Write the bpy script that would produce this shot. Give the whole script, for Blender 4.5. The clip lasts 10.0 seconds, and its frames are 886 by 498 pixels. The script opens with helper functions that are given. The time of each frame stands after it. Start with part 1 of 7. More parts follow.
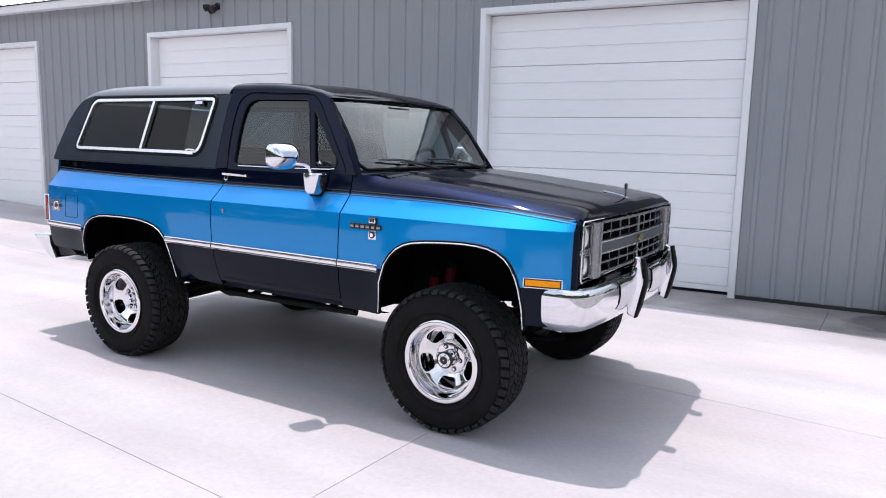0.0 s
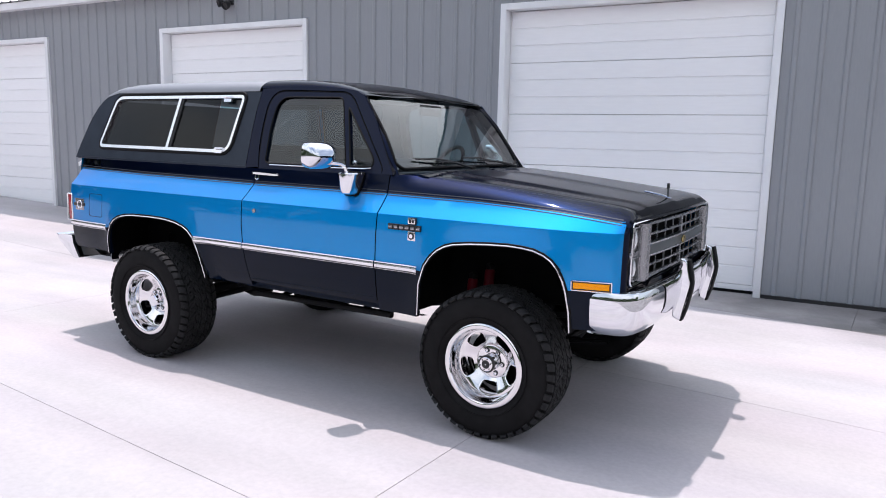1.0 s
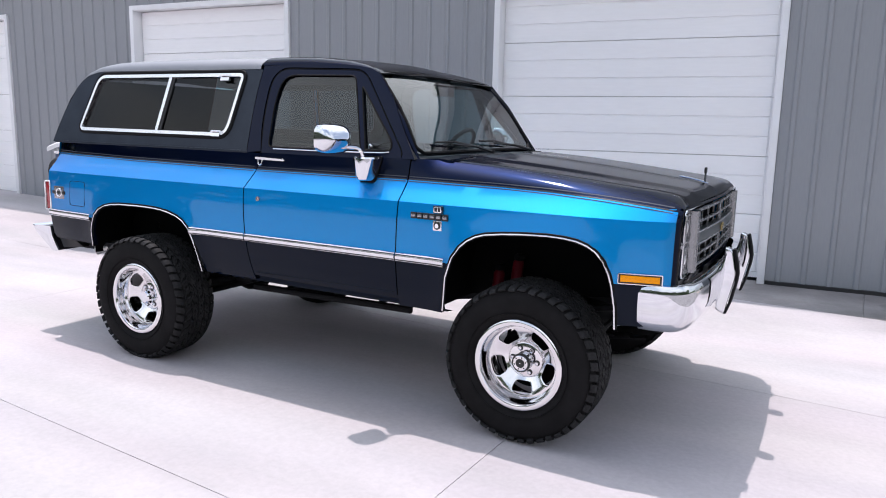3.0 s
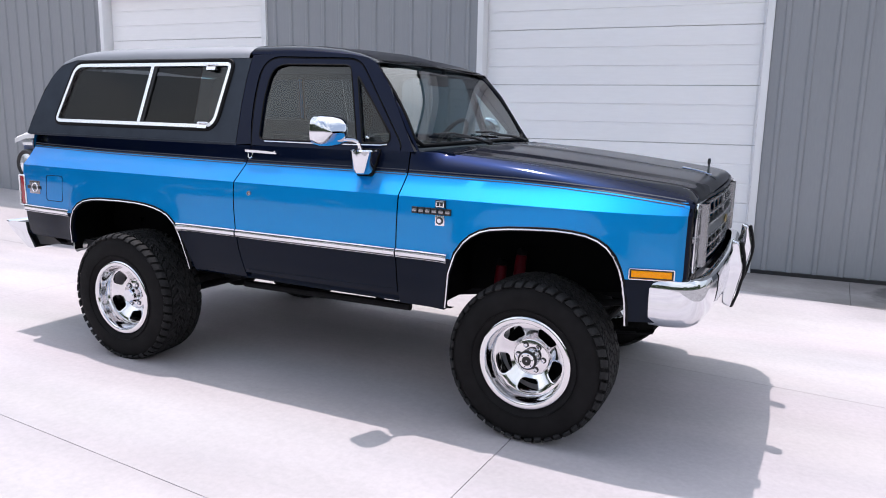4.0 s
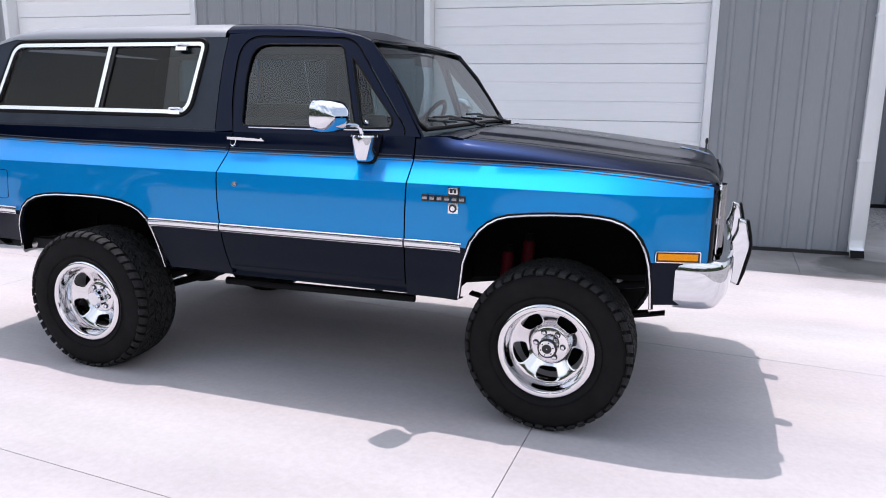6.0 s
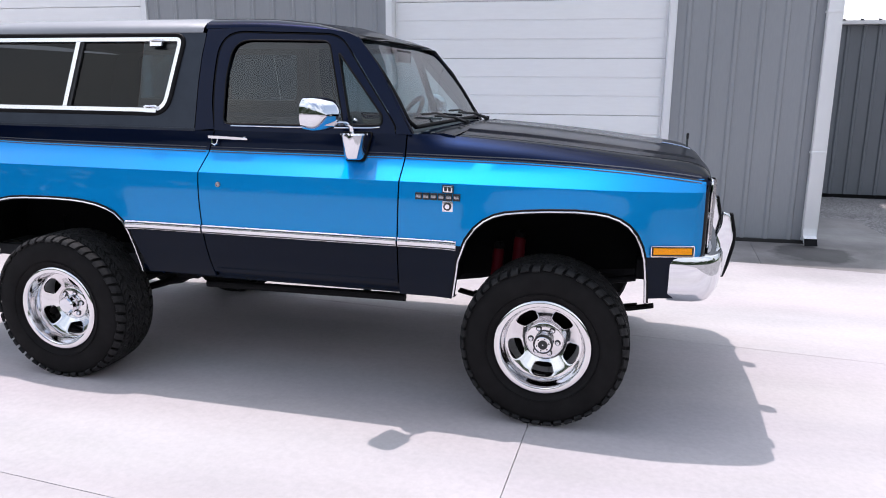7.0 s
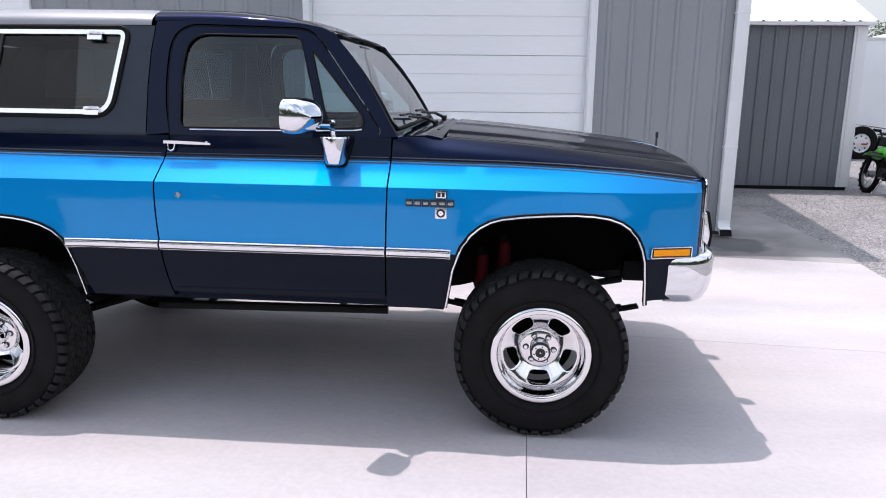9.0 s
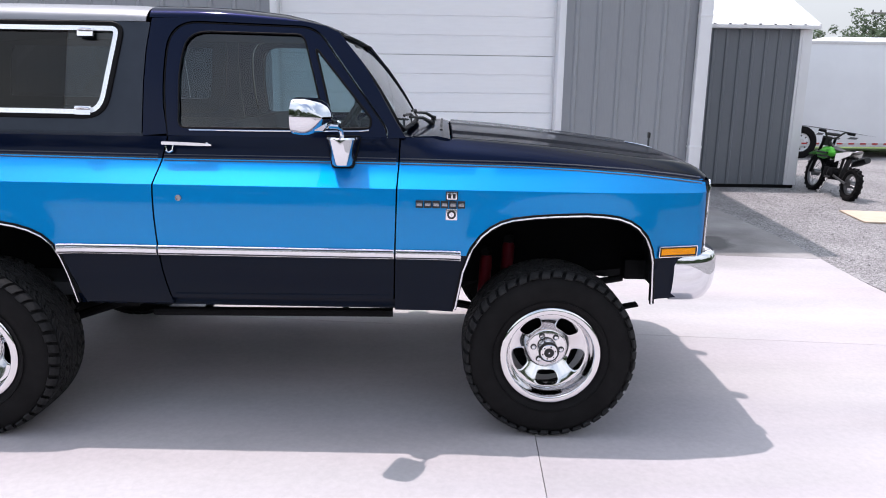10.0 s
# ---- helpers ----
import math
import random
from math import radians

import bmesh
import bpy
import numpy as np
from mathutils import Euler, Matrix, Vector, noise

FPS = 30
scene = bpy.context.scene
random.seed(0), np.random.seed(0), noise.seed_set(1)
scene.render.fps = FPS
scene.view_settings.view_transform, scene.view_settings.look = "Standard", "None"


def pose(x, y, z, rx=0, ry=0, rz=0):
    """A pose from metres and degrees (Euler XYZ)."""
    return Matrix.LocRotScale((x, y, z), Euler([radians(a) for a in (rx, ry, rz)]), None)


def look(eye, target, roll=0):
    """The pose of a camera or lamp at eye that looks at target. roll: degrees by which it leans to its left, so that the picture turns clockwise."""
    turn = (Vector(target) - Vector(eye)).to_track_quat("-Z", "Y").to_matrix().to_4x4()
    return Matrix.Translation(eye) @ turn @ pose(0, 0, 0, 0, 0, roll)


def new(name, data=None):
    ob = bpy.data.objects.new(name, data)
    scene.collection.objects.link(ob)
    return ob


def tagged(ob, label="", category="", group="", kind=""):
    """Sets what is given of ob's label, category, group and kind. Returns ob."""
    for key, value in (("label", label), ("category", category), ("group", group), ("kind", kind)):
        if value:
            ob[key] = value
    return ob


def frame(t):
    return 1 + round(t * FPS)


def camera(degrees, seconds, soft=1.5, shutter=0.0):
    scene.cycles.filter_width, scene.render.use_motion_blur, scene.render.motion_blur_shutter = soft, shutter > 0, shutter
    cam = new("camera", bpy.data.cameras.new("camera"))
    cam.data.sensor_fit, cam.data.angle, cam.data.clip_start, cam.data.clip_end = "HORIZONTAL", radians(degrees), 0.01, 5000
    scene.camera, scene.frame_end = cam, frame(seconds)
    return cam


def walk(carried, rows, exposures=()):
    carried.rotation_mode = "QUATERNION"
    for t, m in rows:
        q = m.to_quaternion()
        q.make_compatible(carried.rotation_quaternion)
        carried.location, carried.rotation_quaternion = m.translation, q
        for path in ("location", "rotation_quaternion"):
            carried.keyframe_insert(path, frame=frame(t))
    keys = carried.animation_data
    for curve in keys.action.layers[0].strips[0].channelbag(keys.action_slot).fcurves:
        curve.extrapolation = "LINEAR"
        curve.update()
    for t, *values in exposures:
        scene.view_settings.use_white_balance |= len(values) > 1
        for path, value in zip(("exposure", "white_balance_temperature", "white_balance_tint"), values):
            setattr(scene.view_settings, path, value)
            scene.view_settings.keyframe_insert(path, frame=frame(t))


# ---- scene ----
cam = camera(62.5, 10.0, soft=1.0)
PATH = [
    (0, (-2.562, 0.612, 1.481), (-3.497, 2.357, 1.195), 1.3),
    (0.5, (-2.691, 0.601, 1.488), (-3.641, 2.336, 1.197), 1.3),
    (1, (-2.794, 0.587, 1.493), (-3.729, 2.33, 1.196), 1.3),
    (1.5, (-2.894, 0.596, 1.484), (-3.813, 2.347, 1.181), 1.4),
    (2, (-3.007, 0.623, 1.476), (-3.906, 2.382, 1.162), 1.5),
    (2.5, (-3.119, 0.667, 1.465), (-3.994, 2.436, 1.143), 1.4),
    (4, (-3.397, 0.74, 1.486), (-4.169, 2.549, 1.119), 1.1),
    (4.5, (-3.531, 0.742, 1.481), (-4.252, 2.569, 1.105), 1.1),
    (5, (-3.668, 0.736, 1.491), (-4.332, 2.581, 1.1), 0.9),
    (5.5, (-3.794, 0.727, 1.493), (-4.393, 2.592, 1.086), 0.7),
    (7, (-4.15, 0.679, 1.515), (-4.529, 2.593, 1.079), 0.4),
    (7.5, (-4.268, 0.69, 1.521), (-4.565, 2.618, 1.078), 0.4),
    (8, (-4.399, 0.725, 1.523), (-4.616, 2.663, 1.077), 0.4),
    (8.5, (-4.542, 0.772, 1.528), (-4.677, 2.717, 1.081), 0.4),
    (9, (-4.674, 0.808, 1.53), (-4.728, 2.757, 1.084), 0.5),
    (9.5, (-4.814, 0.827, 1.524), (-4.79, 2.776, 1.077), 0.6),
    (10, (-4.963, 0.837, 1.531), (-4.863, 2.784, 1.085), 0.8),
]
walk(cam, [(t, look(eye, target, roll)) for t, eye, target, roll in PATH])

# ---- light ----
SUN_WAY = Vector((0.268, -0.19, -1.0)).normalized()
world = bpy.data.worlds.new("sky")
scene.world = world
world.use_nodes = True
wn = world.node_tree.nodes
sky = wn.new("ShaderNodeTexSky")
sky.sky_type = "NISHITA"
sky.sun_disc = False
sky.sun_elevation = radians(71.6)
sky.sun_rotation = math.atan2(-0.268, 0.19)
sky.dust_density = 1.2
sky.air_density = 1.0
sky.ozone_density = 1.0
wl = world.node_tree.links
bg = wn["Background"]
bg.inputs[1].default_value = 0.15
wl.new(sky.outputs[0], bg.inputs[0])
# broken hazy cloud over the blue
tc = wn.new("ShaderNodeTexCoord")
sep = wn.new("ShaderNodeSeparateXYZ")
wl.new(tc.outputs["Generated"], sep.inputs[0])
den = wn.new("ShaderNodeMath")
den.operation = "MAXIMUM"
den.inputs[1].default_value = 0.0
wl.new(sep.outputs[2], den.inputs[0])
den2 = wn.new("ShaderNodeMath")
den2.inputs[1].default_value = 0.22
wl.new(den.outputs[0], den2.inputs[0])
div = wn.new("ShaderNodeVectorMath")
div.operation = "DIVIDE"
comb = wn.new("ShaderNodeCombineXYZ")
for k in range(3):
    wl.new(den2.outputs[0], comb.inputs[k])
wl.new(tc.outputs["Generated"], div.inputs[0])
wl.new(comb.outputs[0], div.inputs[1])
cn = wn.new("ShaderNodeTexNoise")
cn.inputs["Scale"].default_value, cn.inputs["Detail"].default_value, cn.inputs["Roughness"].default_value = 1.1, 7, 0.58
wl.new(div.outputs[0], cn.inputs["Vector"])
cr = wn.new("ShaderNodeMapRange")
cr.inputs["From Min"].default_value, cr.inputs["From Max"].default_value = 0.44, 0.64
cr.inputs["To Min"].default_value, cr.inputs["To Max"].default_value = 0.0, 0.75
wl.new(cn.outputs[0], cr.inputs["Value"])
# haze thickens towards the horizon
inv = wn.new("ShaderNodeMath")
inv.operation = "SUBTRACT"
inv.inputs[0].default_value = 1.0
wl.new(den.outputs[0], inv.inputs[1])
hz = wn.new("ShaderNodeMath")
hz.operation = "POWER"
hz.inputs[1].default_value = 1.25
wl.new(inv.outputs[0], hz.inputs[0])
fac = wn.new("ShaderNodeMath")
fac.operation = "MULTIPLY_ADD"
fac.use_clamp = True
fac.inputs[1].default_value = 0.74
wl.new(hz.outputs[0], fac.inputs[0])
wl.new(cr.outputs[0], fac.inputs[2])
cloud = wn.new("ShaderNodeBackground")
cloud.inputs[0].default_value = (0.89, 0.93, 1.0, 1)
# the haze is brightest round the sun
toward = wn.new("ShaderNodeVectorMath")
toward.operation = "DOT_PRODUCT"
wl.new(tc.outputs["Generated"], toward.inputs[0])
toward.inputs[1].default_value = -Vector(SUN_WAY).normalized()
glow = wn.new("ShaderNodeMath")
glow.operation = "MAXIMUM"
glow.inputs[1].default_value = 0.0
wl.new(toward.outputs["Value"], glow.inputs[0])
glow4 = wn.new("ShaderNodeMath")
glow4.operation = "POWER"
glow4.inputs[1].default_value = 4.0
wl.new(glow.outputs[0], glow4.inputs[0])
amount = wn.new("ShaderNodeMath")
amount.operation = "MULTIPLY_ADD"
amount.inputs[1].default_value, amount.inputs[2].default_value = 2.4, 1.02
wl.new(glow4.outputs[0], amount.inputs[0])
low = wn.new("ShaderNodeMapRange")
low.inputs["From Min"].default_value, low.inputs["From Max"].default_value = 0.02, 0.40
low.inputs["To Min"].default_value, low.inputs["To Max"].default_value = 0.54, 1.0
wl.new(sep.outputs[2], low.inputs["Value"])
dimmed = wn.new("ShaderNodeMath")
dimmed.operation = "MULTIPLY"
wl.new(amount.outputs[0], dimmed.inputs[0])
wl.new(low.outputs[0], dimmed.inputs[1])
wl.new(dimmed.outputs[0], cloud.inputs[1])
aureole = wn.new("ShaderNodeMath")
aureole.operation = "POWER"
aureole.inputs[1].default_value = 26.0
wl.new(glow.outputs[0], aureole.inputs[0])
veil = wn.new("ShaderNodeMath")
veil.operation = "MULTIPLY_ADD"
veil.use_clamp = True
veil.inputs[1].default_value = 0.9
wl.new(aureole.outputs[0], veil.inputs[0])
wl.new(fac.outputs[0], veil.inputs[2])
mixs = wn.new("ShaderNodeMixShader")
wl.new(veil.outputs[0], mixs.inputs[0])
wl.new(bg.outputs[0], mixs.inputs[1])
wl.new(cloud.outputs[0], mixs.inputs[2])
wl.new(mixs.outputs[0], wn["World Output"].inputs[0])
sun = new("sun", bpy.data.lights.new("sun", "SUN"))
sun.data.energy = 2.55
sun.data.angle = radians(0.55)
sun.data.color = (1.0, 0.895, 0.915)
sun.matrix_world = look((-8.0, 6.0, 25.0), Vector((-8.0, 6.0, 25.0)) + SUN_WAY)
scene.view_settings.exposure = 0.46


# ---- materials ----
def material(name, rgb, rough=0.5, metal=0.0, coat=0.0, var=0.0, scale=8.0, bump=0.0, bump_scale=60.0, grain=0.0, grain_scale=200.0, spec=0.5, stretch=(1, 1, 1), rough_var=0.0, edge=(1, 1, 1), coat_rough=0.02, coat_ior=1.38):
    """Principled paint with stains at a large scale, grain at a small one and fine relief."""
    m = bpy.data.materials.new(name)
    m.use_nodes = True
    nt = m.node_tree
    p = nt.nodes["Principled BSDF"]
    p.inputs["Base Color"].default_value = (*rgb, 1)
    p.inputs["Roughness"].default_value = rough
    p.inputs["Metallic"].default_value = metal
    p.inputs["Coat Weight"].default_value = coat
    p.inputs["Coat Roughness"].default_value = coat_rough
    p.inputs["Coat IOR"].default_value = coat_ior
    p.inputs["Specular IOR Level"].default_value = spec
    p.inputs["Specular Tint"].default_value = (*edge, 1)
    if var or grain or bump or rough_var:
        tc = nt.nodes.new("ShaderNodeTexCoord")
        mp = nt.nodes.new("ShaderNodeMapping")
        mp.inputs["Scale"].default_value = stretch
        nt.links.new(tc.outputs["Object"], mp.inputs["Vector"])

        def tex(sc, detail):
            n = nt.nodes.new("ShaderNodeTexNoise")
            n.inputs["Scale"].default_value = sc
            n.inputs["Detail"].default_value = detail
            n.inputs["Roughness"].default_value = 0.6
            nt.links.new(mp.outputs[0], n.inputs["Vector"])
            return n
        col = None
        for amount, sc, det in ((var, scale, 5), (grain, grain_scale, 3)):
            if not amount:
                continue
            n = tex(sc, det)
            r = nt.nodes.new("ShaderNodeMapRange")
            r.inputs["From Min"].default_value, r.inputs["From Max"].default_value = 0.3, 0.7
            r.inputs["To Min"].default_value, r.inputs["To Max"].default_value = 1 - amount, 1 + amount
            nt.links.new(n.outputs[0], r.inputs["Value"])
            mx = nt.nodes.new("ShaderNodeVectorMath")
            mx.operation = "MULTIPLY"
            if col is None:
                mx.inputs[0].default_value = rgb
            else:
                nt.links.new(col, mx.inputs[0])
            nt.links.new(r.outputs[0], mx.inputs[1])
            col = mx.outputs[0]
        if col is not None:
            nt.links.new(col, p.inputs["Base Color"])
        if rough_var:
            n = tex(scale * 1.7, 4)
            r = nt.nodes.new("ShaderNodeMapRange")
            r.inputs["To Min"].default_value, r.inputs["To Max"].default_value = max(0.0, rough - rough_var), rough + rough_var
            nt.links.new(n.outputs[0], r.inputs["Value"])
            nt.links.new(r.outputs[0], p.inputs["Roughness"])
        if bump:
            n = tex(bump_scale, 4)
            b = nt.nodes.new("ShaderNodeBump")
            b.inputs["Strength"].default_value = bump
            b.inputs["Distance"].default_value = 0.004
            nt.links.new(n.outputs[0], b.inputs["Height"])
            nt.links.new(b.outputs[0], p.inputs["Normal"])
    return m


def glass(name, tint, ior=1.5, rough=0.0):
    """Thin pane: a tinted see-through sheet with a reflecting face."""
    m = bpy.data.materials.new(name)
    m.use_nodes = True
    nt = m.node_tree
    nt.nodes.clear()
    out = nt.nodes.new("ShaderNodeOutputMaterial")
    mix = nt.nodes.new("ShaderNodeMixShader")
    tr = nt.nodes.new("ShaderNodeBsdfTransparent")
    tr.inputs[0].default_value = (*tint, 1)
    gl = nt.nodes.new("ShaderNodeBsdfGlossy")
    gl.inputs["Roughness"].default_value = rough
    lw = nt.nodes.new("ShaderNodeLayerWeight")
    lw.inputs["Blend"].default_value = 0.5
    power = nt.nodes.new("ShaderNodeMath")
    power.operation = "POWER"
    power.inputs[1].default_value = 5.0
    nt.links.new(lw.outputs["Facing"], power.inputs[0])
    f0 = ((ior - 1) / (ior + 1)) ** 2
    gloss = nt.nodes.new("ShaderNodeMath")
    gloss.operation = "MULTIPLY_ADD"
    gloss.inputs[1].default_value, gloss.inputs[2].default_value = 1 - f0, f0
    nt.links.new(power.outputs[0], gloss.inputs[0])
    nt.links.new(gloss.outputs[0], mix.inputs[0])
    nt.links.new(tr.outputs[0], mix.inputs[1])
    nt.links.new(gl.outputs[0], mix.inputs[2])
    nt.links.new(mix.outputs[0], out.inputs[0])
    return m


NAVY = material("navy_paint", (0.0048, 0.0086, 0.0250), 0.38, 1.0, 0.62, grain=0.15, grain_scale=900, edge=(0.02, 0.03, 0.06), coat_rough=0.065, coat_ior=1.30)
NAVY_LOW = material("navy_lower_paint", (0.0026, 0.0060, 0.0150), 0.35, 0.0, 1.0, grain=0.15, grain_scale=900, spec=0.0, coat_rough=0.04, coat_ior=1.23)
BLUE = material("blue_metallic_paint", (0.0035, 0.264, 0.650), 0.45, 0.9, 1.0, grain=0.10, grain_scale=1200, spec=0.1, edge=(0.02, 0.20, 0.50), coat_rough=0.035, coat_ior=1.40)
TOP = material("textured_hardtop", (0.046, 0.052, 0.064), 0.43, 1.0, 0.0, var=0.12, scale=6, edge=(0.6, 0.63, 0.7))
# hardtop roof: lighter grey and less metallic than the hardtop sides
TOPROOF = material("satin_grey_hardtop_roof", (0.215, 0.220, 0.235), 0.42, 0.6, 0.0, var=0.06, scale=3)
CHROME = material("chrome", (0.74, 0.75, 0.78), 0.03, 1.0, rough_var=0.03, scale=3)
ALU = material("polished_aluminium", (0.78, 0.77, 0.78), 0.09, 1.0, rough_var=0.05, scale=6)
BRIGHT = material("bright_moulding", (0.82, 0.82, 0.84), 0.22, 1.0, rough_var=0.05, scale=5)
SILVER = material("silver_plastic", (0.33, 0.33, 0.345), 0.26, 0.8, rough_var=0.08, scale=9)
GREYBAND = material("grey_grille_band", (0.07, 0.08, 0.085), 0.35, 0.2, rough_var=0.05)
RUBBER = material("tyre_rubber", (0.0100, 0.0095, 0.0100), 0.72, spec=0.10, var=0.25, scale=12, bump=0.25, bump_scale=220)
TREAD = material("dusty_tread_rubber", (0.018, 0.0177, 0.0185), 0.7, spec=0.2, var=0.3, scale=9, grain=0.2, grain_scale=90)
BLACK = material("black_plastic", (0.012, 0.012, 0.013), 0.45, var=0.2, scale=14)
SEAL = material("rubber_seal", (0.004, 0.004, 0.005), 0.6, spec=0.15)
CHASSIS = material("chassis_black", (0.005, 0.005, 0.006), 0.6, spec=0.12, var=0.4, scale=10, bump=0.3, bump_scale=80)
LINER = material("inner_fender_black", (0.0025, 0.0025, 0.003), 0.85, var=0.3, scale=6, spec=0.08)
STEELPIPE = material("worn_steel_pipe", (0.45, 0.44, 0.43), 0.3, 1.0, var=0.2, scale=20)
RED = material("red_shock_paint", (0.075, 0.002, 0.007), 0.5, var=0.2, scale=20, spec=0.1)
AMBER = material("amber_lens", (0.95, 0.34, 0.0), 0.25, coat=0.25, spec=0.2, grain=0.12, grain_scale=160)
REDLENS = material("red_lens", (0.30, 0.012, 0.02), 0.12, coat=1.0, grain=0.15, grain_scale=120)
LAMP = material("headlamp_glass", (0.72, 0.74, 0.76), 0.08, 0.55, coat=1.0, grain=0.25, grain_scale=90)
PINLINE = material("grey_pinstripe", (0.07, 0.075, 0.09), 0.45, spec=0.1)
GOLD = material("gold_badge", (0.50, 0.38, 0.16), 0.25, 1.0)
CLOTH = material("grey_seat_cloth", (0.035, 0.038, 0.045), 0.85, var=0.15, scale=8)
DASH = material("grey_blue_dash", (0.025, 0.03, 0.04), 0.6, var=0.08, scale=6)
CARPET = material("dark_carpet", (0.012, 0.013, 0.016), 0.95, var=0.2, scale=12)
GLASS_FRONT = glass("windshield_glass", (0.60, 0.73, 0.74), 2.25)
GLASS_DOOR = glass("tinted_door_glass", (0.37, 0.49, 0.52), 1.74)
GLASS_REAR = glass("dark_tinted_glass", (0.12, 0.13, 0.14), 1.42)
# paler tint imitates a lighter strip showing in the near side glass
GLASS_STRIP = glass("lighter_strip_glass", (0.18, 0.36, 0.42), 1.65)
GLASS_VENT = glass("vent_glass", (0.64, 0.74, 0.75), 1.6)
WALLSTEEL = material("grey_steel_siding", (0.300, 0.312, 0.330), 0.42, 0.0, var=0.07, scale=0.9, grain=0.03, grain_scale=60, stretch=(1, 1, 0.15), rough_var=0.06)
SHEDSTEEL = material("dark_grey_shed_siding", (0.162, 0.176, 0.196), 0.45, 0.0, var=0.08, scale=1.2, grain=0.03, grain_scale=60, stretch=(1, 1, 0.2))
WHITE = material("white_painted_trim", (0.82, 0.82, 0.83), 0.4, var=0.05, scale=3, stretch=(1, 1, 0.3))
DOORWHITE = material("white_garage_door", (0.94, 0.935, 0.94), 0.42, var=0.02, scale=1.4, grain=0.015, grain_scale=22, bump=0.05, bump_scale=160, stretch=(0.25, 1, 1.6))
ROOFWHITE = material("white_roof_sheet", (0.80, 0.80, 0.81), 0.4, var=0.05, scale=1.5)
DARKGAP = material("dark_joint", (0.34, 0.325, 0.325), 0.9)



def concrete_material(name, rgb, var):
    m = material(name, rgb, 0.78, var=var, scale=1.1, grain=0.05, grain_scale=35, bump=0.18, bump_scale=260)
    nt = m.node_tree
    p = nt.nodes["Principled BSDF"]
    src = p.inputs["Base Color"].links[0].from_socket
    tc = nt.nodes.new("ShaderNodeTexCoord")
    mp = nt.nodes.new("ShaderNodeMapping")
    mp.inputs["Rotation"].default_value = (0, 0, radians(11))
    mp.inputs["Scale"].default_value = (0.35, 1.6, 1)
    nt.links.new(tc.outputs["Object"], mp.inputs["Vector"])
    n = nt.nodes.new("ShaderNodeTexNoise")
    n.inputs["Scale"].default_value, n.inputs["Detail"].default_value = 1.3, 8
    nt.links.new(mp.outputs[0], n.inputs["Vector"])
    r = nt.nodes.new("ShaderNodeMapRange")
    r.inputs["From Min"].default_value, r.inputs["From Max"].default_value = 0.35, 0.7
    r.inputs["To Min"].default_value, r.inputs["To Max"].default_value = 0.90, 1.07
    nt.links.new(n.outputs[0], r.inputs["Value"])
    info = nt.nodes.new("ShaderNodeObjectInfo")
    r2 = nt.nodes.new("ShaderNodeMapRange")
    r2.inputs["To Min"].default_value, r2.inputs["To Max"].default_value = 0.97, 1.03
    nt.links.new(info.outputs["Random"], r2.inputs["Value"])
    mul = nt.nodes.new("ShaderNodeMath")
    mul.operation = "MULTIPLY"
    nt.links.new(r.outputs[0], mul.inputs[0])
    nt.links.new(r2.outputs[0], mul.inputs[1])
    mx = nt.nodes.new("ShaderNodeVectorMath")
    mx.operation = "MULTIPLY"
    nt.links.new(src, mx.inputs[0])
    nt.links.new(mul.outputs[0], mx.inputs[1])
    hue = nt.nodes.new("ShaderNodeTexNoise")
    hue.inputs["Scale"].default_value, hue.inputs["Detail"].default_value = 0.9, 4
    nt.links.new(mp.outputs[0], hue.inputs["Vector"])
    tint = nt.nodes.new("ShaderNodeVectorMath")
    tint.operation = "MULTIPLY_ADD"
    tint.inputs[1].default_value, tint.inputs[2].default_value = (0.10, 0.10, 0.10), (0.955, 0.945, 0.95)
    nt.links.new(hue.outputs["Color"], tint.inputs[0])
    tinted = nt.nodes.new("ShaderNodeVectorMath")
    tinted.operation = "MULTIPLY"
    nt.links.new(mx.outputs[0], tinted.inputs[0])
    nt.links.new(tint.outputs[0], tinted.inputs[1])
    mx = tinted
    # dark splashes where the downspout wets the slab
    geo = nt.nodes.new("ShaderNodeNewGeometry")
    dist = nt.nodes.new("ShaderNodeVectorMath")
    dist.operation = "DISTANCE"
    dist.inputs[1].default_value = (-2.02, 7.93, 0.0)
    nt.links.new(geo.outputs["Position"], dist.inputs[0])
    n2 = nt.nodes.new("ShaderNodeTexNoise")
    n2.inputs["Scale"].default_value, n2.inputs["Detail"].default_value = 3.5, 5
    nt.links.new(geo.outputs["Position"], n2.inputs["Vector"])
    ad = nt.nodes.new("ShaderNodeMath")
    ad.operation = "MULTIPLY_ADD"
    ad.inputs[1].default_value = 0.40
    nt.links.new(n2.outputs[0], ad.inputs[0])
    nt.links.new(dist.outputs["Value"], ad.inputs[2])
    r3 = nt.nodes.new("ShaderNodeMapRange")
    r3.inputs["From Min"].default_value, r3.inputs["From Max"].default_value = 0.50, 0.59
    r3.inputs["To Min"].default_value, r3.inputs["To Max"].default_value = 0.42, 1.0
    nt.links.new(ad.outputs[0], r3.inputs["Value"])
    mx2 = nt.nodes.new("ShaderNodeVectorMath")
    mx2.operation = "MULTIPLY"
    nt.links.new(mx.outputs[0], mx2.inputs[0])
    nt.links.new(r3.outputs[0], mx2.inputs[1])
    r4 = nt.nodes.new("ShaderNodeMapRange")
    r4.inputs["From Min"].default_value, r4.inputs["From Max"].default_value = 0.72, 1.25
    r4.inputs["To Min"].default_value, r4.inputs["To Max"].default_value = 0.74, 1.0
    nt.links.new(ad.outputs[0], r4.inputs["Value"])
    mx3 = nt.nodes.new("ShaderNodeVectorMath")
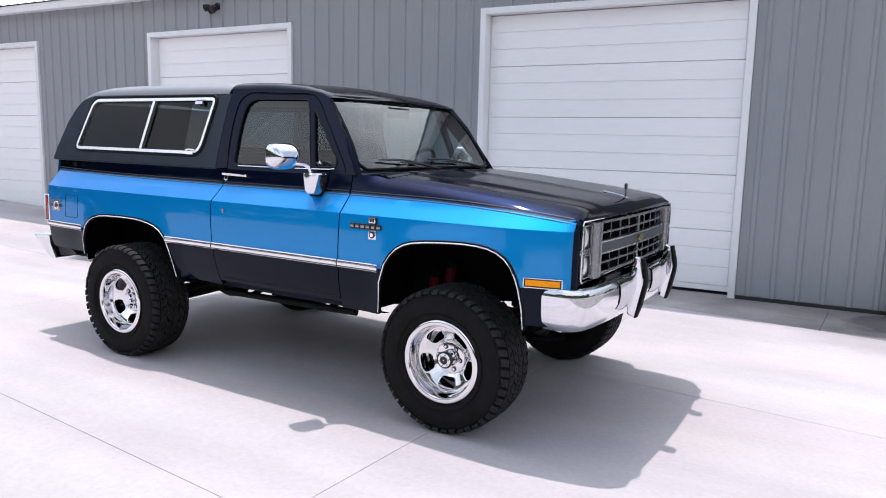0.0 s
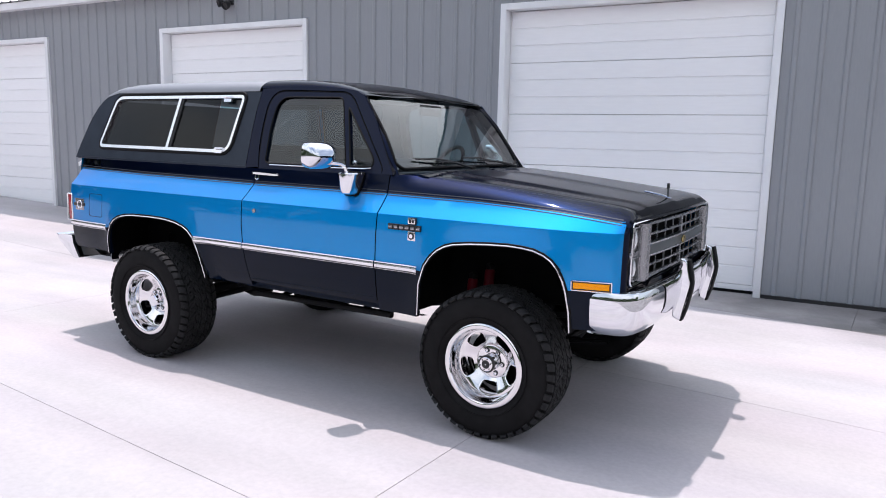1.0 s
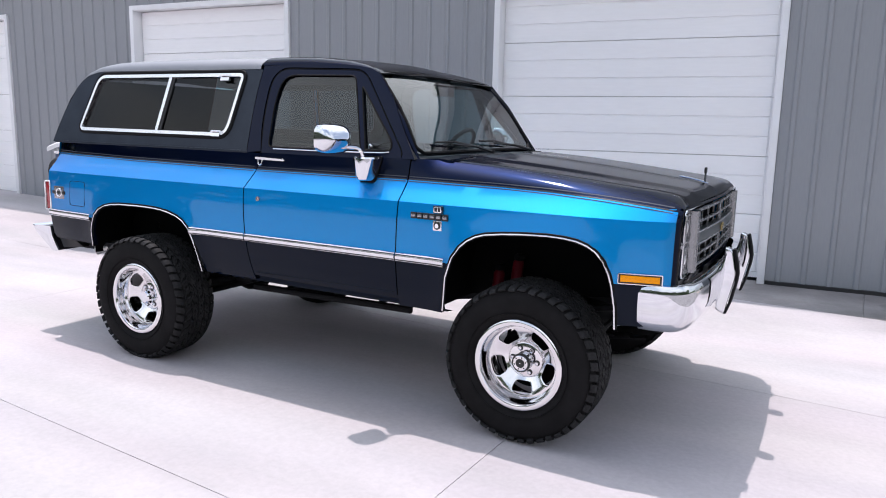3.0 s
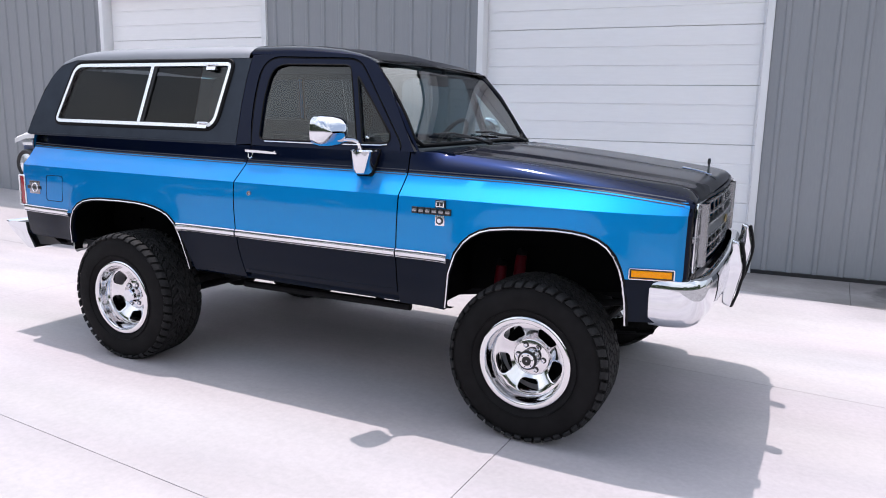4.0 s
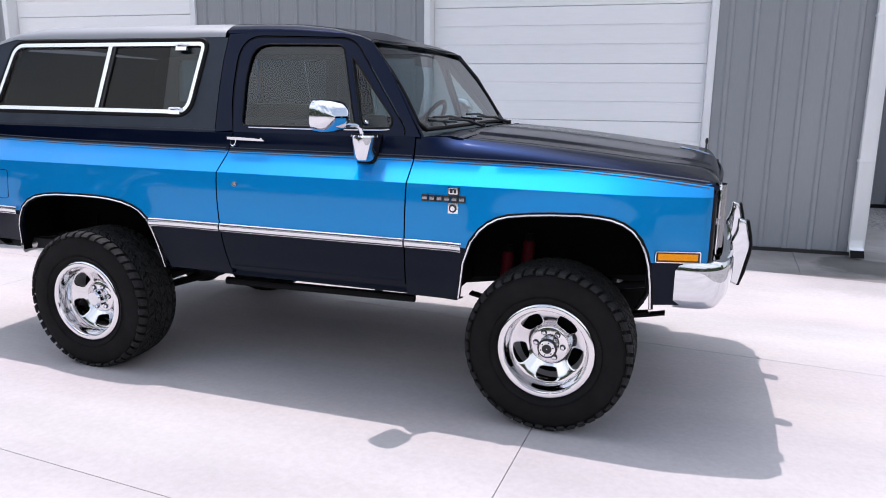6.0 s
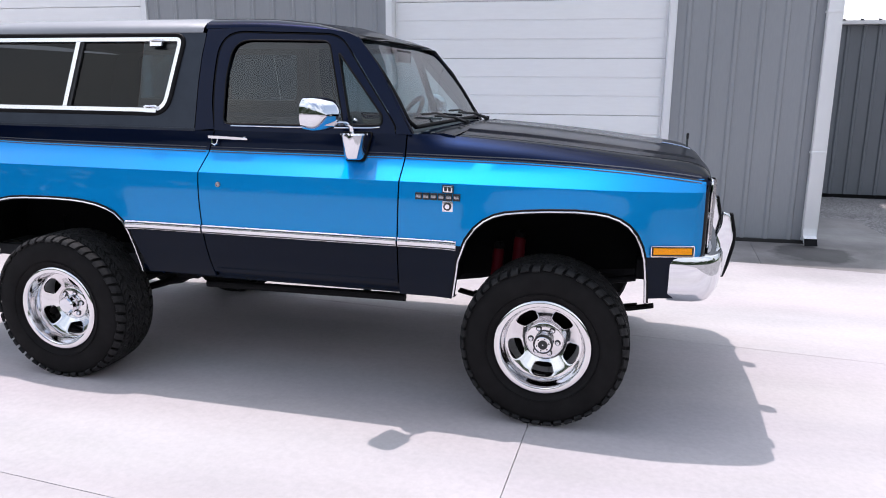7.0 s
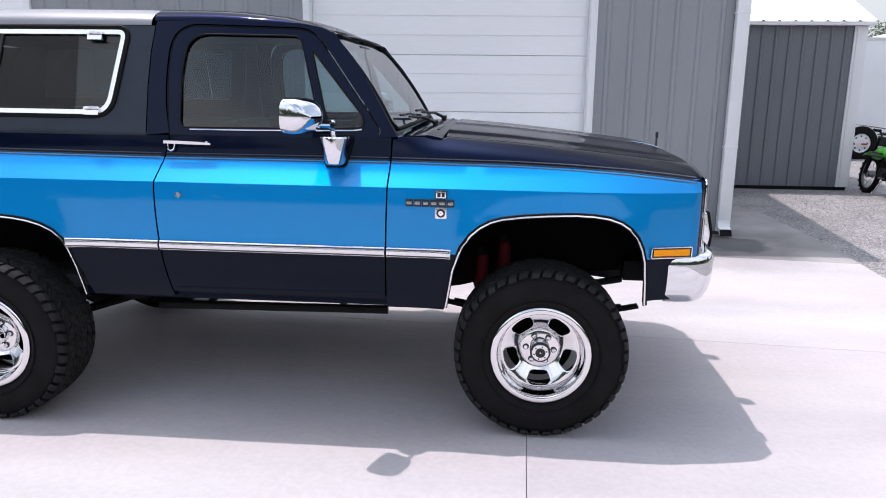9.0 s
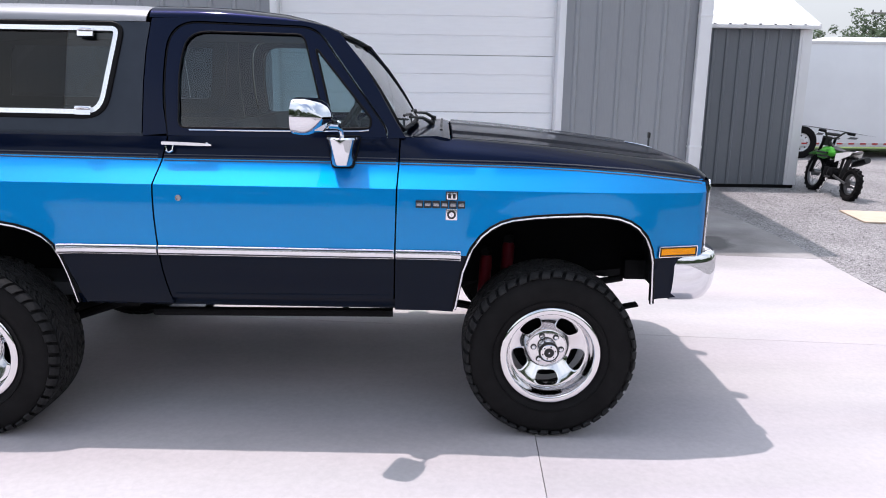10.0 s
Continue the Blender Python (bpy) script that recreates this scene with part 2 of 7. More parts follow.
    mx3.operation = "MULTIPLY"
    nt.links.new(mx2.outputs[0], mx3.inputs[0])
    nt.links.new(r4.outputs[0], mx3.inputs[1])
    nt.links.new(mx3.outputs[0], p.inputs["Base Color"])
    return m


def gravel_material():
    m = material("crushed_gravel", (0.300, 0.285, 0.286), 0.9, var=0.2, scale=1.2)
    nt = m.node_tree
    p = nt.nodes["Principled BSDF"]
    src = p.inputs["Base Color"].links[0].from_socket
    geo = nt.nodes.new("ShaderNodeNewGeometry")
    v = nt.nodes.new("ShaderNodeTexVoronoi")
    v.inputs["Scale"].default_value = 62
    nt.links.new(geo.outputs["Position"], v.inputs["Vector"])
    bw = nt.nodes.new("ShaderNodeRGBToBW")
    nt.links.new(v.outputs["Color"], bw.inputs[0])
    r = nt.nodes.new("ShaderNodeMapRange")
    r.inputs["To Min"].default_value, r.inputs["To Max"].default_value = 0.4, 1.6
    nt.links.new(bw.outputs[0], r.inputs["Value"])
    mx = nt.nodes.new("ShaderNodeVectorMath")
    mx.operation = "MULTIPLY"
    nt.links.new(src, mx.inputs[0])
    nt.links.new(r.outputs[0], mx.inputs[1])
    nt.links.new(mx.outputs[0], p.inputs["Base Color"])
    b = nt.nodes.new("ShaderNodeBump")
    b.inputs["Strength"].default_value, b.inputs["Distance"].default_value = 0.8, 0.018
    b.invert = True
    nt.links.new(v.outputs["Distance"], b.inputs["Height"])
    nt.links.new(b.outputs[0], p.inputs["Normal"])
    return m


CONCRETE = concrete_material("broom_concrete", (0.458, 0.431, 0.435), 0.06)
CONCRETE_OLD = concrete_material("stained_apron_concrete", (0.300, 0.283, 0.275), 0.34)
GRAVEL = gravel_material()
GRASS = material("mown_grass", (0.11, 0.17, 0.04), 0.9, var=0.3, scale=0.6, grain=0.3, grain_scale=30)


# ---- mesh helpers ----
def mesh_of(name, bm, mats, smooth=True, angle=35):
    bmesh.ops.remove_doubles(bm, verts=bm.verts, dist=1e-5)
    bmesh.ops.dissolve_degenerate(bm, edges=bm.edges, dist=1e-5)
    me = bpy.data.meshes.new(name)
    if smooth:
        lim = radians(angle)
        for f in bm.faces:
            f.smooth = True
        for e in bm.edges:
            if len(e.link_faces) == 2 and e.calc_face_angle(0) > lim:
                e.smooth = False
    bm.to_mesh(me)
    bm.free()
    for m in (mats if isinstance(mats, (list, tuple)) else [mats]):
        me.materials.append(m)
    return me


def part(name, bm, mats, parent=None, label="", smooth=True, angle=35, m=None):
    ob = new(name, mesh_of(name, bm, mats, smooth, angle))
    if parent is not None:
        ob.parent = parent
    if m is not None:
        ob.matrix_local = m
    if label:
        ob["label"] = label
    return ob


def thing(name, label, category, m=None, group="", kind=""):
    ob = new(name)
    ob.empty_display_size = 0.2
    if m is not None:
        ob.matrix_world = m
    return tagged(ob, label, category, group, kind)


def add_box(bm, lo, hi, bevel=0.0, m=None, seg=2):
    vs = [bm.verts.new((x, y, z)) for x in (lo[0], hi[0]) for y in (lo[1], hi[1]) for z in (lo[2], hi[2])]
    fs = [bm.faces.new([vs[i] for i in q]) for q in ((0, 1, 3, 2), (4, 6, 7, 5), (0, 4, 5, 1), (2, 3, 7, 6), (0, 2, 6, 4), (1, 5, 7, 3))]
    if bevel > 0:
        es = list({e for f in fs for e in f.edges})
        out = bmesh.ops.bevel(bm, geom=es, offset=bevel, segments=seg, affect="EDGES", profile=0.6)
        vs = list({v for f in out["faces"] for v in f.verts} | {v for v in vs if v.is_valid})
    if m is not None:
        bmesh.ops.transform(bm, matrix=m, verts=[v for v in vs if v.is_valid])
    return vs


def box(lo, hi, bevel=0.0, m=None):
    bm = bmesh.new()
    add_box(bm, lo, hi, bevel, m)
    return bm


def add_tube(bm, pts, r, n=10, closed=False, flat=1.0, up=(0, 0, 1), caps=True):
    """A round or flattened bar along a line of points."""
    pts = [Vector(p) for p in pts]
    rings = []
    for i, p in enumerate(pts):
        a = pts[i - 1] if (i or closed) else p
        b = pts[(i + 1) % len(pts)] if (i + 1 < len(pts) or closed) else p
        d = (b - a).normalized()
        u = Vector(up)
        s = d.cross(u)
        if s.length < 1e-3:
            s = d.cross(Vector((1, 0, 0)))
        s.normalize()
        w = s.cross(d).normalized()
        rr = r[i] if isinstance(r, (list, tuple)) else r
        rings.append([bm.verts.new(p + s * math.cos(2 * math.pi * k / n) * rr + w * math.sin(2 * math.pi * k / n) * rr * flat) for k in range(n)])
    last = len(rings) if closed else len(rings) - 1
    for i in range(last):
        A, B = rings[i], rings[(i + 1) % len(rings)]
        for k in range(n):
            bm.faces.new((A[k], A[(k + 1) % n], B[(k + 1) % n], B[k]))
    if caps and not closed:
        bm.faces.new(rings[0][::-1])
        bm.faces.new(rings[-1])
    return bm


def tube(pts, r, n=10, **k):
    return add_tube(bmesh.new(), pts, r, n, **k)


def add_lathe(bm, prof, n=48, axis="y", at=(0, 0, 0), closed=False):
    """Turns a profile of (radius, along) about an axis."""
    rings = []
    for r, a in prof:
        ring = []
        for k in range(n):
            c, s = math.cos(2 * math.pi * k / n) * r, math.sin(2 * math.pi * k / n) * r
            p = {"y": (c, a, s), "x": (a, c, s), "z": (c, s, a)}[axis]
            ring.append(bm.verts.new(Vector(p) + Vector(at)))
        rings.append(ring)
    cnt = len(rings) if closed else len(rings) - 1
    for i in range(cnt):
        A, B = rings[i], rings[(i + 1) % len(rings)]
        for k in range(n):
            bm.faces.new((A[k], A[(k + 1) % n], B[(k + 1) % n], B[k]))
    return rings


def lathe(prof, n=48, axis="y", at=(0, 0, 0), closed=False, ends=False):
    bm = bmesh.new()
    rings = add_lathe(bm, prof, n, axis, at, closed)
    if ends:
        bm.faces.new(rings[0][::-1])
        bm.faces.new(rings[-1])
    bmesh.ops.recalc_face_normals(bm, faces=bm.faces)
    return bm


def add_plate(bm, outer, holes, place, thick, out):
    """A flat or bent plate with holes: loops of (a, b) laid out by place(a, b), made thick along out."""
    out = Vector(out)
    loops = [outer, *holes]
    front = []
    edges = []
    for lp in loops:
        vs = [bm.verts.new(place(a, b)) for a, b in lp]
        front.append(vs)
        edges += [bm.edges.new((vs[i], vs[(i + 1) % len(vs)])) for i in range(len(vs))]
    made = bmesh.ops.triangle_fill(bm, use_beauty=True, use_dissolve=False, edges=edges)
    faces = [g for g in made["geom"] if isinstance(g, bmesh.types.BMFace)]
    for f in faces:
        if f.normal.dot(out) < 0:
            f.normal_flip()
    if thick:
        twin = {}
        for f in faces:
            for v in f.verts:
                if v not in twin:
                    twin[v] = bm.verts.new(v.co - out * thick)
        for f in faces:
            bm.faces.new([twin[v] for v in reversed(f.verts)])
        for vs in front:
            for i in range(len(vs)):
                a, b = vs[i], vs[(i + 1) % len(vs)]
                if a in twin and b in twin:
                    bm.faces.new((a, b, twin[b], twin[a]))
    return bm


def plate(outer, holes, place, thick, out):
    bm = add_plate(bmesh.new(), outer, holes, place, thick, out)
    bmesh.ops.recalc_face_normals(bm, faces=bm.faces)
    return bm


def add_grid(bm, rows, close=False):
    """Quads between rows of points."""
    vr = [[bm.verts.new(p) for p in r] for r in rows]
    fs = []
    for i in range(len(vr) - 1):
        for j in range(len(vr[i]) - 1):
            fs.append((i, j, bm.faces.new((vr[i][j], vr[i][j + 1], vr[i + 1][j + 1], vr[i + 1][j]))))
    return vr, fs


def rounded(pts, radius, n=5):
    """A loop of corners made round; radius may be one for each corner."""
    out = []
    k = len(pts)
    for i in range(k):
        p, a, b = Vector(pts[i]), Vector(pts[i - 1]), Vector(pts[(i + 1) % k])
        r = radius[i] if isinstance(radius, (list, tuple)) else radius
        if r <= 0:
            out.append(tuple(p))
            continue
        ra = p + (a - p).normalized() * min(r, (a - p).length * 0.48)
        rb = p + (b - p).normalized() * min(r, (b - p).length * 0.48)
        for j in range(n + 1):
            t = j / n
            out.append(tuple(ra * (1 - t) ** 2 + p * 2 * t * (1 - t) + rb * t * t))
    return out


def lerp_table(tab):
    xs, ys = [a for a, _ in tab], [b for _, b in tab]
    return lambda v: float(np.interp(v, xs, ys))


def spaced(a, b, n):
    return [a + (b - a) * k / n for k in range(n + 1)]


def smooth01(a, b, v):
    t = min(1.0, max(0.0, (v - a) / (b - a)))
    return t * t * (3 - 2 * t)


# ---- ground ----
CAR = Matrix.Translation((-4.2715, 4.8712, -0.0574)) @ Euler((radians(0.01), radians(0.323), radians(-2.889)), "XYZ").to_matrix().to_4x4()
PAD_N = CAR.to_3x3() @ Vector((0, 0, 1))
PAD_O = CAR @ Vector((0, 0, 0.008))


def wall_foot(x):
    return 0.0 if x > -8 else 0.035 * (-8 - x)


def height(x, y):
    """The concrete falls gently to a swale before the building."""
    cx = max(x, -9.0)
    flat = PAD_O.z - (PAD_N.x * (cx - PAD_O.x) + PAD_N.y * (y - PAD_O.y)) / PAD_N.z
    s = smooth01(6.2, 8.3, y)
    return flat * (1 - s) + wall_foot(x) * s


def yard_edge(y):
    """Where the concrete ends and the gravel yard begins."""
    return -1.10 + 0.03 * (y - 7.3)


def clip_poly(poly, nx, ny, c):
    """Keeps what has nx*x + ny*y <= c."""
    out = []
    for i in range(len(poly)):
        a, b = poly[i - 1], poly[i]
        da, db = nx * a[0] + ny * a[1] - c, nx * b[0] + ny * b[1] - c
        if (da <= 0) != (db <= 0):
            t = da / (da - db)
            out.append((a[0] + (b[0] - a[0]) * t, a[1] + (b[1] - a[1]) * t))
        if db <= 0:
            out.append(b)
    return out


gb = bmesh.new()
gx = [-400, -60, -31, -29.9, -0.03, 0.0, 6, 30, 400]
gy = [-400, -40, -17, -15.9, 10.02, 10.06, 14, 40, 400]
add_grid(gb, [[(x + yard_edge(min(14, max(-17, y))) if -1 < x < 1 else x, y, -0.5 if -30 <= x <= -0.02 and -16 <= y <= 10.05 else -0.055) for x in gx] for y in gy])
bmesh.ops.recalc_face_normals(gb, faces=gb.faces)
ground = part("ground", gb, GRAVEL, None, smooth=False)
tagged(ground, "grey crushed gravel yard reaching to the horizon", "ground", kind="structure")

pavement = tagged(new("pavement"), "pale broom-finished concrete slabs with sawn joints", "pavement", kind="structure")
bed = bmesh.new()
bedrows = [[(x, y, height(x, y) - 0.03) for x in np.linspace(-30, yard_edge(y), 24)] for y in np.linspace(-16, 10.05, 40)]
add_grid(bed, bedrows)
part("joint_bed", bed, DARKGAP, pavement)
UX, UY, VX, VY = math.cos(radians(-7.2)), math.sin(radians(-7.2)), math.sin(radians(4.6)), math.cos(radians(4.6))
JX, JY, GAP = -4.463, 2.739, 0.0018


def slab(u0, u1, v0, v1, mat=CONCRETE):
    c = [(u0 + GAP, v0 + GAP), (u1 - GAP, v0 + GAP), (u1 - GAP, v1 - GAP), (u0 + GAP, v1 - GAP)]
    poly = [(JX + u * UX + v * VX, JY + u * UY + v * VY) for u, v in c]
    for nx, ny, cc in ((1, -0.03, -1.10 - 0.03 * 7.3), (0, 1, 10.05), (-1, 0, 30), (0, -1, 16)):
        poly = clip_poly(poly, nx, ny, cc)
        if len(poly) < 3:
            return
    bm = bmesh.new()
    top = bm.faces.new([bm.verts.new((x, y, 0)) for x, y in poly])
    if top.normal.z < 0:
        top.normal_flip()
    for k in np.arange(-16, 10, 0.45 if v1 > 2 else 3.0):
        bmesh.ops.bisect_plane(bm, geom=[*bm.verts, *bm.edges, *bm.faces], plane_co=(0, k, 0), plane_no=(0, 1, 0))
    for k in np.arange(-30, -1, 1.5):
        bmesh.ops.bisect_plane(bm, geom=[*bm.verts, *bm.edges, *bm.faces], plane_co=(k, 0, 0), plane_no=(1, 0, 0))
    rim = [e for e in bm.edges if e.is_boundary]
    ext = bmesh.ops.extrude_edge_only(bm, edges=rim)
    low = {g for g in ext["geom"] if isinstance(g, bmesh.types.BMVert)}
    for v in bm.verts:
        v.co.z = height(v.co.x, v.co.y) - (0.1 if v in low else 0.0)
    part("slab", bm, mat, pavement, angle=30)


US = (-27.0, -22.5, -18.0, -13.5, -9.0, -4.5, 0.0, 4.5, 9.0)
VS = (-21.0, -18.2, -15.4, -12.6, -10.4, -7.8, -5.2, -2.6, 0.0, 2.65, 4.93)
for i in range(len(US) - 1):
    for j in range(len(VS) - 1):
        slab(US[i], US[i + 1], VS[j], VS[j + 1])
AS = (-27.0, -21.0, -16.5, -12.0, -7.5, -3.2, 1.49, 6.0)
for i in range(len(AS) - 1):
    slab(AS[i], AS[i + 1], 4.93, 9.7, CONCRETE_OLD)

# loose stones of the gravel yard
rs = random.Random(5)
stones = bmesh.new()
for k in range(5200):
    y = rs.uniform(4.8, 16.0)
    x = rs.uniform(yard_edge(y) + 0.03, 4.8)
    if y > 12 and rs.random() < 0.6:
        continue
    s = rs.uniform(0.006, 0.017)
    a = rs.uniform(0, 6.3)
    ring = [stones.verts.new((x + math.cos(a + q * 1.57) * s * rs.uniform(0.7, 1.3), y + math.sin(a + q * 1.57) * s * rs.uniform(0.7, 1.3), -0.058 + s * rs.uniform(0.2, 0.5))) for q in range(4)]
    tip = stones.verts.new((x, y, -0.055 + s * rs.uniform(0.7, 1.1)))
    for q in range(4):
        stones.faces.new((ring[q], ring[(q + 1) % 4], tip))
tagged(part("gravel_stones", stones, GRAVEL, None, smooth=False), "loose grey crushed stones strewn over the yard", "gravel", kind="stuff")

# ---- building ----
WY = 8.40
EAVE = 3.475
D_TOP = 2.957
OPENINGS = [(-6.245, -3.432), (-11.745, -9.112), (-17.14, -14.505)]
wall = bmesh.new()
edges = [-24.0]
for a, b in sorted(OPENINGS):
    edges += [a, b]
edges.append(-1.915)
for i in range(0, len(edges), 2):
    add_box(wall, (edges[i], WY + 0.012, -0.2), (edges[i + 1], WY + 0.2, EAVE + 0.1))
for a, b in OPENINGS:
    add_box(wall, (a, WY + 0.012, D_TOP), (b, WY + 0.2, EAVE + 0.1))
wall_front = part("wall_front", wall, WALLSTEEL, None, smooth=False)
tagged(wall_front, "grey ribbed steel front wall of a metal workshop building", "wall", kind="structure")
shell = bmesh.new()
add_box(shell, (-24.0, WY + 0.2, -0.2), (-23.8, 22, EAVE + 0.1))
add_box(shell, (-2.115, WY + 0.2, -0.2), (-1.915, 22, EAVE + 0.1))
add_box(shell, (-24.0, 21.8, -0.2), (-1.915, 22, EAVE + 0.1))
for x0, x1 in ((-24.0, -23.8), (-2.115, -1.915)):
    tri = [(WY + 0.02, EAVE + 0.1), (21.98, EAVE + 0.1), (14.8, EAVE + 3.40)]
    va = [shell.verts.new((x0, y, z)) for y, z in tri]
    vb = [shell.verts.new((x1, y, z)) for y, z in tri]
    shell.faces.new(va)
    shell.faces.new(vb[::-1])
    for q in range(3):
        shell.faces.new((va[q], va[(q + 1) % 3], vb[(q + 1) % 3], vb[q]))
bmesh.ops.recalc_face_normals(shell, faces=shell.faces)
tagged(part("wall_rest", shell, WALLSTEEL, None, smooth=False), "grey steel side and back walls of the workshop", "wall", kind="structure")

PITCH_RIB = 0.2285


def sheet_mesh(width, z0, z1):
    """Steel sheet with trapezoid ribs, each with a fine bead on both flanks."""
    bm = bmesh.new()
    prof = []
    n = max(1, round(width / PITCH_RIB))
    for k in range(n):
        c = (k + 0.5) * width / n
        for dx, h in ((-0.5 * width / n, 0.0), (-0.030, 0.0), (-0.015, 0.019), (0.015, 0.019), (0.030, 0.0)):
            prof.append((c + dx, h))
    prof.append((width, 0.0))
    add_grid(bm, [[(x, -h, z) for x, h in prof] for z in (z1, z0)])
    return mesh_of("siding_sheet", bm, WALLSTEEL, True, 20)


SHEETS = {}


def sheets(parent, x0, x1, z0, z1, y):
    n = max(1, round((x1 - x0) / 0.914))
    w = (x1 - x0) / n
    key = (round(w, 3), z0, z1)
    if key not in SHEETS:
        SHEETS[key] = sheet_mesh(w - 0.002, z0, z1)
    for k in range(n):
        ob = new("siding_sheet", SHEETS[key])
        ob.parent = parent
        ob.location = (x0 + k * w + 0.001, y, 0)


for i in range(0, len(edges), 2):
    sheets(wall_front, edges[i] - (0.0 if i == 0 else -0.06), edges[i + 1] - (0.06 if i < len(edges) - 2 else 0.12), -0.02, EAVE + 0.02, WY)
for a, b in OPENINGS:
    sheets(wall_front, a - 0.06, b + 0.06, D_TOP + 0.055, EAVE + 0.02, WY)

# black strip added along the foot of the wall for the dark gap there
for i in range(0, len(edges), 2):
    x0, x1 = edges[i], edges[i + 1]
    tagged(part("trim", box((x0 + (0.06 if i else 0), WY - 0.03, -0.12), (x1 - 0.06, WY + 0.011, 0.035), 0.004), BLACK, None), "dark strip put in for the gap along the foot of the steel wall", "trim", kind="structure")

# eave, gutter and roof
roof = bmesh.new()
xs = np.arange(-24.3, -1.86, 0.2285)
rows = []
for y, z in ((WY - 0.24, EAVE + 0.10), (WY + 6.4, EAVE + 3.42)):
    row = []
    for x in xs:
        for dx, h in ((0, 0), (0.085, 0), (0.1, 0.02), (0.13, 0.02), (0.145, 0)):
            row.append((x + dx, y, z + h))
    rows.append(row)
add_grid(roof, rows)
add_grid(roof, [[(x, 14.8, EAVE + 3.44) for x in (-24.3, -1.80)], [(x, 22.2, EAVE + 0.1) for x in (-24.3, -1.80)]])
tagged(part("roof", roof, ROOFWHITE, None, angle=20), "white ribbed steel roof of the workshop", "roof", kind="structure")
eave = bmesh.new()
add_box(eave, (-24.3, WY - 0.20, EAVE - 0.02), (-1.81, WY - 0.17, EAVE + 0.095), 0.006)
add_box(eave, (-24.3, WY - 0.169, EAVE), (-1.81, WY - 0.001, EAVE + 0.014))
tagged(part("trim", eave, WHITE, None), "white steel eave fascia and soffit", "trim", kind="structure")

# corner trim and downspout
corner = bmesh.new()
add_box(corner, (-2.030, WY - 0.028, -0.03), (-1.890, WY + 0.011, EAVE), 0.004)
add_box(corner, (-1.914, WY + 0.0115, -0.03), (-1.890, WY + 0.12, EAVE), 0.004)
tagged(part("trim", corner, WHITE, None), "white steel corner trim of the workshop", "trim", kind="structure")
spout = thing("downspout", "white steel downspout with a dark open elbow at the building corner", "downspout", pose(-1.985, WY - 0.075, 0))
sp = bmesh.new()
add_box(sp, (-0.06, -0.033, 0.16), (0.06, 0.04, EAVE - 0.03), 0.008)
for zz in (0.9, 2.2):
    add_box(sp, (-0.067, -0.037, zz), (0.067, 0.045, zz + 0.025), 0.003)
part("pipe", sp, WHITE, spout)
el = bmesh.new()
sec = [[(-0.06, -0.033), (0.06, -0.033), (0.06, 0.04), (-0.06, 0.04)]]
rowsE = []
for y, z, a in ((0.0, 0.17, 0), (-0.01, 0.12, 25), (-0.05, 0.075, 50), (-0.11, 0.045, 62)):
    r = []
    for sx, sy in (*sec[0], sec[0][0]):
        ca, sa = math.cos(radians(a)), math.sin(radians(a))
        r.append((sx, y + sy * ca, z + sy * sa))
    rowsE.append(r)
add_grid(el, rowsE)
part("elbow", el, WHITE, spout)
# black face closes the elbow end, painting the shade inside the pipe
mouth = bmesh.new()
q = [mouth.verts.new(Vector(p) + Vector((0, -0.002, -0.001))) for p in rowsE[-1][:4]]
mouth.faces.new(q)
part("mouth", mouth, SEAL, spout, "black face across the elbow end for its shaded inside")


def garage_door(k, a, b):
    """Sectional door in a white-cased opening."""
    zf = wall_foot((a + b) / 2)
    d = tagged(new("door_%d" % k), "closed white sectional garage door in a white steel casing", "garage door", kind="structure")
    for x0, x1 in ((a - 0.055, a + 0.012), (b - 0.012, b + 0.055)):
        part("casing", box((x0, WY - 0.035, -0.05), (x1, WY + 0.15, D_TOP + 0.055), 0.004), WHITE, d)
    part("casing", box((a + 0.0125, WY - 0.035, D_TOP - 0.012), (b - 0.0125, WY + 0.15, D_TOP + 0.055), 0.004), WHITE, d)
    y = WY + 0.115
    z0, n = 0.090, 5
    h = 0.5705
    w = b - a - 0.028
    bm = bmesh.new()
    add_box(bm, (0, 0.010, 0), (w, 0.045, h - 0.004))
    rib = (h - 0.004) / 3
    for r in range(3):
        add_box(bm, (0.022, 0.001, r * rib + (0.001 if r == 0 else 0.005)), (w - 0.022, 0.012, (r + 1) * rib - (0.001 if r == 2 else 0.005)), 0.004, seg=1)
    me = mesh_of("door_section", bm, DOORWHITE, False)
    for s in range(n):
        ob = new("door_section", me)
        ob.parent = d
        ob.location = (a + 0.014, y + (0.002 if s % 2 else 0.0), z0 + s * h)
    foot = 0.030 + zf * 0.6
    part("bottom_rail", box((a + 0.014, y + 0.001, foot + 0.002), (b - 0.014, y + 0.045, z0 - 0.003), 0.003), DOORWHITE, d)
    part("bottom_seal", box((a + 0.014, y + 0.004, -0.03 + zf * 0.6), (b - 0.014, y + 0.04, foot)), SEAL, d, "black rubber bottom seal")
    part("backing", box((a + 0.0125, y + 0.05, -0.05), (b - 0.0125, y + 0.06, D_TOP - 0.013)), DARKGAP, d)


for k, (a, b) in enumerate(OPENINGS):
    garage_door(k + 1, a, b)


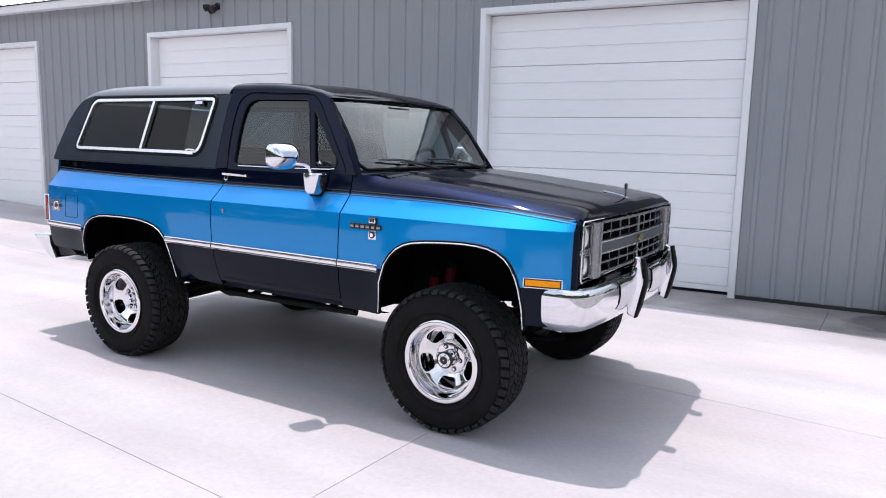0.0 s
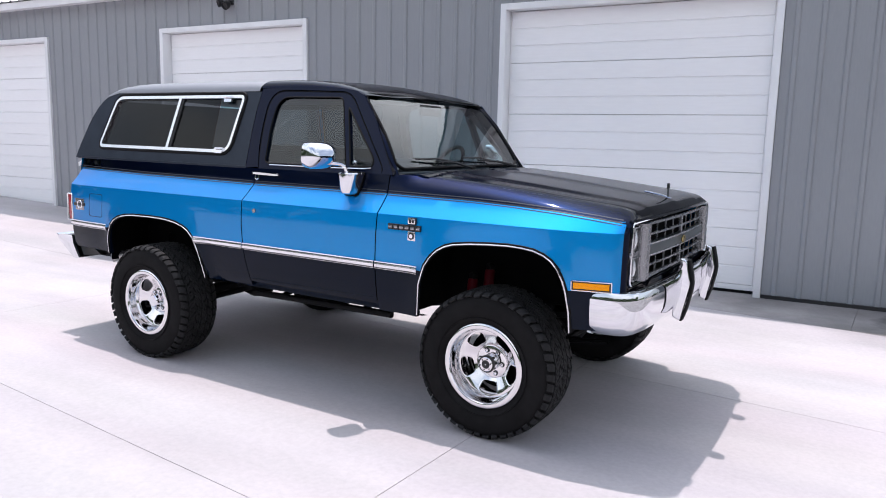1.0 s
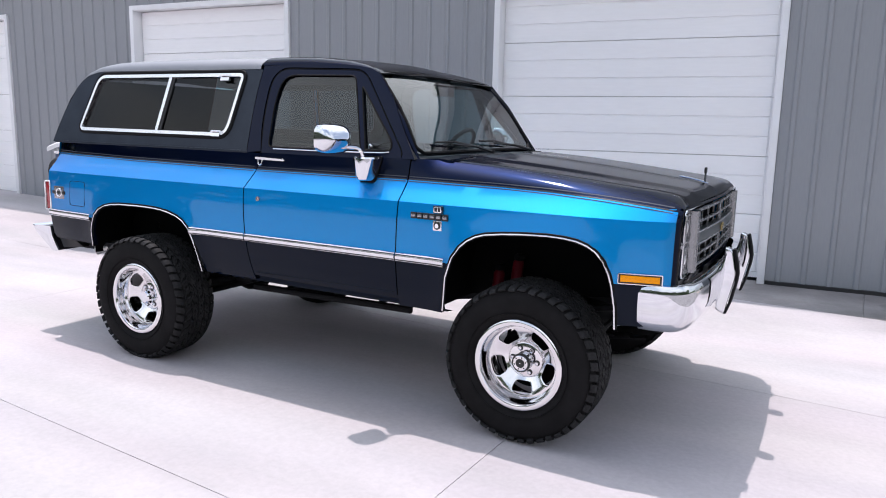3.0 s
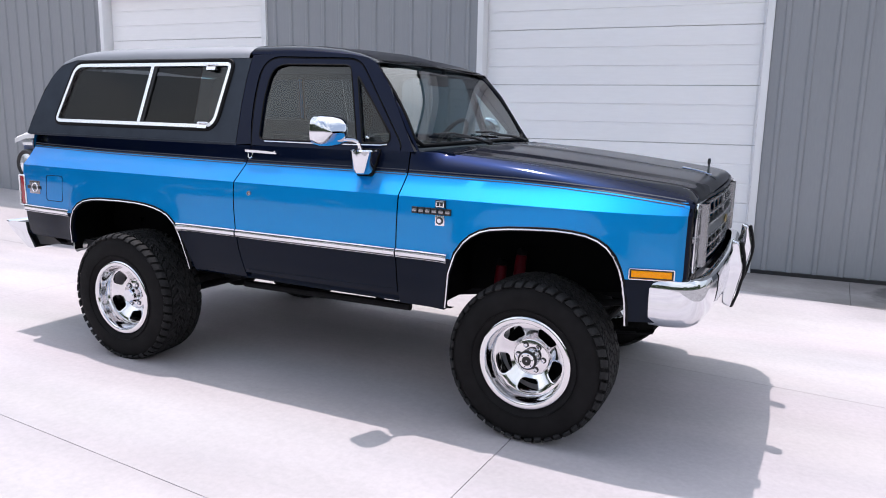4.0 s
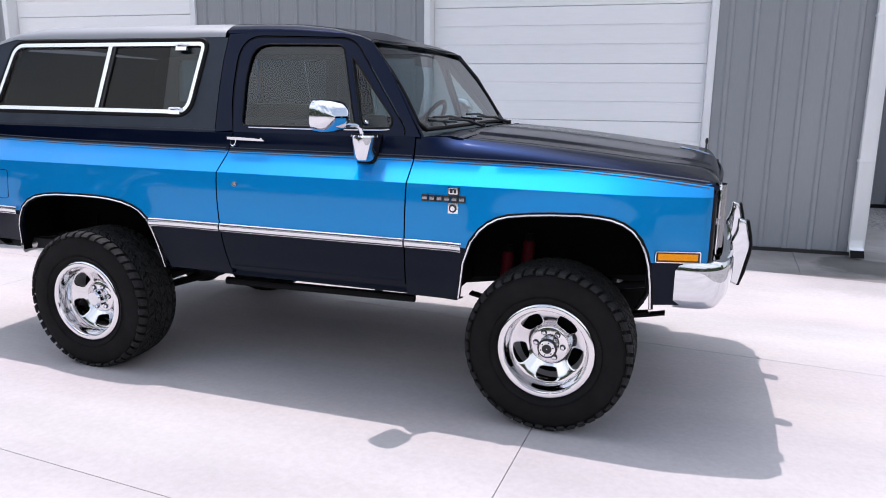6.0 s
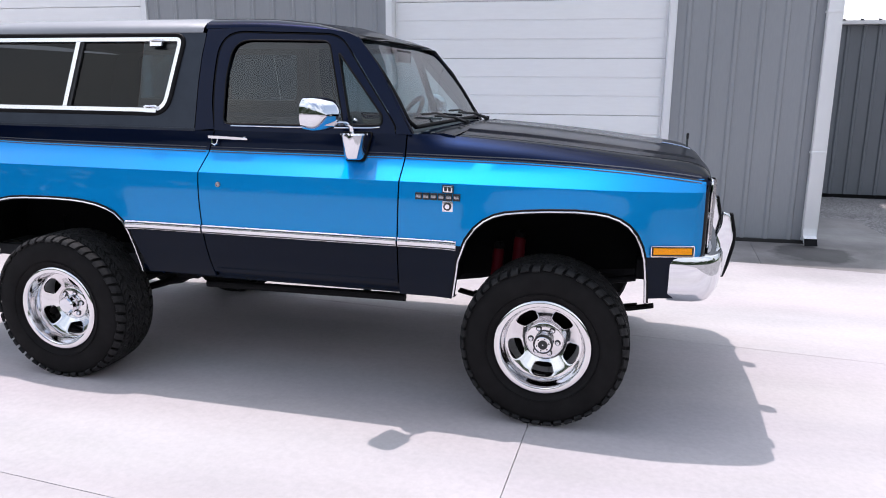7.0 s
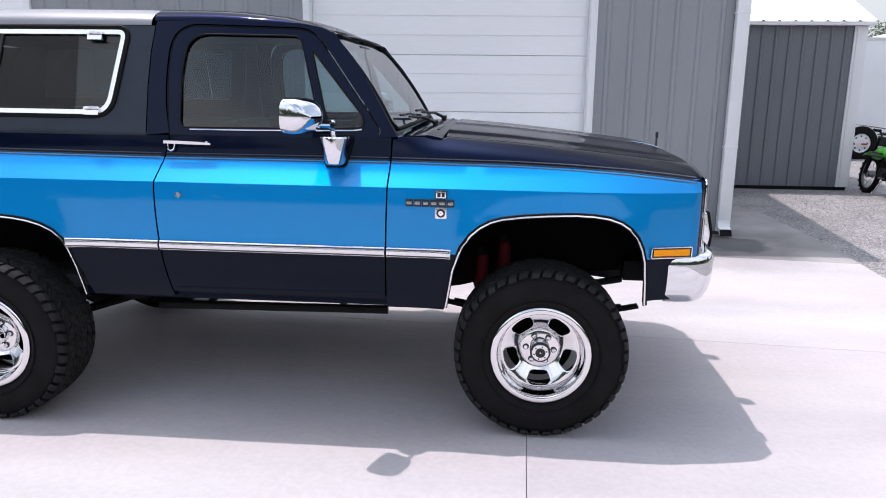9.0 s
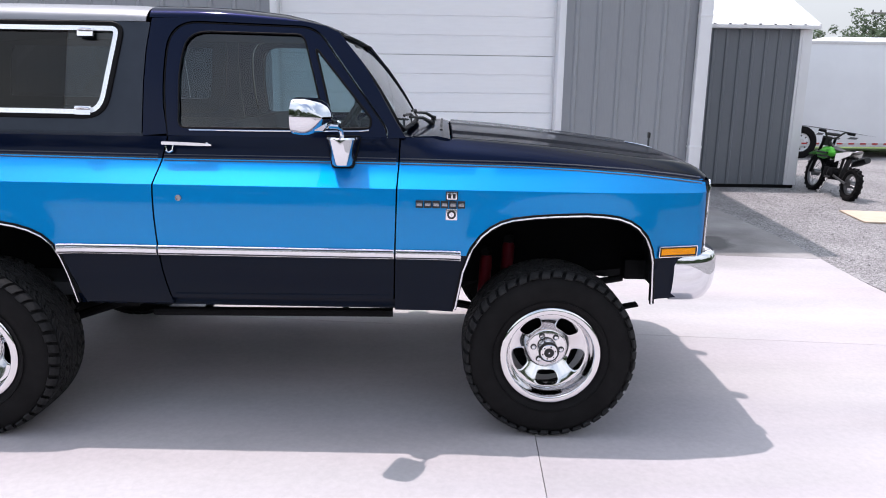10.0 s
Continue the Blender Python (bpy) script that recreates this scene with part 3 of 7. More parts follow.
def wall_lamp(x):
    t = thing("wall_lamp", "small black outdoor flood lamp high on the grey steel wall", "lamp", pose(x, WY, 3.302), "wall lamps")
    part("bracket", lathe([(0.001, 0.0), (0.045, 0.0), (0.045, -0.035), (0.02, -0.045), (0.018, -0.07), (0.001, -0.07)], 18), BLACK, t)
    part("head", lathe([(0.001, -0.05), (0.03, -0.055), (0.052, -0.10), (0.058, -0.16), (0.05, -0.162), (0.04, -0.14), (0.001, -0.13)], 20), BLACK, t, m=pose(0, -0.01, 0.0, 28, 0, 0))
    part("arm", tube([(0, -0.05, 0), (-0.05, -0.075, 0.0), (-0.075, -0.085, -0.01)], 0.016, 8), BLACK, t)
    part("side_head", lathe([(0.001, 0.0), (0.03, -0.005), (0.045, -0.05), (0.05, -0.09), (0.04, -0.07), (0.001, -0.06)], 18), BLACK, t, m=pose(-0.075, -0.08, -0.01, 20, 0, -30))


wall_lamp(-10.374)
wall_lamp(-15.8)

# ---- shed ----
shed = thing("storage_shed", "dark grey ribbed steel storage shed with white trim and roof", "shed", pose(1.25, 12.20, 0, 0, 0, -3.0))
SW, SD, SH = 3.4, 3.2, 2.388
sb = bmesh.new()
add_box(sb, (-SW, 0.02, 0.0), (-0.005, SD, SH))
part("body", sb, SHEDSTEEL, shed, smooth=False)
nsh = 4
wsh = (SW - 0.186) / nsh
smesh = None
for k in range(nsh):
    if smesh is None:
        smesh = sheet_mesh(wsh - 0.002, 0.0, SH)
        smesh.materials[0] = SHEDSTEEL
    ob = new("siding_sheet", smesh)
    ob.parent = shed
    ob.location = (-SW + k * wsh, 0.018, 0)
part("corner_trim", box((-0.150, -0.016, 0.0), (0.0, 0.0185, SH), 0.004), WHITE, shed, "white steel corner trim")
part("corner_trim", box((-0.185, -0.006, 0.0), (-0.1505, 0.0185, SH), 0.004), WHITE, shed, "white steel corner trim")
part("corner_trim", box((-0.005, 0.019, 0.0), (0.012, 0.12, SH), 0.003), WHITE, shed, "white steel corner trim")
part("skid", box((-SW, 0.02, -0.09), (-0.02, 0.12, -0.002), 0.004), CHASSIS, shed, "dark timber skid")
part("skid", box((-SW, SD - 0.12, -0.09), (-0.02, SD - 0.02, -0.002), 0.004), CHASSIS, shed, "dark timber skid")
rf = bmesh.new()
rows = [[], []]
for x in np.arange(-SW - 0.08, 0.06, 0.2285):
    for dx, h in ((0, 0), (0.09, 0), (0.1, 0.018), (0.128, 0.018), (0.138, 0)):
        xx = min(x + dx, 0.075)
        rows[0].append((xx, -0.10, 2.445 + h))
        rows[1].append((xx, 1.65, 3.21 + h))
add_grid(rf, rows)
add_grid(rf, [[(-SW - 0.08, 1.65, 3.22), (0.075, 1.65, 3.22)], [(-SW - 0.08, SD + 0.1, 2.45), (0.075, SD + 0.1, 2.45)]])
part("roof", rf, ROOFWHITE, shed, "white ribbed steel roof", angle=20)
part("eave_trim", box((-SW - 0.08, -0.105, 2.392), (0.075, 0.0, 2.442), 0.004), WHITE, shed, "white eave trim")
gb = bmesh.new()
v = [gb.verts.new(p) for p in ((0.012, -0.09, 2.395), (0.012, SD + 0.08, 2.395), (0.012, 1.65, 3.18))]
w = [gb.verts.new(p) for p in ((-0.01, -0.09, 2.395), (-0.01, SD + 0.08, 2.395), (-0.01, 1.65, 3.18))]
gb.faces.new(v)
gb.faces.new(w[::-1])
for i in range(3):
    gb.faces.new((v[i], v[(i + 1) % 3], w[(i + 1) % 3], w[i]))
bmesh.ops.recalc_face_normals(gb, faces=gb.faces)
part("gable", gb, WHITE, shed, "white gable end")


# ---- truck ----
truck = thing("off_road_truck", "two-tone blue and navy lifted two-door utility truck on chrome wheels", "truck", CAR @ Matrix.Translation((0, -0.97, 0)) @ Matrix.Diagonal((1, 0.98, 1, 1)) @ Matrix.Translation((0, 0.97, 0)))

arch_f = lerp_table([(-0.432, 0.60), (-0.422, 0.658), (-0.402, 0.78), (-0.365, 0.885), (-0.325, 0.94), (-0.285, 0.975), (-0.24, 1.0), (-0.19, 1.015), (-0.1, 1.027), (0.0, 1.035), (0.12, 1.040), (0.2, 1.037), (0.26, 1.029), (0.31, 1.012), (0.35, 0.987), (0.385, 0.948), (0.41, 0.895), (0.425, 0.84), (0.437, 0.74), (0.443, 0.64)])
arch_r = lerp_table([(-3.10, 0.66), (-3.084, 0.765), (-3.064, 0.82), (-3.034, 0.876), (-2.99, 0.916), (-2.935, 0.941), (-2.86, 0.957), (-2.777, 0.964), (-2.61, 0.968), (-2.475, 0.966), (-2.40, 0.960), (-2.33, 0.949), (-2.27, 0.932), (-2.219, 0.907), (-2.178, 0.868), (-2.150, 0.815), (-2.132, 0.74), (-2.118, 0.66), (-2.108, 0.60)])
AF_X = [-0.432, -0.422, -0.402, -0.385, -0.365, -0.345, -0.325, -0.285, -0.24, -0.19, -0.1, 0.0, 0.12, 0.2, 0.26, 0.31, 0.35, 0.385, 0.41, 0.425, 0.437, 0.443]
AR_X = [-3.10, -3.084, -3.064, -3.034, -2.99, -2.935, -2.86, -2.777, -2.61, -2.475, -2.40, -2.33, -2.27, -2.219, -2.178, -2.150, -2.132, -2.118, -2.108]
pin_z = lerp_table([(-3.619, 1.262), (-2.757, 1.246), (-1.7, 1.239), (-0.65, 1.241), (-0.15, 1.236), (0.1, 1.228), (0.34, 1.214), (0.55, 1.193), (0.7, 1.173)])
belt_z = lerp_table([(-3.619, 1.335), (-1.7, 1.335), (-0.72, 1.347), (-0.6, 1.346), (-0.5, 1.340), (-0.127, 1.316), (0.225, 1.285), (0.546, 1.252), (0.62, 1.241), (0.65, 1.234), (0.662, 1.226), (0.7, 1.19)])
ARCHES = [[(x, arch(x)) for x in spaced(xs[0], xs[-1], 60)] for xs, arch in ((AF_X, arch_f), (AR_X, arch_r))]
CREASE = 1.137
side_y = lerp_table([(0.50, 0.895), (0.58, 0.926), (0.64, 0.945), (0.72, 0.962), (0.80, 0.9735), (0.85, 0.9775), (0.90, 0.980), (0.95, 0.981), (1.0, 0.9805), (1.05, 0.9785), (1.10, 0.9745), (CREASE, 0.970), (1.165, 0.944), (1.195, 0.916), (1.225, 0.890), (1.25, 0.879), (1.29, 0.874), (1.345, 0.866)])


def body_y(x, z):
    y = side_y(z)
    if x > 0.2:
        y -= 0.085 * ((x - 0.2) / 0.48) ** 2
    if x > 0.625:
        s = min(1.0, (x - 0.625) / 0.058)
        roll = 1 - math.sqrt(1 - s * s)
        y = y * (1 - roll) + 0.838 * roll
    if x < -3.147:
        y -= 0.03 * ((-3.147 - x) / 0.45) ** 2
    # the fender shoulder rolls over to the hood seam
    if x > -0.72 and z > pin_z(x):
        y -= 0.075 * smooth01(-0.72, -0.5, x) * ((z - pin_z(x)) / max(0.02, belt_z(x) - pin_z(x))) ** 2
    # the panels flare out a little round the wheel openings
    for edge in ARCHES:
        if edge[0][0] - 0.1 < x < edge[-1][0] + 0.1:
            d2 = min((x - px) ** 2 + (z - pz) ** 2 for px, pz in edge)
            y += 0.016 * math.exp(-d2 / 0.0025)
    return y


def zone(x, z, front=False):
    if z > pin_z(x) - 0.001:
        return 0
    if front and x > 0.662:
        return 0
    if z < 0.853:
        return 2
    return 1


PAINT = [NAVY, BLUE, NAVY_LOW]


def side_panel(name, us, left, right, bottom, sy, label="", front=False, top=None):
    """One pressed body panel: rows of points from its lower edge to the belt, with turned-in edges."""
    fixed = [0.64, 0.70, 0.76, 0.80, 0.853, 0.90, 0.95, 1.0, 1.05, 1.095, CREASE - 0.004, CREASE, 1.165, 1.19]
    tops = top or belt_z
    cols = []
    for u in us:
        xm = left(0.95) + u * (right(0.95) - left(0.95))
        zb = bottom(xm)
        col = []
        zs = [zb] + [max(zb, f) for f in fixed] + [max(zb, pin_z(xm) - 0.012), pin_z(xm)]
        zs += [pin_z(xm) + (tops(xm) - pin_z(xm)) * k for k in (0.25, 0.5, 0.75, 0.9, 1.0)]
        for z in zs:
            x = left(z) + u * (right(z) - left(z))
            col.append((x, z))
        cols.append(col)
    bm = bmesh.new()
    grid = [[bm.verts.new((x, sy * body_y(x, z), z)) for x, z in col] for col in cols]
    for i in range(len(grid) - 1):
        for j in range(len(grid[0]) - 1):
            q = [grid[i][j], grid[i + 1][j], grid[i + 1][j + 1], grid[i][j + 1]]
            cx, cz = sum(v.co.x for v in q) / 4, sum(v.co.z for v in q) / 4
            if max(v.co.z for v in q) - min(v.co.z for v in q) < 1e-5:
                continue
            f = bm.faces.new(q if sy < 0 else q[::-1])
            f.material_index = zone(cx, cz, front)
    # turned-in flanges round the rim
    bmesh.ops.remove_doubles(bm, verts=bm.verts, dist=1e-5)
    rim = [e for e in bm.edges if e.is_boundary]
    ext = bmesh.ops.extrude_edge_only(bm, edges=rim)
    vs = [g for g in ext["geom"] if isinstance(g, bmesh.types.BMVert)]
    for g in ext["geom"]:
        if isinstance(g, bmesh.types.BMFace):
            g.material_index = 2
    for v in vs:
        v.co.y -= sy * 0.028
    return part(name, bm, PAINT, truck, label, angle=17)


def us_of(xs, a, b):
    return [(x - a) / (b - a) for x in xs]


door_front = lerp_table([(0.5, -0.705), (0.88, -0.698), (1.14, -0.692), (1.35, -0.684)])
door_rear = lerp_table([(0.6, -1.685), (0.66, -1.70), (0.76, -1.716), (0.88, -1.727), (1.0, -1.734), (1.1, -1.737), (1.145, -1.736), (1.25, -1.714), (1.345, -1.69)])
G = 0.0035
for sy in (-1, 1):
    fx = sorted(set(spaced(-0.69, -0.45, 4) + AF_X + spaced(0.46, 0.62, 4) + [0.632, 0.646, 0.655, 0.663, 0.670, 0.675, 0.679, 0.682, 0.683]))
    side_panel("fender", us_of(fx, -0.69, 0.683), lambda z: door_front(z) + G, lambda z: 0.683 - 0.02 * max(0.0, 0.9 - z),
               lambda x: arch_f(x) if -0.432 <= x <= 0.443 else (0.585 if x < 0 else 0.66), sy, "blue fender with navy shoulder and skirt", True)
    side_panel("door", spaced(0, 1, 16), lambda z: door_rear(z) + G, lambda z: door_front(z) - G, lambda x: 0.628 + 0.012 * (x + 1.7), sy, "blue and navy door skin")
    qx = sorted(set(spaced(-3.56, -3.147, 5) + AR_X + spaced(-2.08, -1.735, 6)))
    side_panel("quarter_panel", us_of(qx, -3.56, -1.735), lambda z: -3.56 + 0.02 * max(0.0, (z - 1.2) / 0.13), lambda z: door_rear(z) - G,
               lambda x: arch_r(x) if -3.10 <= x <= -2.108 else (0.60 if x > -2.2 else 0.67), sy, "blue rear quarter panel with navy bands")
    rk = bmesh.new()
    rows = [[(x, sy * y, z) for x in spaced(-2.13, -0.44, 6)] for y, z in ((0.915, 0.632), (0.905, 0.60), (0.88, 0.578), (0.82, 0.572))]
    add_grid(rk, rows)
    bmesh.ops.recalc_face_normals(rk, faces=rk.faces)
    part("rocker_panel", rk, NAVY_LOW, truck)
    # thin twin pinstripes along the colour break
    for dz, w in ((0.004, 0.0028), (0.0165, 0.0022), (-0.007, 0.0022)):
        bm = bmesh.new()
        for xa, xb in ((-3.55, -1.735), (-1.71, -0.70), (-0.682, 0.644)):
            rows = [[], []]
            for x in spaced(xa, xb, 24):
                for r, s in ((0, 1), (1, -1)):
                    z = pin_z(x) + dz + s * w
                    rows[r].append((x, sy * (body_y(x, z) + 0.0012), z))
            add_grid(bm, rows)
        part("pinstripe", bm, PINLINE if dz != 0.004 else BLACK, truck, "thin painted pinstripe")
    # bright mouldings low on the side
    for xa, xb in ((-0.694, -0.412), (-1.7205, -0.7025), (-2.156, -1.7295), (-3.555, -3.085)):
        rows = []
        for z, d in ((0.829, 0.001), (0.830, 0.009), (0.834, 0.013), (0.852, 0.016), (0.870, 0.013), (0.8745, 0.009), (0.8755, 0.001)):
            rows.append([(x, sy * (body_y(x, z) + d), z) for x in spaced(xa, xb, 8)])
        bm = bmesh.new()
        add_grid(bm, rows)
        for x in (xa, xb):
            bm.faces.new([bm.verts.new((x, sy * (body_y(x, z) + d), z)) for z, d in ((0.829, 0.0), (0.834, 0.013), (0.852, 0.016), (0.870, 0.013), (0.8755, 0.0))])
        bmesh.ops.recalc_face_normals(bm, faces=bm.faces)
        mould = part("side_moulding", bm, BRIGHT, truck, "bright ribbed side moulding", angle=50)
        for z in (0.8385, 0.8665):
            st = bmesh.new()
            add_tube(st, [(x, sy * (body_y(x, z) + 0.0135), z) for x in spaced(xa + 0.002, xb - 0.002, 8)], 0.0030, 6)
            part("moulding_stripe", st, BLACK, mould, "black inlaid line")
    # bright lips round the wheel openings
    for axs, arch in ((AF_X, arch_f), (AR_X, arch_r)):
        pts = []
        for x in axs:
            z = arch(x)
            pts.append(Vector((x, sy * (body_y(x, z) + 0.003), z)))
        bm = tube(pts, 0.0048, 8, up=(0, 1, 0))
        lip = part("wheel_opening_lip", bm, CHROME, truck, "thin chrome wheel opening lip")
        pts2 = [Vector((x, sy * (body_y(x, arch(x)) - 0.006), arch(x) - 0.004)) for x in axs]
        bm = tube(pts2, 0.0065, 6, up=(0, 1, 0))
        part("inner_bead", bm, SEAL, lip, "black inner bead")
        pts3 = []
        for k in range(len(pts)):
            d = (pts[min(k + 1, len(pts) - 1)] - pts[max(k - 1, 0)]).normalized()
            pts3.append(pts[k] + Vector((-d.z, 0, d.x)) * 0.0085 + Vector((0, -sy * 0.0025, 0)))
        part("outer_bead", tube(pts3, 0.0042, 6, up=(0, 1, 0)), SEAL, lip, "black outer bead")

# ---- greenhouse: plates leaning inwards above the belt ----
def lean(z):
    return 0.867 - 0.29 * (z - 1.34)


def place_side(sy, off=0.0):
    return lambda x, z: Vector((x, sy * (lean(z) + off), z))


def out_side(sy):
    return Vector((0, sy * 1.0, 0.28)).normalized()


frame_loop = rounded([(-1.694, 1.337), (-1.716, 1.56), (-1.698, 1.818), (-1.062, 1.802), (-0.752, 1.385), (-0.74, 1.338)], [0, 0.10, 0.125, 0.07, 0.02, 0], 8)
cab_loop = [(-1.80, 1.336), (-1.803, 1.56), (-1.797, 1.70), (-1.78, 1.835), (-1.5, 1.845), (-1.12, 1.832), (-1.02, 1.815), (-0.965, 1.79), (-0.85, 1.655), (-0.73, 1.455), (-0.66, 1.345)]


glass_loop = rounded([(-1.648, 1.372), (-1.655, 1.60), (-1.628, 1.782), (-1.115, 1.776), (-1.005, 1.376)], [0.03, 0.05, 0.10, 0.035, 0.012])
vent_loop = rounded([(-0.972, 1.378), (-1.062, 1.722), (-0.812, 1.425), (-0.815, 1.383)], [0.012, 0.02, 0.02, 0.02])
win_loop = rounded([(-3.345, 1.42), (-3.235, 1.793), (-1.915, 1.797), (-1.978, 1.42)], [0.06, 0.075, 0.045, 0.08])
cap_loop = [(-3.601, 1.337), (-1.806, 1.337), (-1.809, 1.56), (-1.803, 1.70), (-1.788, 1.816), (-2.384, 1.820), (-3.147, 1.820), (-3.294, 1.808), (-3.364, 1.785), (-3.415, 1.75), (-3.462, 1.70), (-3.543, 1.531)]


def scaled(loop, d):
    """A loop moved outwards by d."""
    n = len(loop)
    area = sum(loop[i - 1][0] * loop[i][1] - loop[i][0] * loop[i - 1][1] for i in range(n))
    s = 1 if area > 0 else -1
    out = []
    for i in range(n):
        a, p, b = Vector(loop[i - 1]), Vector(loop[i]), Vector(loop[(i + 1) % n])
        t = (b - a)
        if t.length < 1e-9:
            out.append(tuple(p))
            continue
        t.normalize()
        out.append((p.x + s * t.y * d, p.y - s * t.x * d))
    return out


cab_loop += [(max(x, -1.71) if z < 1.34 else x, max(z, 1.345)) for x, z in scaled(frame_loop, 0.011)[::-1]]


def ring(outer, inner, sy, off, thick):
    return plate(outer, [inner], place_side(sy, off), thick, out_side(sy))


for sy in (-1, 1):
    pl = place_side(sy)
    part("cab_side", plate(cab_loop, [], place_side(sy, 0.004), 0.045, out_side(sy)), NAVY, truck, "navy door opening frame and pillars", angle=30)
    part("door_window_frame", plate(frame_loop, [scaled(glass_loop, 0.004), scaled(vent_loop, 0.004)], pl, 0.04, out_side(sy)), NAVY, truck, "navy window frame", angle=30)
    part("door_seal", tube([place_side(sy, -0.002)(x, z) for x, z in scaled(frame_loop[:-1], 0.0035)], 0.0036, 6, up=(0, 1, 0)), SEAL, truck)
    part("door_glass", plate(glass_loop, [], place_side(sy, -0.012), 0.0, out_side(sy)), GLASS_DOOR, truck, "lightly tinted door glass", smooth=False)
    part("vent_glass", plate(vent_loop, [], place_side(sy, -0.010), 0.0, out_side(sy)), GLASS_VENT, truck, "clear vent window glass", smooth=False)
    part("glass_seal", tube([place_side(sy, 0.0)(x, z) for x, z in glass_loop], 0.0040, 6, closed=True, up=(0, 1, 0)), SEAL, truck)
    part("vent_seal", tube([place_side(sy, 0.001)(x, z) for x, z in vent_loop], 0.0052, 6, closed=True, up=(0, 1, 0)), SEAL, truck)
    part("sill_strip", tube([place_side(sy, 0.006)(x, z) for x, z in ((-1.60, 1.363), (-1.3, 1.364), (-1.0, 1.368), (-0.86, 1.371), (-0.82, 1.376))], 0.0032, 6), CHROME, truck, "chrome window sill strip")
    part("vent_latch", lathe([(0.001, 0.02), (0.011, 0.018), (0.012, 0.006), (0.006, 0.0), (0.006, -0.02)], 12, at=(-0.955, sy * (lean(1.40) - 0.004), 1.402)), CHROME, truck, "small round chrome latch")
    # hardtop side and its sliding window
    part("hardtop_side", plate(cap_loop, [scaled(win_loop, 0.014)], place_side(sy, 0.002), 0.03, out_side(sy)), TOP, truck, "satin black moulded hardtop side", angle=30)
    part("inner_window_trim", ring(scaled(win_loop, 0.06), scaled(win_loop, -0.030), sy, -0.034, 0.012), BLACK, truck, "black inner window trim")
    swf = part("side_window_frame", ring(scaled(win_loop, -0.001), scaled(win_loop, -0.021), sy, 0.012, 0.022), BRIGHT, truck, "bright aluminium sliding window frame")
    rub = bmesh.new()
    add_tube(rub, [place_side(sy, 0.004)(x, z) for x, z in scaled(win_loop, 0.009)], 0.011, 8, closed=True, up=(0, 1, 0), flat=0.7)
    part("window_gasket", rub, SEAL, truck, "black rubber gasket")
    inner = scaled(win_loop, -0.022)
    part("side_glass", plate([(x, z) for x, z in inner if x < -2.475] + [(-2.150, z) for z in (1.776, 1.442)], [], place_side(sy, -0.006), 0.0, out_side(sy)), GLASS_REAR, truck, "dark tinted sliding side glass", smooth=False)
    # front strip of the glass; on the near side a lighter reflection is tinted in
    part("side_glass", plate([(-2.1485, 1.442), (-2.1485, 1.776)] + [(x, z) for x, z in inner if x > -2.475], [], place_side(sy, -0.006), 0.0, out_side(sy)), GLASS_STRIP if sy < 0 else GLASS_REAR, truck, "front strip of side glass, tinted paler to imitate a lighter strip in it" if sy < 0 else "dark tinted fixed pane", smooth=False)
    div = bmesh.new()
    add_plate(div, [(-2.596, 1.442), (-2.571, 1.442), (-2.525, 1.776), (-2.551, 1.776)], [], place_side(sy, 0.012), 0.02, out_side(sy))
    part("divider", div, BRIGHT, swf)
    div = bmesh.new()
    add_plate(div, [(-2.569, 1.442), (-2.552, 1.442), (-2.506, 1.776), (-2.524, 1.776)], [], place_side(sy, 0.004), 0.012, out_side(sy))
    part("slider_edge", div, BLACK, swf, "black slider edge")
    for (lx, lz) in ((-2.06, 1.769), (-2.055, 1.437)):
        bm = bmesh.new()
        add_plate(bm, [(lx - 0.034, lz - 0.018), (lx + 0.034, lz - 0.018), (lx + 0.034, lz + 0.018), (lx - 0.034, lz + 0.018)], [], place_side(sy, 0.026), 0.016, out_side(sy))
        add_tube(bm, [place_side(sy, 0.034)(lx - 0.03, lz + 0.01), place_side(sy, 0.04)(lx, lz + 0.013), place_side(sy, 0.034)(lx + 0.03, lz + 0.01)], 0.005, 6)
        part("window_latch", bm, CHROME, truck, "small chrome window latch")
    # ledge where the hardtop sits on the body
    bm = bmesh.new()
    rows = [[(x, sy * y, z) for x in spaced(-3.58, -1.80, 6)] for y, z in ((0.856, 1.33), (0.868, 1.331), (0.8715, 1.337), (0.870, 1.345), (0.856, 1.348))]
    add_grid(bm, rows)
    bmesh.ops.recalc_face_normals(bm, faces=bm.faces)
    part("hardtop_ledge", bm, TOP, truck)

# roofs: rolled edges and a slight crown
def roof_rows(xs, edge_z, top_z, inset, roll, bow=0.0):
    rows = []
    for x in xs:
        ez, tz = edge_z(x), top_z(x)
        ye = lean(ez) + 0.004
        half = [(ye - roll * (1 - math.cos(radians(a)) ** 1.15), ez + (tz - ez) * 0.90 * math.sin(radians(a))) for a in (0, 14, 28, 40, 52, 64, 77, 90)]
        half += [(ye - roll - 0.04, ez + (tz - ez) * 0.945), (ye - roll - 0.10, ez + (tz - ez) * 0.975), (ye - roll - 0.18, tz), (0.2, tz + inset * 0.7), (0.0, tz + inset)]
        # the front edge draws back towards the middle
        back = [x - bow * smooth01(-1.25, -0.955, x) * (1 - (y / ye) ** 2) for y, z in half]
        rows.append([(b, -y, z) for b, (y, z) in zip(back, half)] + [(b, y, z) for b, (y, z) in zip(back[-2::-1], half[-2::-1])])
    return rows


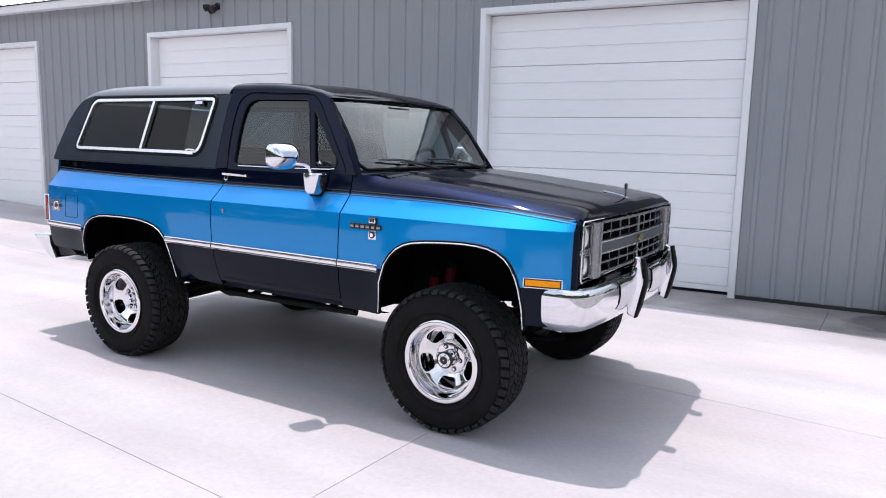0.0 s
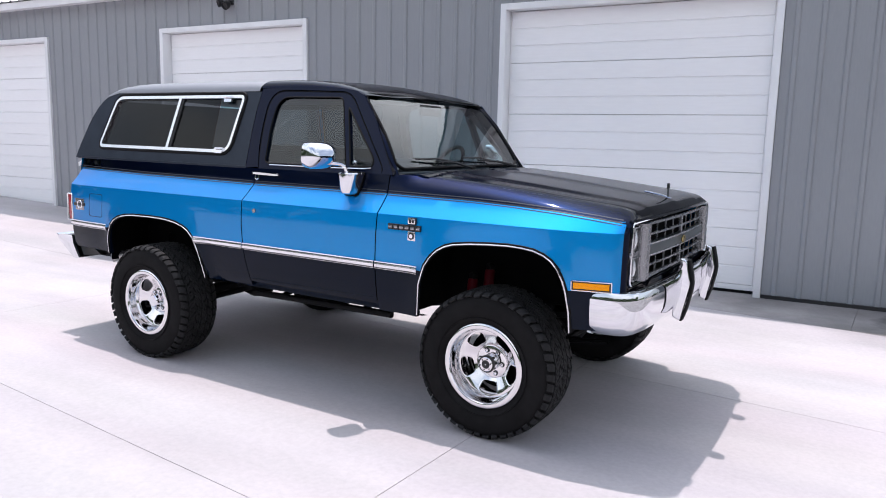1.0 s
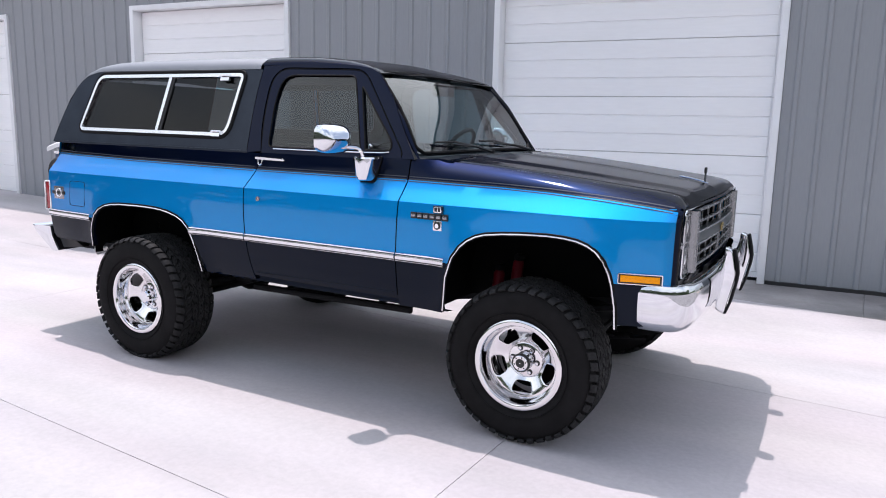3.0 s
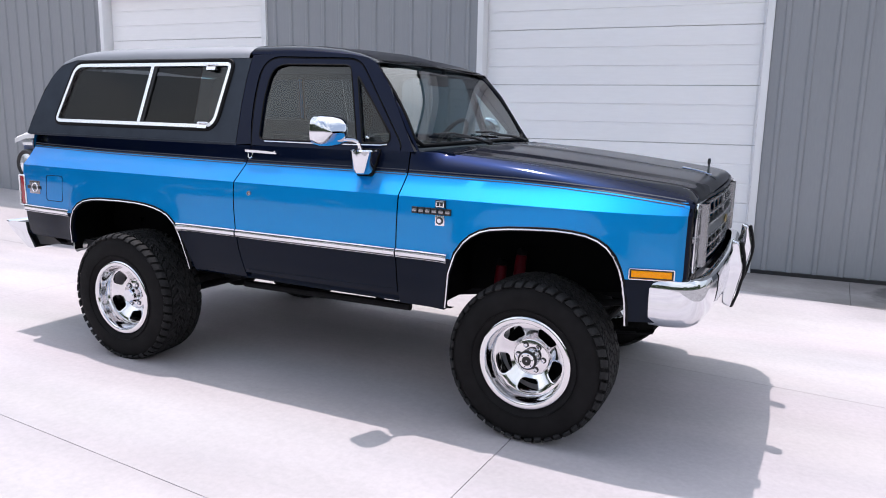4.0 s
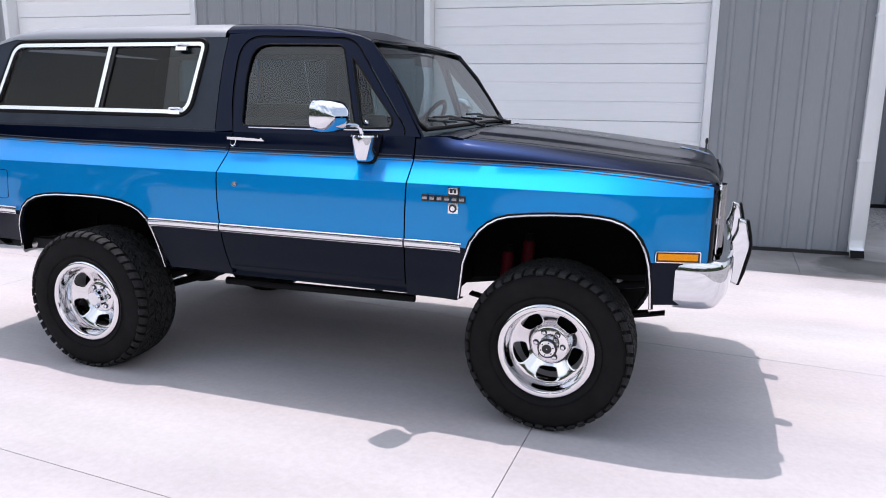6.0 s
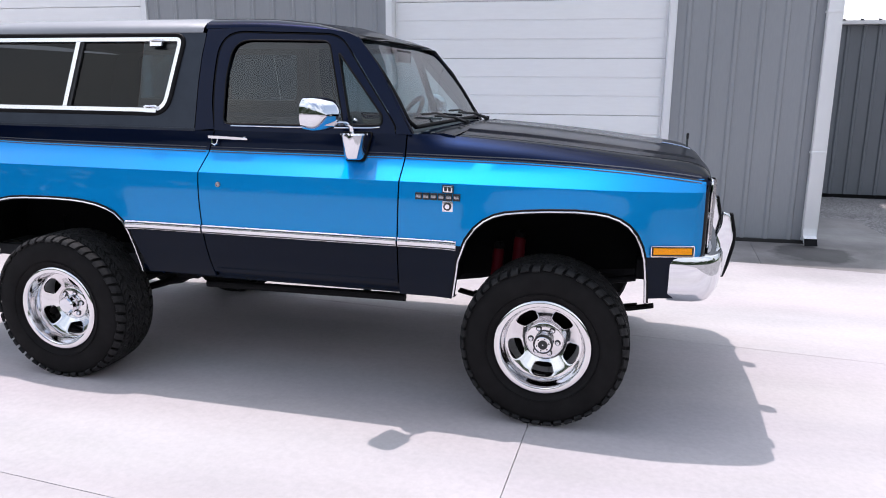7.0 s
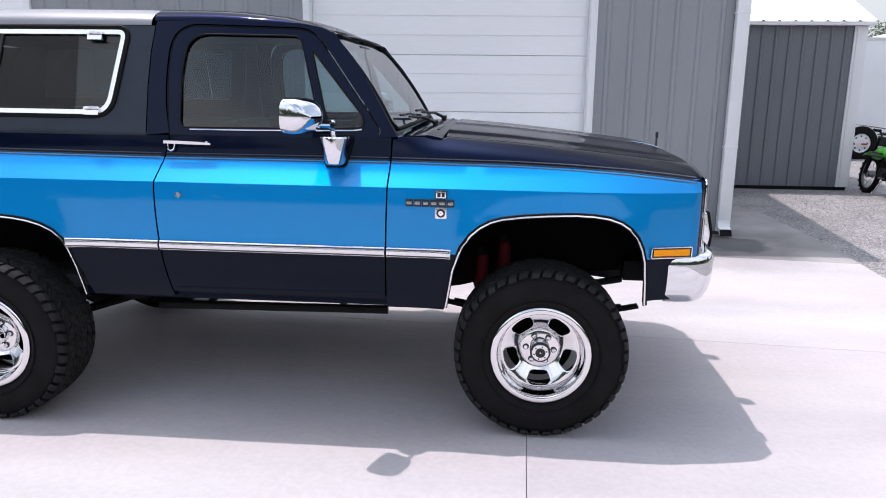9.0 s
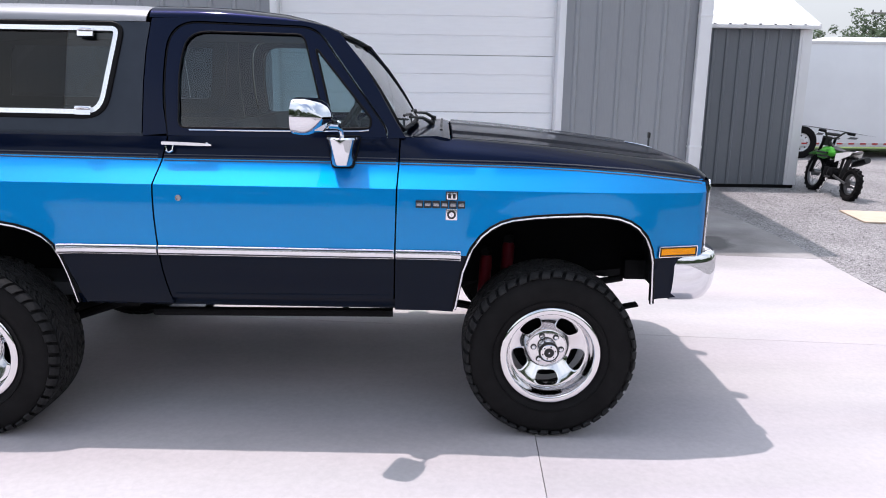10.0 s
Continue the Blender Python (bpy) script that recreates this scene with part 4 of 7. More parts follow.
cab_edge = lerp_table([(-1.79, 1.838), (-1.5, 1.842), (-1.2, 1.832), (-1.08, 1.822), (-1.0, 1.806), (-0.955, 1.785)])
cab_top = lerp_table([(-1.79, 1.900), (-1.6, 1.901), (-1.4, 1.893), (-1.2, 1.871), (-1.08, 1.844), (-1.0, 1.817), (-0.955, 1.794)])
bm = bmesh.new()
add_grid(bm, roof_rows([-1.79, -1.76, -1.7, -1.6, -1.5, -1.4, -1.3, -1.2, -1.13, -1.08, -1.03, -1.0, -0.975, -0.955], cab_edge, cab_top, 0.014, 0.13, 0.034))
bmesh.ops.reverse_faces(bm, faces=bm.faces)
part("cab_roof", bm, NAVY, truck, "glossy navy cab roof", angle=40)
cap_edge = lerp_table([(-3.415, 1.755), (-3.364, 1.787), (-3.239, 1.816), (-1.79, 1.819)])
cap_top = lerp_table([(-3.415, 1.775), (-3.364, 1.835), (-3.294, 1.868), (-3.193, 1.888), (-3.051, 1.899), (-2.384, 1.906), (-1.9, 1.905), (-1.805, 1.900)])
bm = bmesh.new()
add_grid(bm, roof_rows([-3.415, -3.39, -3.364, -3.33, -3.294, -3.239, -3.147, -3.002, -2.659, -2.384, -2.108, -1.9, -1.83, -1.805], cap_edge, cap_top, 0.016, 0.16))
bmesh.ops.reverse_faces(bm, faces=bm.faces)
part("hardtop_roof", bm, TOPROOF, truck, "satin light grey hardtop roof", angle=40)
bm = bmesh.new()
rows = []
for x, z in ((-3.400, 1.762), (-3.448, 1.715), (-3.503, 1.63), (-3.543, 1.531), (-3.58, 1.42), (-3.601, 1.337)):
    rows.append([(x - 0.004, y, z) for y in spaced(-lean(z), lean(z), 6)])
add_grid(bm, rows)
bmesh.ops.recalc_face_normals(bm, faces=bm.faces)
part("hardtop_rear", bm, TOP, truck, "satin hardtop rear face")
bm = bmesh.new()
rows = []
for x, z in ((-3.477, 1.70), (-3.55, 1.55), (-3.59, 1.41)):
    rows.append([(x - 0.012, y, z) for y in spaced(-0.62, 0.62, 4)])
add_grid(bm, rows)
part("rear_glass", bm, GLASS_REAR, truck, "dark tinted rear glass")

# windshield, gasket and wipers
def ws_point(u, v):
    """u across from -1 to 1, v from the cowl (0) to the roof (1)."""
    yb, yt = 0.795, 0.715
    y = u * (yb + (yt - yb) * v)
    xb, xt = -0.652 - 0.030 * u * u, -1.012 + 0.022 * u * u
    zb, zt = 1.372 + 0.004 * (1 - u * u), 1.797 + 0.010 * (1 - u * u)
    bow = 0.018 * math.sin(math.pi * v)
    return Vector((xb + (xt - xb) * v + bow, y, zb + (zt - zb) * v + bow * 0.6))


bm = bmesh.new()
add_grid(bm, [[ws_point(u, v) for u in spaced(-1, 1, 14)] for v in spaced(0, 1, 8)])
part("windshield", bm, GLASS_FRONT, truck, "curved clear windshield glass", angle=60)
loop = [ws_point(u, 0) for u in spaced(-0.93, 0.93, 12)] + [ws_point(1, v) for v in spaced(0.07, 0.93, 8)] + [ws_point(-u, 1) for u in spaced(-0.93, 0.93, 12)] + [ws_point(-1, 1 - v) for v in spaced(0.07, 0.93, 8)]
part("windshield_gasket", tube(loop, 0.0105, 8, closed=True), SEAL, truck, "black rubber windshield gasket")
outer = bmesh.new()
for sy in (-1, 1):
    rows = []
    for v in spaced(-0.06, 1.0, 9):
        p = ws_point(sy, v) + Vector((0.0, sy * 0.004, 0.0))
        z = p.z
        xo = float(np.interp(z, [1.345, 1.455, 1.655, 1.79], [-0.705, -0.757, -0.862, -0.968]))
        rows.append([p + Vector((0.002, 0, 0)), Vector(((p.x * 0.45 + xo * 0.55) + 0.012, sy * (abs(p.y) * 0.4 + lean(z) * 0.6 + 0.006), z)), Vector((xo, sy * (lean(max(z, 1.343)) + 0.003), max(z, 1.343)))])
    add_grid(outer, rows)
top = [[ws_point(u, 1.0) for u in spaced(-1, 1, 12)], []]
for u in spaced(-1, 1, 12):
    p = ws_point(u, 1.0)
    top[1].append(Vector((-0.974 - 0.036 * (1 - u * u), p.y, 1.797 + 0.020 * (1 - abs(u) ** 3))))
add_grid(outer, top)
bmesh.ops.recalc_face_normals(outer, faces=outer.faces)
part("windshield_surround", outer, NAVY, truck, "navy windshield pillars and header", angle=50)


def wiper(y0, y1, tip):
    w = bmesh.new()
    base = Vector((-0.560, y0, 1.372))
    end = ws_point(y1, tip) + Vector((0.014, 0, 0.010))
    mid = (base + end) / 2 + Vector((0.008, 0, 0.012))
    add_tube(w, [base, mid, end], [0.011, 0.008, 0.006], 6)
    a, b = ws_point(y1 + 0.25, tip - 0.012) + Vector((0.014, 0, 0.010)), ws_point(y1 - 0.25, tip + 0.035) + Vector((0.014, 0, 0.010))
    add_tube(w, [a, (a + b) / 2 + Vector((0.008, 0, 0.010)), b], 0.006, 6)
    add_tube(w, [base + Vector((0, 0, -0.03)), base + Vector((0, 0, 0.012))], 0.016, 10)
    part("wiper", w, BLACK, truck, "black windshield wiper")


wiper(-0.12, -0.52, 0.065)
wiper(0.50, 0.15, 0.065)

# cowl and hood
hood_c = lerp_table([(-0.47, 1.374), (-0.2, 1.357), (0.1, 1.328), (0.3, 1.304), (0.42, 1.289), (0.536, 1.275), (0.60, 1.264), (0.645, 1.250), (0.672, 1.230), (0.684, 1.197)])
hood_f = lerp_table([(-0.47, 1.338), (-0.127, 1.316), (0.225, 1.285), (0.546, 1.252), (0.62, 1.241), (0.65, 1.232), (0.668, 1.222), (0.678, 1.210), (0.684, 1.194)])
HG = [(0.0, 1.0), (0.06, 1.0), (0.085, 0.86), (0.30, 0.84), (0.52, 0.80), (0.64, 0.74), (0.70, 0.66), (0.735, 0.40), (0.80, 0.30), (0.90, 0.16), (0.985, 0.0), (1.0, -0.30)]


def fender_in(x):
    return body_y(x, belt_z(x)) - 0.006


bm = bmesh.new()
rows = []
for x in [-0.462, -0.455, -0.40, -0.3, -0.175, -0.03, 0.11, 0.22, 0.32, 0.42, 0.48, 0.536, 0.575, 0.605, 0.63, 0.65, 0.665, 0.676, 0.684]:
    c, f = hood_c(x), hood_f(x) + 0.002
    if x < -0.46:
        c, f = c - 0.02, f - 0.02
    w = fender_in(x)
    half = [(g * w, f + (c - f) * k) for g, k in HG]
    rows.append([(x + 0.016 * (1 - (y / w) ** 2) * smooth01(0.4, 0.68, x), -y, z) for y, z in half[::-1]] + [(x + 0.016 * (1 - (y / w) ** 2) * smooth01(0.4, 0.68, x), y, z) for y, z in half[1:]])
add_grid(bm, rows)
bmesh.ops.recalc_face_normals(bm, faces=bm.faces)
part("hood", bm, NAVY, truck, "glossy navy hood with a raised centre", angle=45)
bm = bmesh.new()
rows = []
for x, z in ((-0.72, 1.350), (-0.64, 1.362), (-0.53, 1.366), (-0.468, 1.355), (-0.466, 1.30)):
    rows.append([(x, -0.803, 1.30)] + [(x + 0.05 * (1 - (y / 0.83) ** 2) * (1 if x < -0.5 else 0.0), y, z - 0.014 * abs(y / 0.8) ** 3) for y in spaced(-0.80, 0.80, 14)] + [(x, 0.803, 1.30)])
add_grid(bm, rows)
bmesh.ops.recalc_face_normals(bm, faces=bm.faces)
cowl = part("cowl", bm, NAVY, truck, "navy cowl panel below the windshield", angle=40)
for y in spaced(-0.5, 0.5, 9):
    part("cowl_slot", box((-0.515, y - 0.04, 1.352), (-0.50, y + 0.04, 1.3665), 0.002), BLACK, cowl)
orn = part("hood_ornament", lathe([(0.007, 0.0), (0.0055, 0.045), (0.005, 0.056), (0.008, 0.060), (0.008, 0.074), (0.001, 0.077)], 12, "z", (0.632, 0.01, 1.255)), GREYBAND, truck, "small upright hood ornament")
part("ornament_head", box((0.626, -0.005, 1.306), (0.638, 0.025, 1.338), 0.004), BLACK, orn)
part("ornament_base", tube([(0.50, 0.01, 1.284), (0.56, 0.01, 1.275), (0.61, 0.01, 1.265), (0.65, 0.01, 1.252)], 0.010, 8, flat=0.6), CHROME, orn)

# ---- front end ----
FX = 0.682


def front_x(y):
    return FX + 0.040 * (1 - (y / 0.86) ** 2)


HW = 0.832
bm = bmesh.new()
# dark panel behind the grille, and the navy frame round it
add_box(bm, (FX - 0.16, -HW + 0.01, 0.87), (FX - 0.11, HW - 0.01, 1.19))
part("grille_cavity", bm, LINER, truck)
bm = bmesh.new()
for sy in (-1, 1):
    # corner web between the fender shoulder and the grille opening
    zs = spaced(pin_z(0.68), belt_z(0.68), 5)
    add_grid(bm, [[(0.6805, sy * (body_y(0.6805, z) - 0.003), z) for z in zs], [(0.6805, sy * (body_y(0.6805, z) - 0.003), 1.172) for z in zs]])
rows = [[(front_x(y) + dx, y, z) for y in spaced(-HW - 0.004, HW + 0.004, 16)] for dx, z in ((-0.012, 1.197), (0.0, 1.188), (-0.05, 1.184))]
add_grid(bm, rows)
rows = [[(front_x(y) + dx, y, z) for y in spaced(-HW - 0.004, HW + 0.004, 16)] for dx, z in ((-0.05, 0.878), (0.002, 0.874), (-0.002, 0.845), (-0.12, 0.80))]
add_grid(bm, rows)
bmesh.ops.recalc_face_normals(bm, faces=bm.faces)
part("front_panel", bm, NAVY, truck, "navy grille surround panel", angle=40)

grille = part("grille", tube([(front_x(y) + 0.006, y, z) for y, z in rounded([(-HW, 0.884), (HW, 0.884), (HW, 1.182), (-HW, 1.182)], 0.02, 3)], 0.0055, 8, closed=True, up=(1, 0, 0)), CHROME, truck, "chrome grille with dark cells")
for z, h, dx in ((1.165, 0.008, 0.0), (1.112, 0.006, 0.004), (0.957, 0.006, 0.004), (0.903, 0.008, 0.0)):
    bm = bmesh.new()
    rows = []
    for dz, d in ((h * 0.8, -0.014), (h * 0.8, 0.0), (-h * 0.8, 0.0), (-h * 0.8, -0.014)):
        rows.append([(front_x(y) + dx + d, y, z + dz) for y in spaced(-0.60, 0.60, 12)])
    add_grid(bm, rows)
    bmesh.ops.recalc_face_normals(bm, faces=bm.faces)
    part("grille_bar", bm, SILVER, grille, smooth=True, angle=30)
bm = bmesh.new()
rows = []
for dz, d in ((0.030, -0.03), (0.030, 0.004), (0.0, 0.012), (-0.030, 0.004), (-0.030, -0.03)):
    rows.append([(front_x(y) + d, y, 1.035 + dz) for y in spaced(-0.60, 0.60, 12)])
add_grid(bm, rows)
bmesh.ops.recalc_face_normals(bm, faces=bm.faces)
part("grille_band", bm, GREYBAND, grille, "wide grey centre band")
for zz in (1.064, 1.006):
    part("grille_bar", tube([(front_x(y) + 0.006, y, zz) for y in spaced(-0.60, 0.60, 12)], 0.0055, 6), SILVER, grille)
for k in range(-4, 5):
    y = k * 0.146
    wide = 0.014 if k == 0 else 0.0035
    x = front_x(y)
    for z0, z1 in ((0.905, 1.006), (1.064, 1.168)):
        part("grille_slat", box((x - 0.016, y - wide, z0), (x + (0.003 if k == 0 else -0.008), y + wide, z1), 0.001), SILVER, grille)
bm = bmesh.new()
xb = front_x(0) + 0.014
add_box(bm, (xb, -0.046, 1.024), (xb + 0.008, 0.046, 1.044), 0.003)
add_box(bm, (xb, -0.020, 1.013), (xb + 0.0082, 0.020, 1.055), 0.003)
part("grille_badge", bm, GOLD, grille, "plain gold badge")
for sy in (-1, 1):
    x = front_x(0.66)
    bm = bmesh.new()
    rows = []
    for yy, d in ((0.605, -0.03), (0.612, 0.018), (0.635, 0.026), (0.66, 0.022), (0.685, 0.026), (0.708, 0.018), (0.715, -0.03)):
        rows.append([(x + d, sy * yy, z) for z in (0.893, 1.174)])
    add_grid(bm, rows)
    bmesh.ops.recalc_face_normals(bm, faces=bm.faces)
    part("grille_pylon", bm, SILVER, grille, "ribbed bright pillar beside the headlamps", angle=20)
    for z0, z1 in ((1.046, 1.158), (0.908, 1.014)):
        x = front_x(0.775) + 0.006
        lamp = part("headlight", box((x - 0.04, min(sy * 0.726, sy * 0.822), z0), (x - 0.008, max(sy * 0.726, sy * 0.822), z1), 0.006), BLACK, truck, "rectangular stacked headlight")
        bm = bmesh.new()
        rows = []
        for v in spaced(0, 1, 6):
            rows.append([(x - 0.010 + 0.014 * math.sin(math.pi * v) * math.sin(math.pi * u), sy * (0.732 + 0.084 * u), z0 + 0.006 + (z1 - z0 - 0.012) * v) for u in spaced(0, 1, 6)])
        add_grid(bm, rows)
        bmesh.ops.recalc_face_normals(bm, faces=bm.faces)
        part("lens", bm, LAMP, lamp, "fluted clear lens")
        part("bezel", tube([(x + 0.002, sy * yy, zz) for yy, zz in rounded([(0.724, z0 - 0.003), (0.824, z0 - 0.003), (0.824, z1 + 0.003), (0.724, z1 + 0.003)], 0.008, 2)], 0.0035, 6, closed=True, up=(1, 0, 0)), SILVER, lamp)
    part("headlight_divider", box((front_x(0.77) - 0.03, min(sy * 0.72, sy * 0.838), 1.016), (front_x(0.77) + 0.004, max(sy * 0.72, sy * 0.838), 1.044), 0.004), SILVER, grille)
    # amber side marker
    mk = bmesh.new()
    rows = []
    for z, d in ((0.857, 0.0), (0.858, 0.008), (0.904, 0.008), (0.905, 0.0)):
        rows.append([(xx, sy * (body_y(xx, z) + d), z) for xx in spaced(0.452, 0.632, 5)])
    add_grid(mk, rows)
    for xx in (0.452, 0.632):
        mk.faces.new([mk.verts.new((xx, sy * (body_y(xx, 0.88) + d), z)) for z, d in ((0.857, -0.002), (0.857, 0.008), (0.905, 0.008), (0.905, -0.002))])
    bmesh.ops.recalc_face_normals(mk, faces=mk.faces)
    marker = part("side_marker", mk, BLACK, truck, "amber side marker lamp in a bright frame")
    rim = [(xx, sy * (body_y(xx, z) + 0.009), z) for xx, z in rounded([(0.452, 0.858), (0.632, 0.858), (0.632, 0.904), (0.452, 0.904)], 0.005, 2)]
    part("frame", tube(rim, 0.0032, 6, closed=True, up=(0, 1, 0)), BRIGHT, marker)
    mk = bmesh.new()
    rows = []
    for z, d in ((0.865, 0.006), (0.868, 0.011), (0.894, 0.011), (0.897, 0.006)):
        rows.append([(xx, sy * (body_y(xx, z) + d), z) for xx in spaced(0.461, 0.623, 5)])
    add_grid(mk, rows)
    bmesh.ops.recalc_face_normals(mk, faces=mk.faces)
    part("lens", mk, AMBER, marker, "amber plastic lens")


def sweep_plan(path, section):
    """A section of (out, z) carried along a line in plan."""
    bm = bmesh.new()
    rows = []
    for i, (x, y) in enumerate(path):
        a, b = Vector(path[max(0, i - 1)]), Vector(path[min(len(path) - 1, i + 1)])
        t = (b - a).normalized()
        n = Vector((t.y, -t.x))
        rows.append([(x + n.x * d, y + n.y * d, z) for d, z in section])
    add_grid(bm, rows)
    for r in (rows[0], rows[-1]):
        bm.faces.new([bm.verts.new(p) for p in r])
    bmesh.ops.recalc_face_normals(bm, faces=bm.faces)
    return bm


half = [(0.535, -0.928), (0.60, -0.928), (0.655, -0.918), (0.70, -0.898), (0.735, -0.86), (0.757, -0.80), (0.772, -0.70), (0.785, -0.5), (0.793, -0.25), (0.796, 0.0)]
path = half + [(x, -y) for x, y in half[-2::-1]]
bump_sec = [(-0.045, 0.862), (-0.02, 0.864), (-0.004, 0.858), (0.004, 0.842), (0.006, 0.815), (0.006, 0.78), (0.003, 0.74), (-0.006, 0.70), (-0.03, 0.655), (-0.045, 0.645), (-0.055, 0.648)]
front_bumper = part("front_bumper", sweep_plan(path, bump_sec), CHROME, truck, "chrome wrap-round front bumper", angle=40)
part("bumper_bracket", box((0.40, -0.60, 0.66), (0.70, -0.50, 0.76), 0.008), CHASSIS, truck)
part("bumper_bracket", box((0.40, 0.50, 0.66), (0.70, 0.60, 0.76), 0.008), CHASSIS, truck)
part("air_dam", box((0.50, -0.80, 0.66), (0.62, 0.80, 0.85), 0.01), BLACK, truck)
for y in (-0.315, 0.315):
    bm = bmesh.new()
    loop = rounded([(0.786, 0.655), (0.826, 0.640), (0.868, 0.845), (0.842, 0.962), (0.806, 0.974), (0.802, 0.905), (0.778, 0.858)], [0.008, 0.010, 0.02, 0.012, 0.012, 0.03, 0.008], 3)
    rings = []
    for dy, k in ((-0.031, 0.80), (-0.0305, 0.88), (-0.0285, 0.945), (-0.024, 0.985), (-0.018, 1.0), (0.018, 1.0), (0.024, 0.985), (0.0285, 0.945), (0.0305, 0.88), (0.031, 0.80)):
        rings.append([bm.verts.new((0.818 + (a - 0.818) * k, y + dy, 0.80 + (b - 0.80) * (0.75 + 0.25 * k))) for a, b in loop])
    for A, B in zip(rings, rings[1:]):
        for q in range(len(loop)):
            bm.faces.new((A[q], A[(q + 1) % len(loop)], B[(q + 1) % len(loop)], B[q]))
    bm.faces.new(rings[0])
    bm.faces.new(rings[-1][::-1])
    bmesh.ops.recalc_face_normals(bm, faces=bm.faces)
    gd = part("bumper_guard", bm, CHROME, truck, "upright chrome bumper guard with black rubber face", angle=50)
    bm = bmesh.new()
    pts = [(0.826, 0.640), (0.846, 0.70), (0.866, 0.80), (0.870, 0.845), (0.864, 0.89), (0.846, 0.964)]
    rows = []
    for dy, d in ((-0.026, -0.003), (-0.024, 0.006), (-0.018, 0.010), (0.018, 0.010), (0.024, 0.006), (0.026, -0.003)):
        rows.append([(x + d, y + dy, z) for x, z in pts])
    add_grid(bm, rows)
    for rr in (0, -1):
        bm.faces.new([bm.verts.new(r[rr]) for r in rows])
    bmesh.ops.recalc_face_normals(bm, faces=bm.faces)
    part("rubber_strip", bm, SEAL, gd, "black rubber impact strip")

# ---- rear end ----
bm = bmesh.new()
rows = [[(x, y, z) for y in spaced(-0.86, 0.86, 6)] for x, z in ((-3.544, 1.335), (-3.56, 1.26), (-3.57, 1.14), (-3.575, 0.9), (-3.56, 0.68))]
add_grid(bm, rows)
bmesh.ops.recalc_face_normals(bm, faces=bm.faces)
part("tailgate", bm, BLUE, truck, "blue tailgate")
rb = bmesh.new()
rear_sec = [(-3.595, 0.744), (-3.745, 0.740), (-3.770, 0.730), (-3.800, 0.740), (-3.760, 0.694), (-3.59, 0.576), (-3.55, 0.570), (-3.52, 0.576), (-3.58, 0.675)]
rows = []
for y, k in ((-0.940, 0.0), (-0.937, 0.006), (-0.922, 0.010), (-0.5, 0.016), (0.0, 0.02), (0.5, 0.016), (0.922, 0.010), (0.937, 0.006), (0.940, 0.0)):
    rows.append([(x - k, y, z) for x, z in rear_sec + rear_sec[:1]])
add_grid(rb, rows)
for r in (rows[0], rows[-1]):
    rb.faces.new([rb.verts.new(p) for p in r[:-1]])
bmesh.ops.recalc_face_normals(rb, faces=rb.faces)
part("rear_bumper", rb, CHROME, truck, "chrome rear bumper", angle=40)
for sy in (-1, 1):
    bm = bmesh.new()
    add_plate(bm, [(-3.619, 0.768), (-3.575, 0.775), (-3.519, 0.668), (-3.381, 0.655), (-3.303, 0.618), (-3.519, 0.596)], [], lambda a, b: Vector((a, sy * 0.897, b)), 0.05, (0, sy, 0))
    part("bumper_end_filler", bm, BLACK, truck, "black filler between bumper and body")
for sy in (-1, 1):
    y = body_y(-3.55, 1.0)
    tl = part("tail_light", box((-3.591, sy * y - (0.0 if sy < 0 else 0.05), 0.872), (-3.541, sy * y + (0.05 if sy < 0 else 0.0), 1.062), 0.006), REDLENS, truck, "red tail light in a chrome frame")
    part("frame", tube([(x, sy * (y + 0.003), z) for x, z in rounded([(-3.594, 0.870), (-3.539, 0.870), (-3.539, 1.064), (-3.594, 1.064)], 0.006, 2)], 0.0055, 6, closed=True, up=(0, 1, 0)), BRIGHT, tl)
    # quarter badge and fuel flap
    yb = body_y(-3.415, 1.0)
    bd = part("quarter_badge", box((-3.473, sy * yb - 0.006, 0.953), (-3.371, sy * yb + 0.006, 1.038), 0.003), SILVER, truck, "chequered chrome quarter badge")
    part("badge_bar", box((-3.49, sy * yb - 0.009, 0.984), (-3.358, sy * yb + 0.009, 1.006), 0.003), BLACK, bd)
    part("badge_bar", tube([(-3.417 + 0.027 * math.cos(a), sy * (yb + 0.0075), 0.995 + 0.027 * math.sin(a)) for a in spaced(0, 5.9, 15)], 0.004, 6, closed=True, up=(0, 1, 0)), CHROME, bd)
fl = [(x, -(body_y(x, z) + 0.0005), z) for x, z in rounded([(-3.307, 0.918), (-3.151, 0.918), (-3.142, 1.082), (-3.298, 1.082)], 0.018, 3)]
part("fuel_flap_seam", tube(fl, 0.0018, 6, closed=True, up=(0, 1, 0)), SEAL, truck, "thin seam round the fuel flap")

